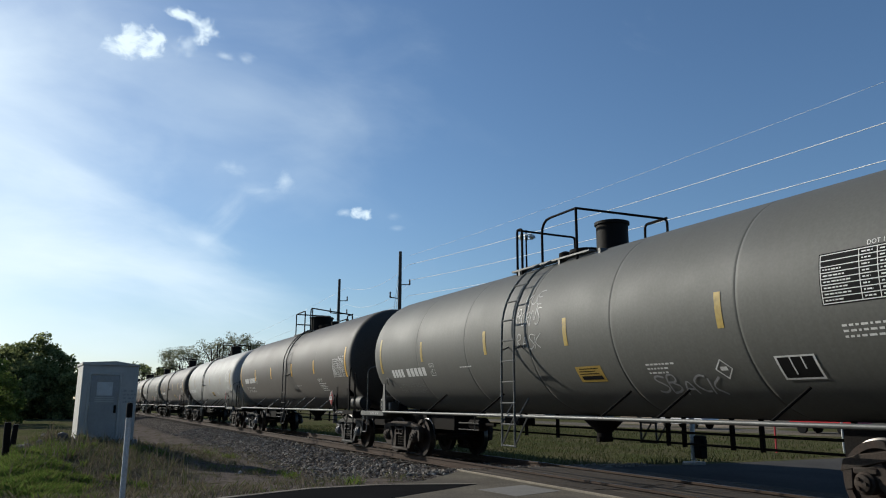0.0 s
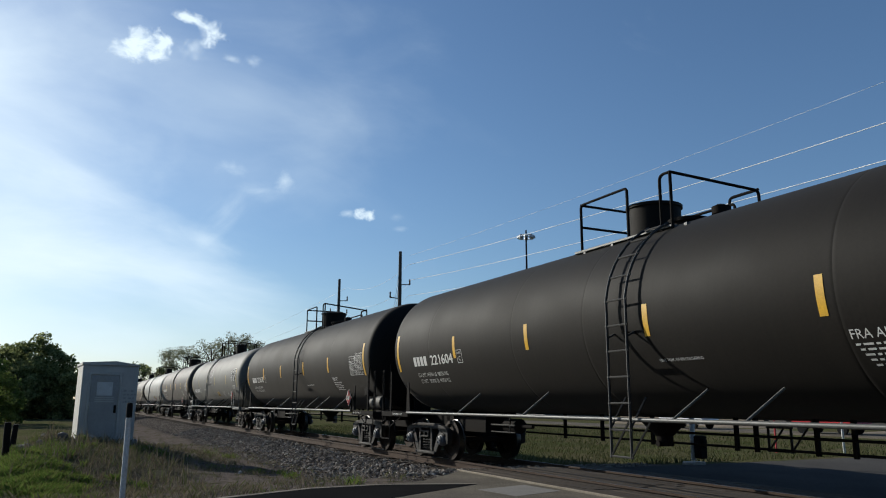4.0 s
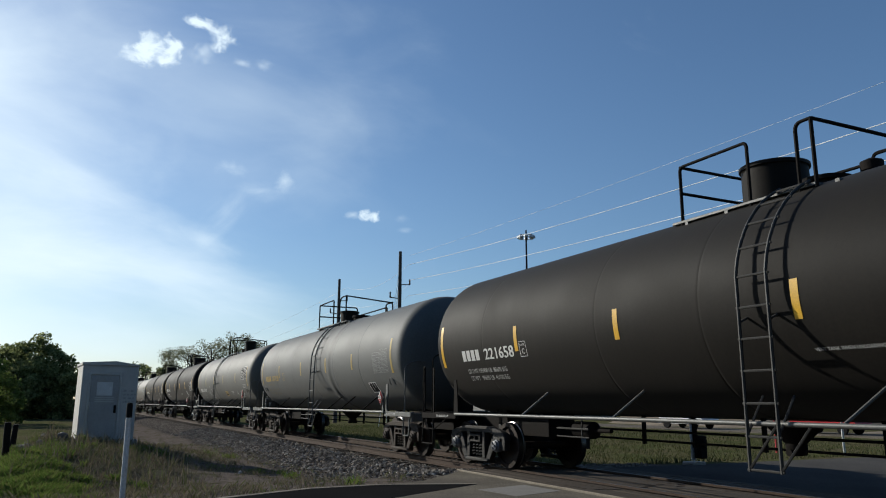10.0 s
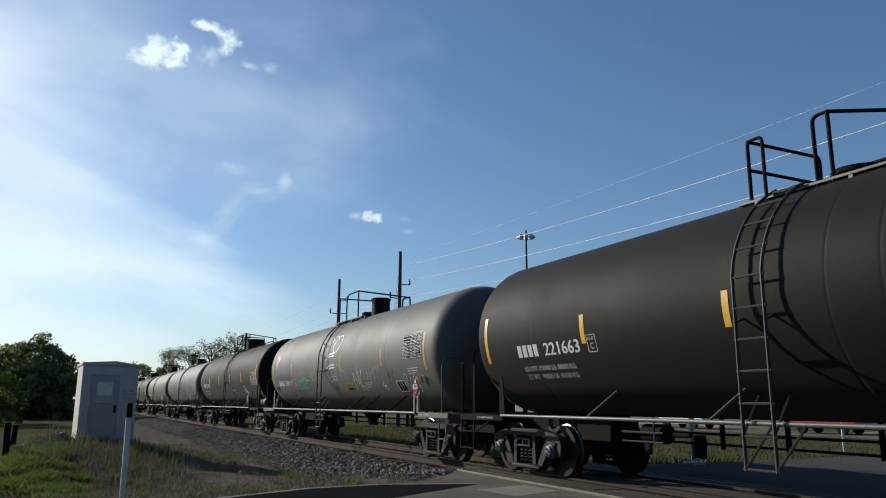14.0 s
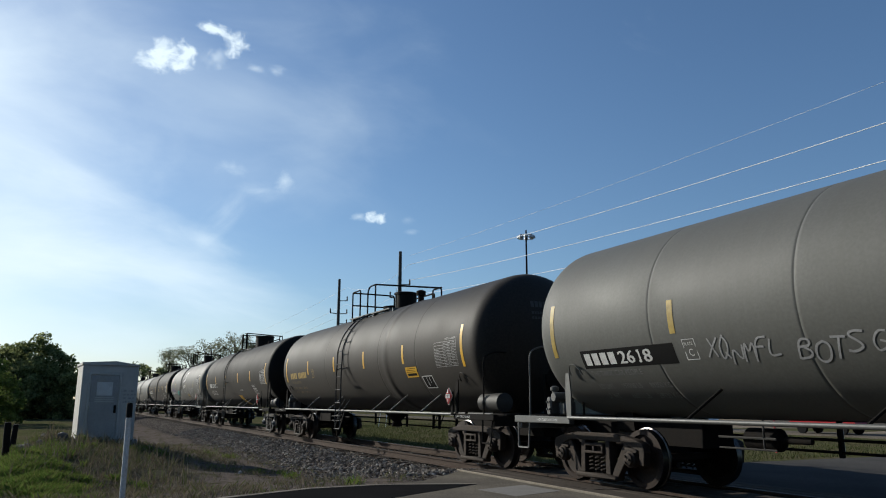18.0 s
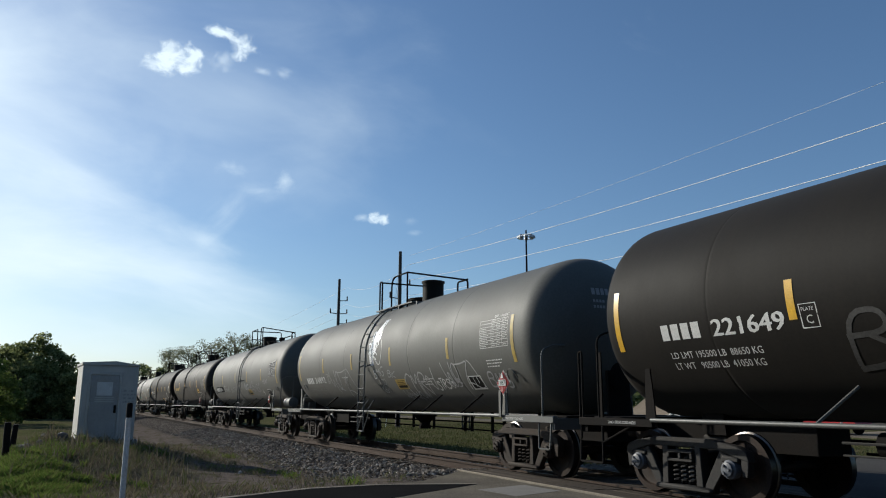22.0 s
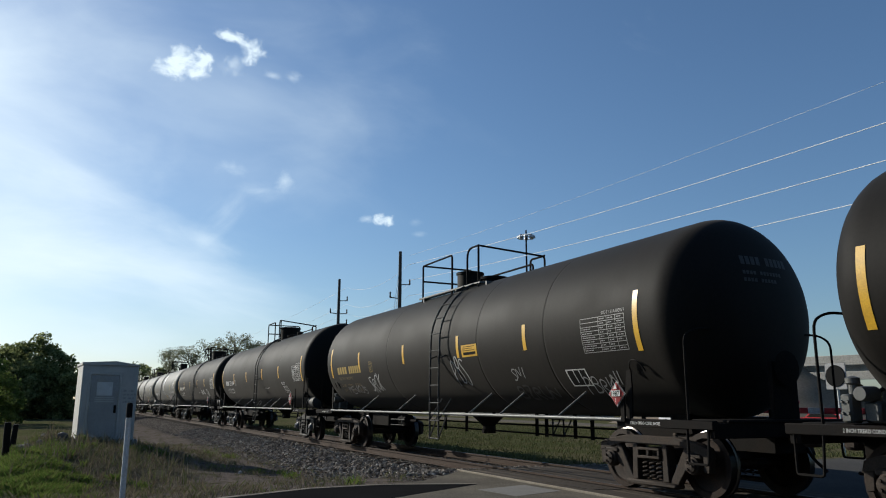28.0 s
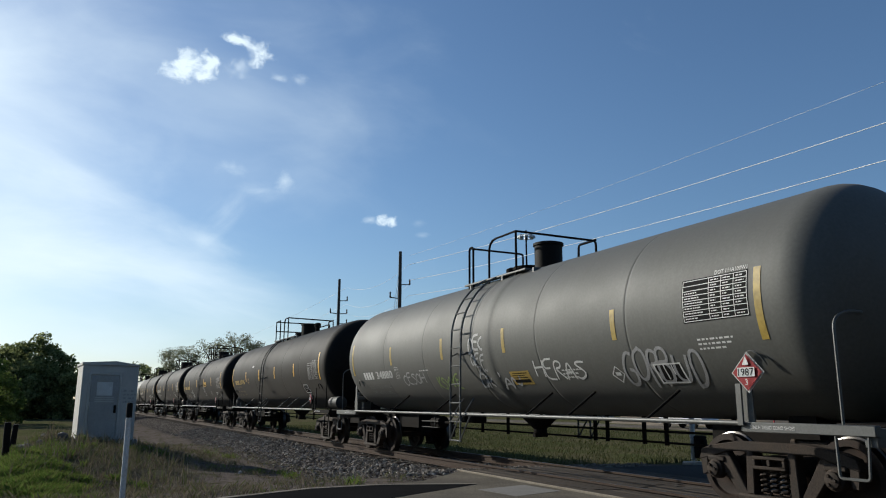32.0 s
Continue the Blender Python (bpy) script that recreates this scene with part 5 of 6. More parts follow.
rm = rail_mesh()
bm = slab(bmesh.new(), (-520, -0.024, -0.002), (320, 0.024, 0.0015))
head = to_mesh(bm)
for y in (-0.755, 0.755):
    rail = tagged(part("rail", rm, RUSTRAIL, None, m=pose(0, y, 0)), "rusty steel running rail with a polished head", "rail", kind="structure")
    part("rail_head", head, SHINE, rail)
ties = tagged(new("sleepers"), "row of dark creosoted sleepers bedded in ballast", "sleepers", kind="structure")
tm = to_mesh(slab(bmesh.new(), (-0.115, -1.3, -0.34), (0.115, 1.3, -0.172), 0.015))
rnd = random.Random(5)
for i in range(150):
    part("sleeper", tm, TIE, ties, m=pose(-14.6 - 0.53 * i, rnd.uniform(-0.05, 0.05), rnd.uniform(-0.03, 0.0), 0, 0, rnd.uniform(-1.2, 1.2)))


def scatter(name, count, place, shape, mat, label, seed):
    """One object of many small loose pieces. shape: unit points and faces."""
    g = np.random.RandomState(seed)
    pts, fcs = np.array(shape[0], float), shape[1]
    vs, fs = [], []
    k = 0
    while k < count:
        spot = place(g)
        if spot is None:
            continue
        x, y, z, sx, sy, sz, turn, tilt = spot
        c, s_ = math.cos(turn), math.sin(turn)
        q = pts * (sx, sy, sz)
        q = np.stack((q[:, 0] * c - q[:, 1] * s_ + q[:, 2] * tilt * c, q[:, 0] * s_ + q[:, 1] * c + q[:, 2] * tilt * s_, q[:, 2]), 1) + (x, y, z)
        base = k * len(pts)
        vs.append(q)
        fs += [tuple(base + i for i in f) for f in fcs]
        k += 1
    m = bpy.data.meshes.new(name)
    m.from_pydata(np.concatenate(vs).tolist(), [], fs)
    return tagged(part(name, m, mat, None), label, name.replace("_", " "), kind="stuff")


def island(name, colors, rough=0.9, through=0.0):
    """Varies from piece to piece."""
    m = bpy.data.materials.new(name)
    m.use_nodes = True
    n, l = m.node_tree.nodes, m.node_tree.links
    b = n["Principled BSDF"]
    b.inputs["Roughness"].default_value, b.inputs["Specular IOR Level"].default_value = rough, 0.0
    geo = n.new("ShaderNodeNewGeometry")
    ramp = n.new("ShaderNodeValToRGB")
    ramp.color_ramp.interpolation = "LINEAR"
    for i, c in enumerate(colors):
        e = ramp.color_ramp.elements[i] if i < 2 else ramp.color_ramp.elements.new(0.5)
        e.position, e.color = i / (len(colors) - 1), (*c, 1)
    for i, c in enumerate(colors):
        ramp.color_ramp.elements[i].position = i / (len(colors) - 1)
        ramp.color_ramp.elements[i].color = (*c, 1)
    l.new(geo.outputs["Random Per Island"], ramp.inputs[0])
    l.new(ramp.outputs[0], b.inputs["Base Color"])
    if through:
        t = n.new("ShaderNodeBsdfTranslucent")
        l.new(ramp.outputs[0], t.inputs["Color"])
        mx = n.new("ShaderNodeMixShader")
        mx.inputs[0].default_value = through
        l.new(b.outputs[0], mx.inputs[1])
        l.new(t.outputs[0], mx.inputs[2])
        l.new(mx.outputs[0], n["Material Output"].inputs[0])
    return m


PEBBLE = ([(-1, -0.6, -0.5), (0.9, -0.8, -0.5), (0.7, 0.9, -0.5), (-0.8, 0.8, -0.5), (-0.5, -0.5, 0.5), (0.6, -0.3, 0.6), (0.3, 0.6, 0.4), (-0.4, 0.4, 0.55)],
          [(0, 1, 5, 4), (1, 2, 6, 5), (2, 3, 7, 6), (3, 0, 4, 7), (4, 5, 6, 7)])
STONES = island("ballast_stones", [(0.07, 0.058, 0.048), (0.19, 0.165, 0.14), (0.29, 0.26, 0.225), (0.105, 0.085, 0.068), (0.45, 0.42, 0.37)])


def stone_spot(g):
    x = -13.9 - 34 * g.rand() ** 1.5
    y = g.uniform(-3.6, 3.2)
    if abs(abs(y) - 0.755) < 0.1:
        return None
    if y < -2.9 and g.rand() < 0.75 or x > -15.5 and y < -2.4 and g.rand() < 0.5:
        return None
    s = g.uniform(0.022, 0.055)
    z = ground_height(x, y) + g.uniform(-0.01, 0.03)
    return x, y, z, s, s * g.uniform(0.6, 1), s * g.uniform(0.6, 1.1), g.uniform(0, 6.28), g.uniform(-0.4, 0.4)


scatter("ballast_stones", 22000, stone_spot, PEBBLE, STONES, "grey crushed-stone ballast heaped along the track", 3)

BLADE = ([(-1, 0, 0), (1, 0, 0), (0.5, 0.6, 0.6), (0.1, 1.6, 1.0)], [(0, 1, 2), (0, 2, 3)])
TURF = island("grass_blades", [(0.06, 0.09, 0.02), (0.125, 0.19, 0.038), (0.17, 0.24, 0.05), (0.19, 0.20, 0.065), (0.12, 0.105, 0.05)], 0.8, 0.3)
STRAW = island("dry_grass_blades", [(0.19, 0.155, 0.11), (0.13, 0.105, 0.075), (0.25, 0.21, 0.15), (0.12, 0.125, 0.055), (0.13, 0.15, 0.06)], 0.8, 0.2)


def on_road(x, y):
    """Past the broken edge of the near road."""
    edge = ((-16, -5.0), (-11, -8.2), (-8.4, -10.3), (-6.84, -11.5), (-5.44, -12.2), (-4.2, -12.3), (-3.2, -12.7), (-2.3, -13.5))
    for (a, p), (b, q) in zip(edge, edge[1:]):
        if a <= y <= b:
            return x > p + (q - p) * (y - a) / (b - a) - 0.05
    return y < -16


def green_patch(x, y):
    return 0.6 * noise.noise((x * 0.45, y * 0.6, 2.0)) + 0.6 * noise.noise((x * 1.3, y * 1.7, 5.0)) + 1.0 * hump(x, y, -17.4, -9.6, 3.6, 0.9) - 0.42


def turf_spot(g):
    x, y = -7.5 - 24 * g.rand() ** 1.3, g.uniform(-14, -3.6)
    q = green_patch(x, y)
    if y > -6.0 + 0.06 * (x + 16) and g.rand() < 0.8 or q < -0.15 + 0.25 * g.rand():
        return None
    if on_road(x, y):
        return None
    if hump(x, y, -17.0, -5.7, 4.4, 1.5) > 0.3:
        return None
    clump = noise.noise((x * 3.1, y * 3.1, 9.0))
    if clump < -0.12 and g.rand() < 0.7:
        return None
    h = g.uniform(0.05, 0.15) * (1 + 0.5 * max(0, q) + 0.8 * max(0, clump))
    return x, y, ground_height(x, y) - 0.01, 0.0045, h * 0.35, h, g.uniform(0, 6.28), g.uniform(-0.25, 0.25)


def straw_spot(g):
    x, y = -8.5 - 26 * g.rand() ** 1.3, g.uniform(-14, -2.9)
    if green_patch(x, y) > 0.25 or on_road(x, y) or (y > -4.5 and g.rand() < 0.75) or (hump(x, y, -17.0, -5.7, 4.4, 1.5) > 0.3 + 0.4 * g.rand() and g.rand() < 0.9):
        return None
    clump = noise.noise((x * 2.3, y * 2.3, 19.0))
    if clump < 0 and g.rand() < 0.6:
        return None
    h = g.uniform(0.03, 0.13) * (1 + 1.2 * max(0, clump))
    return x, y, ground_height(x, y) - 0.01, 0.0042, h * 0.4, h, g.uniform(0, 6.28), g.uniform(-0.3, 0.3)


def far_spot(g):
    x, y = g.uniform(-62, -14), 3.6 + 26 * g.rand() ** 1.6
    h = g.uniform(0.06, 0.2)
    return x, y, ground_height(x, y) - 0.01, 0.016, h * 0.4, h, g.uniform(0, 6.28), 0.0


scatter("green_grass", 50000, turf_spot, BLADE, TURF, "tufts of fresh green grass on the mound", 11)
scatter("dry_grass", 42000, straw_spot, BLADE, STRAW, "thin dry grass and weeds over bare dirt", 12)
FARTURF = island("olive_grass_blades", [(0.05, 0.06, 0.022), (0.085, 0.09, 0.038), (0.11, 0.105, 0.05), (0.07, 0.085, 0.028)], 0.85, 0.3)
scatter("far_grass", 30000, far_spot, BLADE, FARTURF, "rough green grass beyond the track", 13)
TWIG = ([(-1, 0, 0), (1, 0, 0), (1, 0.3, 0.5), (-1, 0.3, 0.5), (0, 1.2, 1.0)], [(0, 1, 2, 3), (3, 2, 4)])
scatter("dead_weeds", 1100, lambda g: (lambda x, y: (x, y, ground_height(x, y) - 0.02, 0.008, g.uniform(-0.3, 0.3), g.uniform(0.15, 0.45), g.uniform(0, 6.28), 0.0))(g.uniform(-24.5, -16.5), g.uniform(-9.9, -6.2)), TWIG, STRAW, "tangle of dead stalks in front of the cabinet", 14)


# ---------------------------------------------------------------- cabinet
FADED = material("faded_dark_stencil", (0.26, 0.26, 0.255), 0.7, scale=9, amount=0.5, fine=40, bump=0, other=(0.4, 0.39, 0.37))


def signal_cabinet():
    w, d, h = 1.58, 1.7, 2.27
    cab = tagged(new("signal_cabinet"), "chalky white steel signal cabinet with a closed door", "cabinet")
    cab.matrix_basis = pose(-25.2, -7.90, 0.13, 0, 0, 4)
    # local: x towards the track's near end, front face at x = 0
    bm = slab(bmesh.new(), (-d, -w / 2, 0.06), (0, w / 2, h), 0.012)
    part("body", bm, BOXPAINT, cab)
    bm = bmesh.new()
    a = [(0.05, -w / 2 - 0.03, h), (0.05, w / 2 + 0.03, h), (0.05, w / 2 + 0.03, h + 0.03), (0.05, 0.12, h + 0.13), (0.05, -w / 2 - 0.03, h + 0.07)]
    f = [bm.verts.new(p) for p in a]
    r = [bm.verts.new((-d - 0.05, y, z)) for _, y, z in a]
    for i in range(5):
        bm.faces.new((f[i], f[(i + 1) % 5], r[(i + 1) % 5], r[i]))
    bm.faces.new(f)
    bm.faces.new(r[::-1])
    bmesh.ops.recalc_face_normals(bm, faces=bm.faces[:])
    part("roof", bm, BOXPAINT, cab)
    frame_bm = bmesh.new()
    y0, y1, z1 = -0.55, 0.27, 1.98
    for lo, hi in (((0.0, y0 - 0.07, 0.08), (0.03, y0, z1 + 0.07)), ((0.0, y1, 0.08), (0.03, y1 + 0.07, z1 + 0.07)), ((0.0, y0, z1), (0.03, y1, z1 + 0.07))):
        slab(frame_bm, lo, hi, 0.006)
    part("door_frame", frame_bm, BOXPAINT, cab)
    door = part("door", slab(bmesh.new(), (0.0, y0 + 0.015, 0.12), (0.022, y1 - 0.015, z1 - 0.015), 0.006), DOORPAINT, cab)
    part("notice", slab(bmesh.new(), (0.022, -0.36, 1.36), (0.028, 0.08, 1.76), 0.002), POSTWHITE, door, "pale blank notice on the door")
    part("vent", slab(slab(slab(bmesh.new(), (0.022, -0.40, 1.16), (0.034, 0.14, 1.20)), (0.022, -0.40, 1.22), (0.034, 0.14, 1.26)), (0.022, -0.40, 1.28), (0.034, 0.14, 1.32)), BOXPAINT, door)
    part("handle", slab(slab(bmesh.new(), (0.022, 0.15, 0.84), (0.05, 0.22, 1.08), 0.01), (0.05, 0.16, 0.92), (0.08, 0.20, 0.98), 0.01), UNDER, door, "dark steel latch")
    for z in (0.4, 1.1, 1.75):
        part("hinge", slab(bmesh.new(), (0.02, y0 - 0.03, z - 0.06), (0.045, y0 + 0.03, z + 0.06), 0.005), BOXPAINT, door)
    bm = bmesh.new()
    g = random.Random(2)
    for r_ in range(4):
        y = 0.40
        while y < 0.72:
            ww = g.uniform(0.03, 0.09)
            slab(bm, (0.001, y, 1.48 - r_ * 0.11), (0.004, min(0.76, y + ww), 1.53 - r_ * 0.11))
            y += ww + g.uniform(0.02, 0.06)
    part("lettering", bm, FADED, cab, "faded grey stencil marks")
    part("plinth", slab(bmesh.new(), (-d - 0.1, -w / 2 - 0.1, -0.5), (0.12, w / 2 + 0.1, 0.06), 0.02), CONCRETE, cab)
    return cab


signal_cabinet()

# marker post by the road
post = tagged(new("marker_post"), "leaning white steel marker post with a black cap", "post")
post.matrix_basis = pose(-8.48, -8.42, -0.6, 0.2, 0.9, 0)
part("shaft", lathe(bmesh.new(), [(0, 0.028), (1.74, 0.028)], "z", 16), POSTWHITE, post)
part("cap", lathe(bmesh.new(), [(1.74, 0.030), (1.86, 0.030), (1.88, 0.026), (1.89, 0.012)], "z", 16), DARKSIGN, post, "black cap")
for x, y, h, r, lean in ((-19.6, -10.13, 0.82, 0.075, 2), (-25.0, -10.31, 0.72, 0.08, -3)):
    bm = lathe(bmesh.new(), [(-0.4, r), (h * 0.5, r * 0.97), (h - 0.03, r * 0.92), (h, r * 0.8)], "z", 12)
    for v in bm.verts:
        v.co.x += 0.015 * noise.noise(v.co * 6)
    tagged(part("fence_post", bm, UNDER, None, m=pose(x, y, ground_height(x, y), lean, 2, 0)), "old dark wooden fence post in the grass", "post", "old fence posts")
RUBBLE = material("grey_rubble", (0.14, 0.125, 0.11), 0.95, scale=6, amount=0.5, fine=40, bump=0.3)
for i in range(16):
    g = random.Random(i + 60)
    x, y = g.uniform(-26.5, -22.5), g.uniform(-10.2, -9.0)
    bm = bmesh.new()
    bmesh.ops.create_icosphere(bm, subdivisions=2, radius=g.uniform(0.07, 0.2))
    for v in bm.verts:
        v.co *= 1 + 0.35 * noise.noise(v.co * 7 + Vector((i, 0, 0)))
        v.co.z *= 0.7
    tagged(part("boulder", to_mesh(bm, False), RUBBLE, None, m=pose(x, y, ground_height(x, y) + 0.02)), "rough grey lump of broken rock in the dirt", "rock", "rocks beside the cabinet")
for x, y in ((-16.6, -5.6), (-19.5, -5.0), (-13.6, -4.9)):
    bm = bmesh.new()
    bmesh.ops.create_icosphere(bm, subdivisions=1, radius=0.06)
    tagged(part("pale_stone", to_mesh(bm, False), CONCRETE, None, m=pose(x, y, ground_height(x, y) + 0.02)), "small pale stone on the bare dirt", "rock")


# ---------------------------------------------------------------- trees
LEAF = island("dark_leaves", [(0.07, 0.09, 0.035), (0.15, 0.175, 0.07), (0.22, 0.24, 0.10), (0.29, 0.30, 0.13)], 0.7, 0.5)
LEAF2 = island("sunlit_leaves", [(0.07, 0.10, 0.026), (0.11, 0.15, 0.038), (0.14, 0.18, 0.05), (0.09, 0.10, 0.04)], 0.7, 0.35)
LEAF3 = island("sparse_grey_leaves", [(0.13, 0.14, 0.085), (0.18, 0.185, 0.115), (0.23, 0.225, 0.15)], 0.8, 0.5)


def tree(x, y, h, spread, leaf, n, seed, label, size=0.26, low=0.12, gaps=0.3):
    g = random.Random(seed)
    t = tagged(new("tree"), label, "tree", "trees along the field")
    t.location = (x, y, ground_height(x, y) - 0.05)
    bm = bmesh.new()
    lathe(bm, [(0, 0.025 * h), (h * 0.25, 0.019 * h), (h * 0.6, 0.011 * h), (h * 0.9, 0.004 * h)], "z", 8)
    tips = []
    for i in range(13):
        a = i * 2.4 + g.uniform(-0.4, 0.4)
        z0 = h * (0.12 + 0.055 * i)
        r = spread * g.uniform(0.55, 1.0) * math.sin(math.pi * min(0.95, 0.28 + 0.052 * i))
        p, q = Vector((0, 0, z0)), Vector((math.cos(a) * r, math.sin(a) * r, z0 + h * g.uniform(0.1, 0.25)))
        mid = (p + q) / 2 + Vector((0, 0, 0.05 * h))
        tube(bm, [p, mid, q], 0.007 * h, 5)
        tips += [q, mid.lerp(q, 0.5)]
        for _ in range(2):
            e = q + Vector((g.uniform(-1, 1), g.uniform(-1, 1), g.uniform(-0.3, 0.8))) * spread * 0.32
            tube(bm, [mid.lerp(q, 0.7), e], 0.003 * h, 4)
            tips.append(e)
    part("trunk", bm, BARK, t)
    tips += [Vector((g.uniform(-1, 1) * spread * 0.8, g.uniform(-1, 1) * spread * 0.8, h * g.uniform(low, 0.5))) for _ in range(int(26 * (1 - low)))]
    tips.append(Vector((0, 0, h * 0.93)))
    vs, fs = [], []
    r = np.random.RandomState(seed)
    tips = [c for c in tips if g.random() > gaps * 0.5]
    for k in range(n):
        c = tips[r.randint(len(tips))]
        d = r.normal(size=3)
        d *= spread * 0.27 * r.rand() ** 0.4 / np.linalg.norm(d)
        p = np.array(c) + d * (1, 1, 0.8)
        u = r.normal(size=3)
        u /= np.linalg.norm(u)
        w = np.cross(u, r.normal(size=3))
        w /= np.linalg.norm(w)
        s = size * r.uniform(0.6, 1.3)
        b = len(vs)
        vs += [tuple(p - u * s * 0.5), tuple(p + w * s * 0.28), tuple(p + u * s * 0.5), tuple(p - w * s * 0.28)]
        fs.append((b, b + 1, b + 2, b + 3))
    m = bpy.data.meshes.new("crown")
    m.from_pydata(vs, [], fs)
    part("crown", m, leaf, t)
    return t


DARK = "dense dark green broadleaf tree at the edge of the field"
for i, (x, y, h, sp) in enumerate(((-97, -10.2, 7.2, 2.6), (-99, -12.6, 8.8, 3.6), (-101, -15.6, 8.4, 3.6), (-96, -10.6, 6.2, 3.0), (-104, -19.5, 8.6, 3.8), (-103, -24, 8.0, 3.8), (-95, -14.2, 5.6, 3.0))):
    tree(x, y, h, sp, LEAF, 9000, 20 + i, DARK, 0.36, 0.02)
for i, (x, y, h, sp) in enumerate(((-72, -14.6, 5.2, 2.0), (-70, -16.6, 6.0, 2.2), (-76, -13.6, 3.2, 1.3))):
    tree(x, y, h, sp, LEAF2, 4500, 40 + i, "sunlit light green tree in front of the dark trees", 0.26, 0.05)
for i, (x, y, h, sp) in enumerate(((-118, 7.0, 10.2, 3.6), (-116, 9.6, 10.8, 3.8), (-114, 12.6, 12.0, 3.8), (-122, 4.4, 9.6, 3.4), (-113, 15.2, 11.2, 3.4))):
    tree(x, y, h, sp, LEAF3, 6500, 50 + i, "sparse grey-green tree with bare twigs behind the railway", 0.22, 0.1, 0.15)
for i, (x, y, h, sp) in enumerate(((-150, 2.8, 9.0, 3.0), (-152, 6.2, 8.2, 2.8))):
    tree(x, y, h, sp, LEAF, 3500, 60 + i, DARK, 0.4, 0.2)

# woods along the horizon
def woods_spot(g):
    a = g.uniform(0.2, 6.0)
    d = g.uniform(330, 400)
    s = g.uniform(1.2, 2.6)
    hh = 7.5 + 3.0 * noise.noise((a * 9, 0, 0)) + 1.5 * noise.noise((a * 40, 0, 5))
    x, y = -math.cos(a) * d, math.sin(a) * d - 9
    if abs(y) < 9:
        return None
    return x, y, -0.5 + hh * g.rand() ** 0.7, s, s, s * 0.8, g.uniform(0, 6.28), g.uniform(-0.5, 0.5)


# Added out of view behind the camera; blocks low sky from tank ends.
def unseen_woods_spot(g):
    a = g.uniform(-1.45, 1.0)
    d = g.uniform(42, 60)
    s = g.uniform(0.5, 1.3)
    x, y = math.cos(a) * d + 6, math.sin(a) * d - 9
    if abs(y) < 7 or -6 < x < 24 and y > 0:
        return None
    hh = 15 + 3.0 * noise.noise((a * 5, 0, 2)) + 2.0 * noise.noise((a * 22, 0, 5))
    return x, y, -0.5 + hh * g.rand() ** 0.8, s, s, s * 0.8, g.uniform(0, 6.28), g.uniform(-0.5, 0.5)


scatter("unseen_woods", 9000, unseen_woods_spot, PEBBLE, LEAF, "tall belt of trees added out of view to block the low sky", 18)
scatter("distant_woods", 9000, woods_spot, PEBBLE, LEAF, "low dark line of distant woods on the horizon", 17)


# ---------------------------------------------------------------- poles and wires
POLE_Y = 14.3


def utility_pole(x, top, arms, label):
    p = tagged(new("utility_pole"), label, "utility pole", "utility poles beyond the track")
    p.location = (x, POLE_Y, -0.6)
    part("shaft", lathe(bmesh.new(), [(0, 0.21), (top * 0.5, 0.17), (top + 0.6, 0.125)], "z", 12), POLEWOOD, p)
    for z, s in arms:
        bm = tube(bmesh.new(), [(0, -0.1 * s, z), (0.05, s * 0.62, z + 0.04), (0.05, s * 0.85, z + 0.06)], 0.045, 6)
        part("arm", bm, POLEWOOD, p)
        part("insulator", lathe(bmesh.new(), [(z + 0.02, 0.05), (z + 0.2, 0.075), (z + 0.26, 0.05), (z + 0.42, 0.075), (z + 0.5, 0.03)], "z", 10, (0.05, s * 0.85, 0)), POLEWOOD, p)
    return p


utility_pole(-55.3, 13.5, ((11.35, 1), (10.2, -1), (9.05, 1), (8.0, -1)), "tall dark wooden utility pole with staggered insulators")
utility_pole(-70.9, 13.5, ((11.9, 1), (10.6, -1), (10.6, 1), (9.6, 1)), "tall dark wooden utility pole with a cross arm")
utility_pole(46.0, 13.5, ((11.35, 1), (10.2, -1), (9.05, 1)), "tall dark wooden utility pole with staggered insulators")


def wire(a, b, sag, r, name="power_line"):
    pts = []
    for i in range(41):
        t = i / 40
        p = Vector(a).lerp(Vector(b), t)
        p.z -= 4 * sag * t * (1 - t)
        pts.append(p)
    tagged(part(name, tube(bmesh.new(), pts, r, 6), WIRE, None), "thin pale overhead wire strung between the poles", "wire", "overhead wires", kind="structure")


for z, s, r in ((13.21, 1.08, 0.006), (12.47, 1.81, 0.016), (11.16, 1.80, 0.016), (9.90, 1.78, 0.015)):
    wire((-55.2, POLE_Y + 0.8, z), (46, POLE_Y + 0.8, z), s, r)
for z in (12.9, 11.2, 10.3):
    wire((-55.4, POLE_Y + 0.8, z - 0.4), (-70.9, POLE_Y + 0.8, z - 0.2), 0.9, 0.010)
    wire((-70.9, POLE_Y + 0.8, z - 0.2), (-190, POLE_Y + 0.8, z), 1.5, 0.010)
for dy in (-1.6, -1.0):
    wire((-55.3, POLE_Y, 12.6), (-55.3, POLE_Y + dy, -0.5), 0.0, 0.02, "guy_wire")

# high mast lamp
mast = tagged(new("mast_light"), "tall slender highway mast with a ring of floodlights", "lamp mast")
mast.location = (-109.5, 61.3, -0.6)
part("shaft", lathe(bmesh.new(), [(0, 0.3), (32.2, 0.13)], "z", 12), UNDER, mast)
part("ring", lathe(bmesh.new(), [(31.2, 0.9), (31.2, 1.0), (31.35, 1.0), (31.35, 0.9), (31.2, 0.9)], "z", 20, caps=False), STEEL, mast)
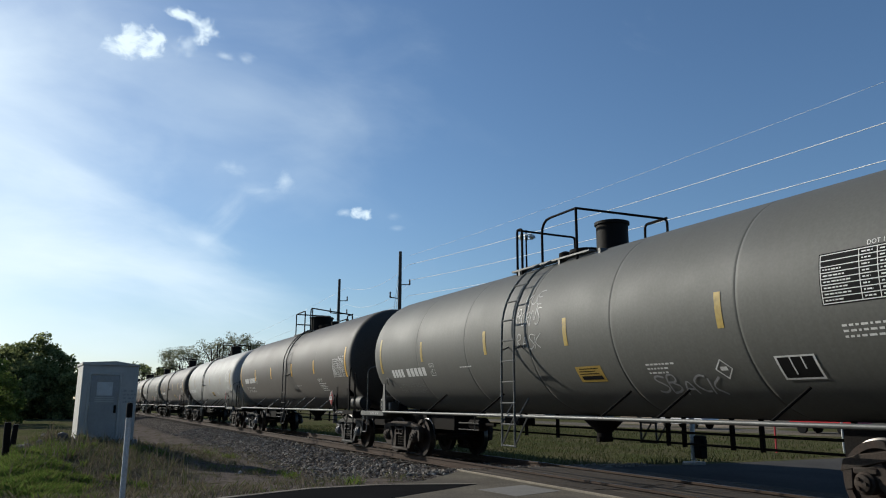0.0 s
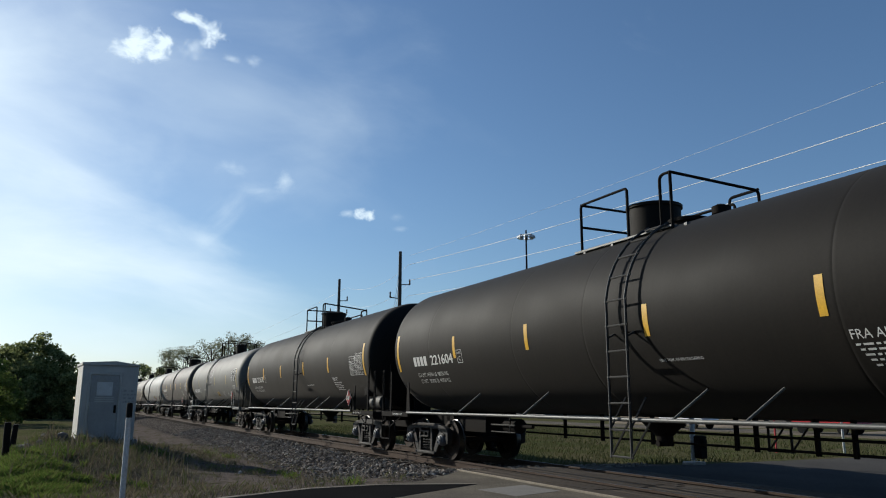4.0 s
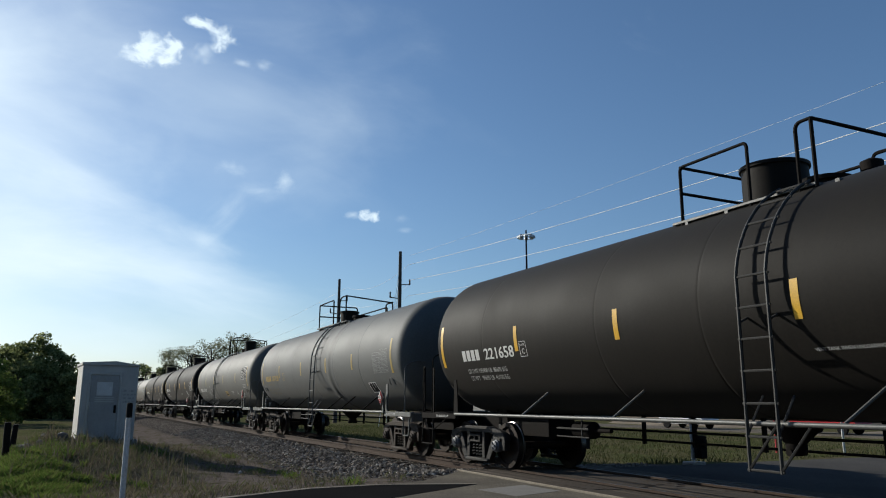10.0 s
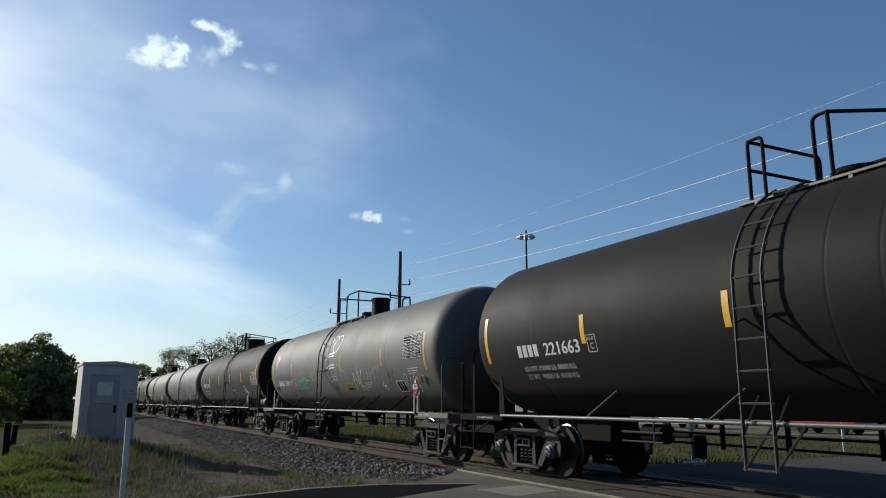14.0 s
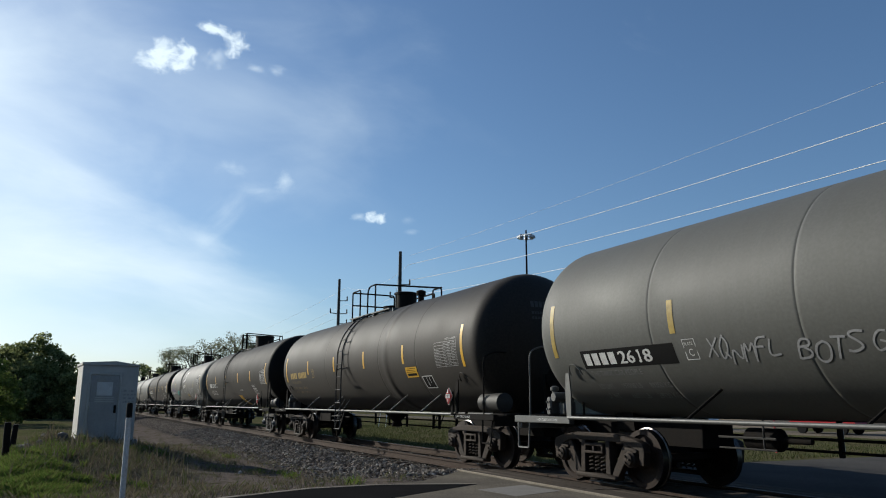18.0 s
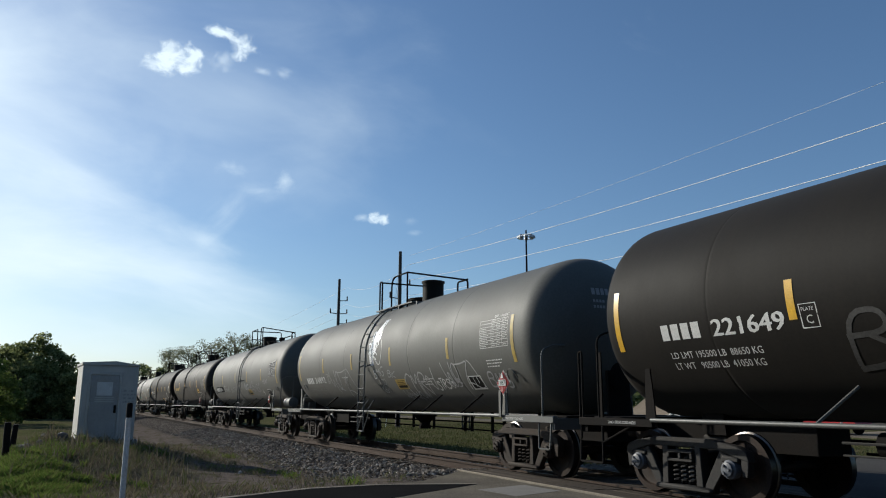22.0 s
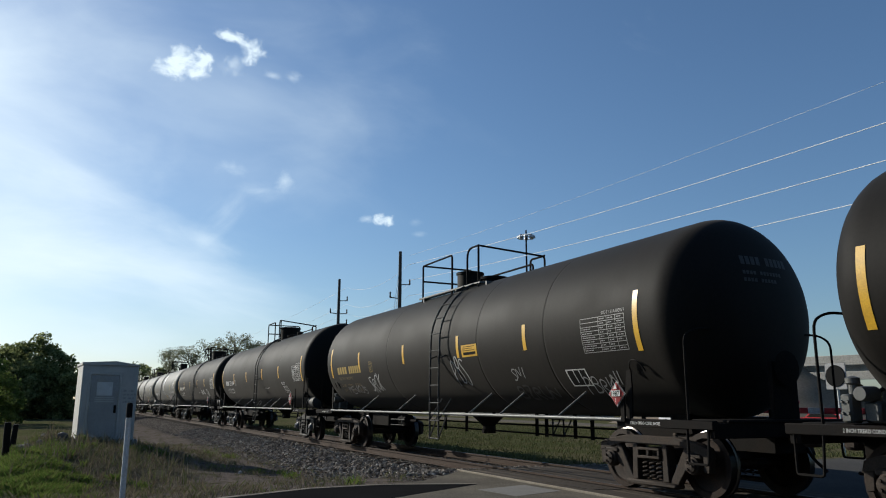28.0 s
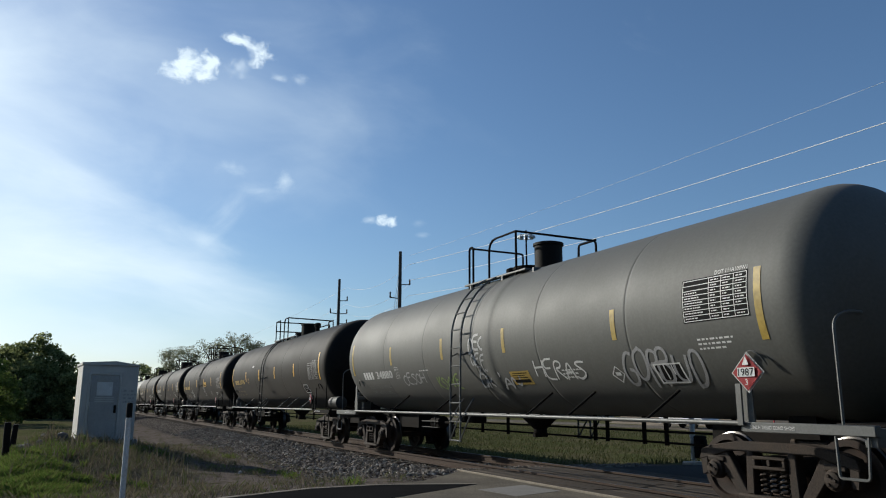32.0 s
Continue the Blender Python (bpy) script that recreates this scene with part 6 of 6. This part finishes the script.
for k in range(8):
    a = k * math.pi / 4 + 0.2
    part("floodlight", lathe(bmesh.new(), [(30.75, 0.42), (31.1, 0.34), (31.35, 0.14)], "z", 12, (math.cos(a) * 1.25, math.sin(a) * 1.25, 0)), STEEL, mast)

# ---------------------------------------------------------------- beyond the crossing
gate = tagged(new("crossing_gate"), "lowered red and white crossing gate with a crossbuck mast", "crossing gate")
gate.location = (-13.55, 4.2, -0.12)
part("base", slab(bmesh.new(), (-0.2, -0.2, -0.2), (0.2, 0.2, 0.12), 0.03), CONCRETE, gate)
part("mast", lathe(bmesh.new(), [(0.15, 0.06), (5.22, 0.05)], "z", 14), POSTWHITE, gate)
part("mechanism", slab(slab(bmesh.new(), (0.12, -0.12, 0.2), (0.34, 0.12, 0.72), 0.03), (0.34, -0.06, 0.45), (0.4, 0.06, 0.65), 0.02), UNDER, gate, "dark gate motor housing")
part("counterweight", slab(bmesh.new(), (-0.75, -0.06, 1.21), (0.2, 0.06, 1.43), 0.02), UNDER, gate)
part("bell", lathe(lathe(bmesh.new(), [(-0.05, 0.12), (0.03, 0.17), (0.07, 0.16), (0.1, 0.05)], "x", 20, (0.06, 0, 5.46)), [(5.2, 0.045), (5.36, 0.045)], "z", 10), DARKSIGN, gate, "black warning bell on top of the mast")
part("bell_bracket", tube(bmesh.new(), [(0, 0, 5.12), (0.62, -0.03, 5.08)], 0.03, 6), STEEL, gate)
for q, tilt in enumerate((-48, 48)):
    part("crossbuck_board", slab(bmesh.new(), (-0.60, -0.012, -0.115), (0.60, 0.012, 0.115), 0.004), POSTWHITE, gate, "white crossbuck board", pose(0.62, 0.02 + 0.03 * q, 4.78, 0, tilt, 38))
    part("board_rim", slab(bmesh.new(), (-0.60, 0.014, -0.115), (0.60, 0.024, 0.115), 0.004), DARKSIGN, gate, "dark back of the board", pose(0.62, 0.02 + 0.03 * q, 4.78, 0, tilt, 38))
part("board_arm", tube(bmesh.new(), [(0, 0, 4.74), (0.62, 0.05, 4.78)], 0.025, 6), STEEL, gate)
for i in range(20):
    x = 0.3 + i * 0.36
    part("arm_stripe", slab(bmesh.new(), (x, -0.02, 1.25), (x + 0.36, 0.02, 1.365), 0.005), RED if i % 2 else POSTWHITE, gate, "red stripe" if i % 2 else "white stripe")
for x in (2.9, 5.0, 6.7):
    part("arm_lamp", lathe(slab(bmesh.new(), (x - 0.04, -0.03, 1.365), (x + 0.04, 0.03, 1.43)), [(-0.05, 0.055), (0.05, 0.055)], "y", 14, (x, 0, 1.48)), RED, gate)

sign = tagged(new("road_sign"), "round sign on a pale square board, seen from behind", "road sign")
sign.location = (-17.3, 14.6, -0.45)
part("post", lathe(bmesh.new(), [(0, 0.04), (3.1, 0.04)], "z", 10), STEEL, sign)
part("board", slab(bmesh.new(), (-0.40, -0.07, 2.28), (0.40, -0.05, 3.18), 0.02), SPRAYGREY, sign)
part("disc", lathe(bmesh.new(), [(-0.10, 0.36), (-0.08, 0.37)], "y", 28, (0, 0, 2.73)), DARKSIGN, sign)
sign2 = tagged(new("notice_sign"), "small white notice on a post by the road", "road sign")
sign2.location = (-20.3, 14.9, -0.45)
part("post", lathe(bmesh.new(), [(0, 0.035), (1.95, 0.035)], "z", 10), RED, sign2)
part("board", slab(bmesh.new(), (-0.22, -0.06, 1.75), (0.22, -0.04, 2.4), 0.01), POSTWHITE, sign2)
for i in range(3):
    part("text_bar", slab(bmesh.new(), (-0.15, -0.066, 1.9 + 0.14 * i), (0.15 - 0.05 * i, -0.06, 1.95 + 0.14 * i)), SPRAYGREY, sign2)

bridge = tagged(new("overpass"), "pale concrete highway overpass on columns", "bridge")
bridge.matrix_basis = pose(-45.60, 56.18, 0, 0, 0, 12)
part("parapet", slab(bmesh.new(), (-40, -0.3, 5.2), (160, 0.0, 5.9), 0.03), CONCRETE, bridge)
part("ledge", slab(bmesh.new(), (-40, -0.55, 4.98), (160, -0.2, 5.18), 0.02), CONCRETE, bridge)
part("deck", slab(bmesh.new(), (-40, 0.6, 4.3), (160, 14, 5.1), 0.02), CONCRETE, bridge)
part("girder", slab(bmesh.new(), (-40, -0.1, 3.65), (160, 0.6, 4.4), 0.03), CONCRETE, bridge)
for x in (-22, 2, 26, 50, 74):
    part("column", lathe(bmesh.new(), [(-0.8, 0.5), (3.7, 0.5)], "z", 16, (x, 3.0, 0)), CONCRETE, bridge)
part("abutment", slab(bmesh.new(), (-60, -0.2, -0.8), (-39.9, 14, 5.1), 0.05), CONCRETE, bridge)

# earth bank in front of the abutment
bm = bmesh.new()
nx, nyy = 40, 18
rows = []
for i in range(nx + 1):
    row = []
    for j in range(nyy + 1):
        u, v = i / nx, j / nyy
        x, y = -62 + 40 * u, 38 + 22 * v
        z = -0.7 + 6.4 * smooth(0, 0.75, v) * (1 - smooth(0.2, 0.56, u)) + 0.35 * noise.noise((x * 0.25, y * 0.25, 0))
        row.append(bm.verts.new((x, y, z)))
    rows.append(row)
for i in range(nx):
    for j in range(nyy):
        bm.faces.new((rows[i][j], rows[i + 1][j], rows[i + 1][j + 1], rows[i][j + 1]))
tagged(part("earth_bank", bm, EARTH, None), "bare tan earth bank beside the overpass", "bank", kind="structure")

# street and parked cars far behind the field
sheet("far_street", [(-140, 31), (-52, 31), (-24, 33), (-8, 36), (-8, 40), (-26, 37.5), (-52, 36), (-140, 36)], -0.75, -0.46, ASPHALT, "grey street beyond the grass field", "road")


def parked_car(x, y, turn, mat, label):
    c = tagged(new("parked_car"), label, "car", "cars on the far street")
    c.matrix_basis = pose(x, y, -0.46, 0, 0, turn)
    prof = [(-2.2, 0.35), (-2.2, 0.8), (-1.9, 0.95), (-1.1, 1.0), (-0.6, 1.42), (0.7, 1.45), (1.4, 1.0), (2.1, 0.85), (2.25, 0.6), (2.2, 0.35)]
    bm = prism(bmesh.new(), prof, -0.85, 0.85)
    part("body", bm, mat, c)
    part("windows", prism(bmesh.new(), [(-0.95, 1.02), (-0.55, 1.36), (0.62, 1.38), (1.2, 1.02)], -0.865, 0.865), DARKSIGN, c)
    for wx in (-1.35, 1.35):
        for s in (-1, 1):
            part("wheel", lathe(bmesh.new(), [(-0.1, 0.2), (-0.1, 0.33), (0.1, 0.33), (0.1, 0.2)], "y", 18, (wx, s * 0.8, 0.33)), DARKSIGN, c)


REDCAR = material("red_car_paint", (0.4, 0.02, 0.025), 0.3, amount=0.1, bump=0)
WHITECAR = material("white_car_paint", (0.75, 0.75, 0.75), 0.3, amount=0.1, bump=0)
parked_car(-44, 33.5, 2, WHITECAR, "white car on the far street")
parked_car(-32.5, 34.2, 4, REDCAR, "red car on the far street")
parked_car(-21, 35.5, 6, REDCAR, "red car on the far street")


# ---------------------------------------------------------------- clouds
def cloud_material(name, lobes):
    """Soft bright vapour: lobes of noise that fade to nothing at their rims, laid over one another.
    A lobe: place x, y, half sizes, lean, seed, grain, threshold from and to, density, stretch of the grain and its slant."""
    m = bpy.data.materials.new(name)
    m.use_nodes = True
    n, l = m.node_tree.nodes, m.node_tree.links
    n.clear()
    out = n.new("ShaderNodeOutputMaterial")
    tc = n.new("ShaderNodeTexCoord")

    def mathop(op, p, q):
        k = n.new("ShaderNodeMath")
        k.operation = op
        for i, v in enumerate((p, q)):
            if isinstance(v, (int, float)):
                k.inputs[i].default_value = v
            else:
                l.new(v, k.inputs[i])
        return k.outputs[0]

    clear = None
    for x, y, sx, sy, lean, seed, grain, low, high, power, stretch, slant in lobes:
        at = n.new("ShaderNodeMapping")
        at.vector_type = "TEXTURE"
        at.inputs["Location"].default_value, at.inputs["Rotation"].default_value = (x, y, 0), (0, 0, radians(lean))
        l.new(tc.outputs["Object"], at.inputs["Vector"])
        mp = n.new("ShaderNodeMapping")
        mp.inputs["Scale"].default_value = (1 / sx, 1 / sy, 0)
        l.new(at.outputs[0], mp.inputs["Vector"])
        ln = n.new("ShaderNodeVectorMath")
        ln.operation = "LENGTH"
        l.new(mp.outputs[0], ln.inputs[0])
        mp2 = n.new("ShaderNodeMapping")
        mp2.inputs["Location"].default_value, mp2.inputs["Rotation"].default_value = (seed * 3.1, seed * 1.7, 0), (0, 0, slant)
        mp2.inputs["Scale"].default_value = (grain / stretch, grain, 1)
        l.new(at.outputs[0], mp2.inputs["Vector"])
        no = n.new("ShaderNodeTexNoise")
        no.inputs["Scale"].default_value, no.inputs["Detail"].default_value, no.inputs["Roughness"].default_value = 1.0, 7, 0.55
        no.inputs["Distortion"].default_value = 0.4
        l.new(mp2.outputs[0], no.inputs["Vector"])
        rim = n.new("ShaderNodeMapRange")
        rim.inputs["To Min"].default_value, rim.inputs["To Max"].default_value = 0.34, -0.42
        l.new(ln.outputs["Value"], rim.inputs["Value"])
        th = n.new("ShaderNodeMapRange")
        th.interpolation_type = "SMOOTHSTEP"
        th.inputs["From Min"].default_value, th.inputs["From Max"].default_value, th.inputs["To Max"].default_value = low, high, power
        l.new(mathop("ADD", no.outputs["Fac"], rim.outputs[0]), th.inputs["Value"])
        left = mathop("SUBTRACT", 1.0, th.outputs[0])
        clear = left if clear is None else mathop("MULTIPLY", clear, left)
    em = n.new("ShaderNodeEmission")
    em.inputs["Color"].default_value, em.inputs["Strength"].default_value = (0.93, 0.99, 1.0, 1), 1.0
    tr = n.new("ShaderNodeBsdfTransparent")
    mx = n.new("ShaderNodeMixShader")
    l.new(clear, mx.inputs[0])
    l.new(em.outputs[0], mx.inputs[1])
    l.new(tr.outputs[0], mx.inputs[2])
    l.new(mx.outputs[0], out.inputs[0])
    return m


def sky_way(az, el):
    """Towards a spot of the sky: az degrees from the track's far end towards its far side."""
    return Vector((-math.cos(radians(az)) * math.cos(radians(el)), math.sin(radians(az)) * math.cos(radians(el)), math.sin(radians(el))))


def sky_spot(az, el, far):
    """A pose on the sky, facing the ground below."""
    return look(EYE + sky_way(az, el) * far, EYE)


CLOUDS = []


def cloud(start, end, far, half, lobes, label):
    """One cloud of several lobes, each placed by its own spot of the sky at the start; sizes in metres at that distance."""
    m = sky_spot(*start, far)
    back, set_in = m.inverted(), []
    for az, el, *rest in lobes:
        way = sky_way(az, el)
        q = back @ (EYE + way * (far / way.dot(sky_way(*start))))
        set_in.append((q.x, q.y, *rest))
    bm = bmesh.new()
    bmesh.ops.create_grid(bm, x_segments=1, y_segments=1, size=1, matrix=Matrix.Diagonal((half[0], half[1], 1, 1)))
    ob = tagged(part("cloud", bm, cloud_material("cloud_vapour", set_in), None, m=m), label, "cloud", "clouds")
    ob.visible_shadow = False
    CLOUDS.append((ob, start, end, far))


PUFF = "small bright white cumulus cloud drifting across the blue sky"
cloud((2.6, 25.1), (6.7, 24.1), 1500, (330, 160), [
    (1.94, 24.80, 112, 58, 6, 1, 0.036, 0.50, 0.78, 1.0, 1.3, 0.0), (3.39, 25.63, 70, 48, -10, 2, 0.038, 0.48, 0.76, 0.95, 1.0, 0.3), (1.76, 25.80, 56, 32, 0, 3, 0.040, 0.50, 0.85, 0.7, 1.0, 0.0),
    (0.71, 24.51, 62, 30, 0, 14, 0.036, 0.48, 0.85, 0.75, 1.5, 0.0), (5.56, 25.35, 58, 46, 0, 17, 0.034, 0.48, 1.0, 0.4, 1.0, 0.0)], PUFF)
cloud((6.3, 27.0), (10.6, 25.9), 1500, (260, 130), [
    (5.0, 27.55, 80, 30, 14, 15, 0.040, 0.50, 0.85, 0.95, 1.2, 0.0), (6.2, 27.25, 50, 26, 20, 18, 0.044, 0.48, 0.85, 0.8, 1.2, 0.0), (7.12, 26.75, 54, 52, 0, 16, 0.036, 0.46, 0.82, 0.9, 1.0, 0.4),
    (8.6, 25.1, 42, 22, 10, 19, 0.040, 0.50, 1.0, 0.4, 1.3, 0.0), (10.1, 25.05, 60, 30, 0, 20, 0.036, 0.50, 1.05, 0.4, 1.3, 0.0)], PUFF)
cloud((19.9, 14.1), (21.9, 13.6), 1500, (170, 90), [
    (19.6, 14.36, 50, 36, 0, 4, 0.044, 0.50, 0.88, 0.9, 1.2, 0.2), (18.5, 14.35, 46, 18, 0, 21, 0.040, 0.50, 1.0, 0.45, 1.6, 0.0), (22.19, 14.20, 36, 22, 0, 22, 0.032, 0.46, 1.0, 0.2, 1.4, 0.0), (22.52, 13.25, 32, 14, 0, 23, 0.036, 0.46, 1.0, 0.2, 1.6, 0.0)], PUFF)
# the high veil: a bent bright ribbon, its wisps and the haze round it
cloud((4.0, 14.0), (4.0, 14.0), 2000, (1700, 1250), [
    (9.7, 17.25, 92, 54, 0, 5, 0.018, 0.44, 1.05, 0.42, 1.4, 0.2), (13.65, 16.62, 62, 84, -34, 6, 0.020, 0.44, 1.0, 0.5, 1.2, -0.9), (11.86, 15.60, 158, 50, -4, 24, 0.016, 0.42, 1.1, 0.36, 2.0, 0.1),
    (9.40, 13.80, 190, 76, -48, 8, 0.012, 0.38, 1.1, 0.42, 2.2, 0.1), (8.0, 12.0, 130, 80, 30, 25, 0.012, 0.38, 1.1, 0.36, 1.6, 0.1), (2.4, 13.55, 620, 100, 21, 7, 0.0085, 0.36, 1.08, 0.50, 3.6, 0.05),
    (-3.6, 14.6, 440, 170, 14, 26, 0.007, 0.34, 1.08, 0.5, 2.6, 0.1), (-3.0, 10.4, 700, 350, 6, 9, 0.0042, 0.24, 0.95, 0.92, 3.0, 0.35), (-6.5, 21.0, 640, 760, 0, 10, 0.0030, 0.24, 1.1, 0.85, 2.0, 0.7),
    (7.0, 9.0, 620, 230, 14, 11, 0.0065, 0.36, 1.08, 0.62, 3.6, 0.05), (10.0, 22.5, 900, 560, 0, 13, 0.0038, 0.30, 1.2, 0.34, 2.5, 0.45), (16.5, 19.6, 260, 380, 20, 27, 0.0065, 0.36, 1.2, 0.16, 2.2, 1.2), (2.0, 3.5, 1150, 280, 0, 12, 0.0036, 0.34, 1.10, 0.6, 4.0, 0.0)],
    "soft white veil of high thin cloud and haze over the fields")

# ---------------------------------------------------------------- movement
def motions():
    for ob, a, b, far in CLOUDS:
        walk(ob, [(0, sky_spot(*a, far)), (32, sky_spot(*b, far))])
    for car, x in CARS:
        walk(car, [(t, pose(x - SPEED * t, 0, 0)) for t in (0, 16, 32)])
    step = math.degrees(SPEED / 15 / WHEEL_R)
    for w, x in WHEELSETS:
        walk(w, [(i / 15, pose(x, 0, WHEEL_R, 0, -step * i, 0)) for i in range(481)])


motions()
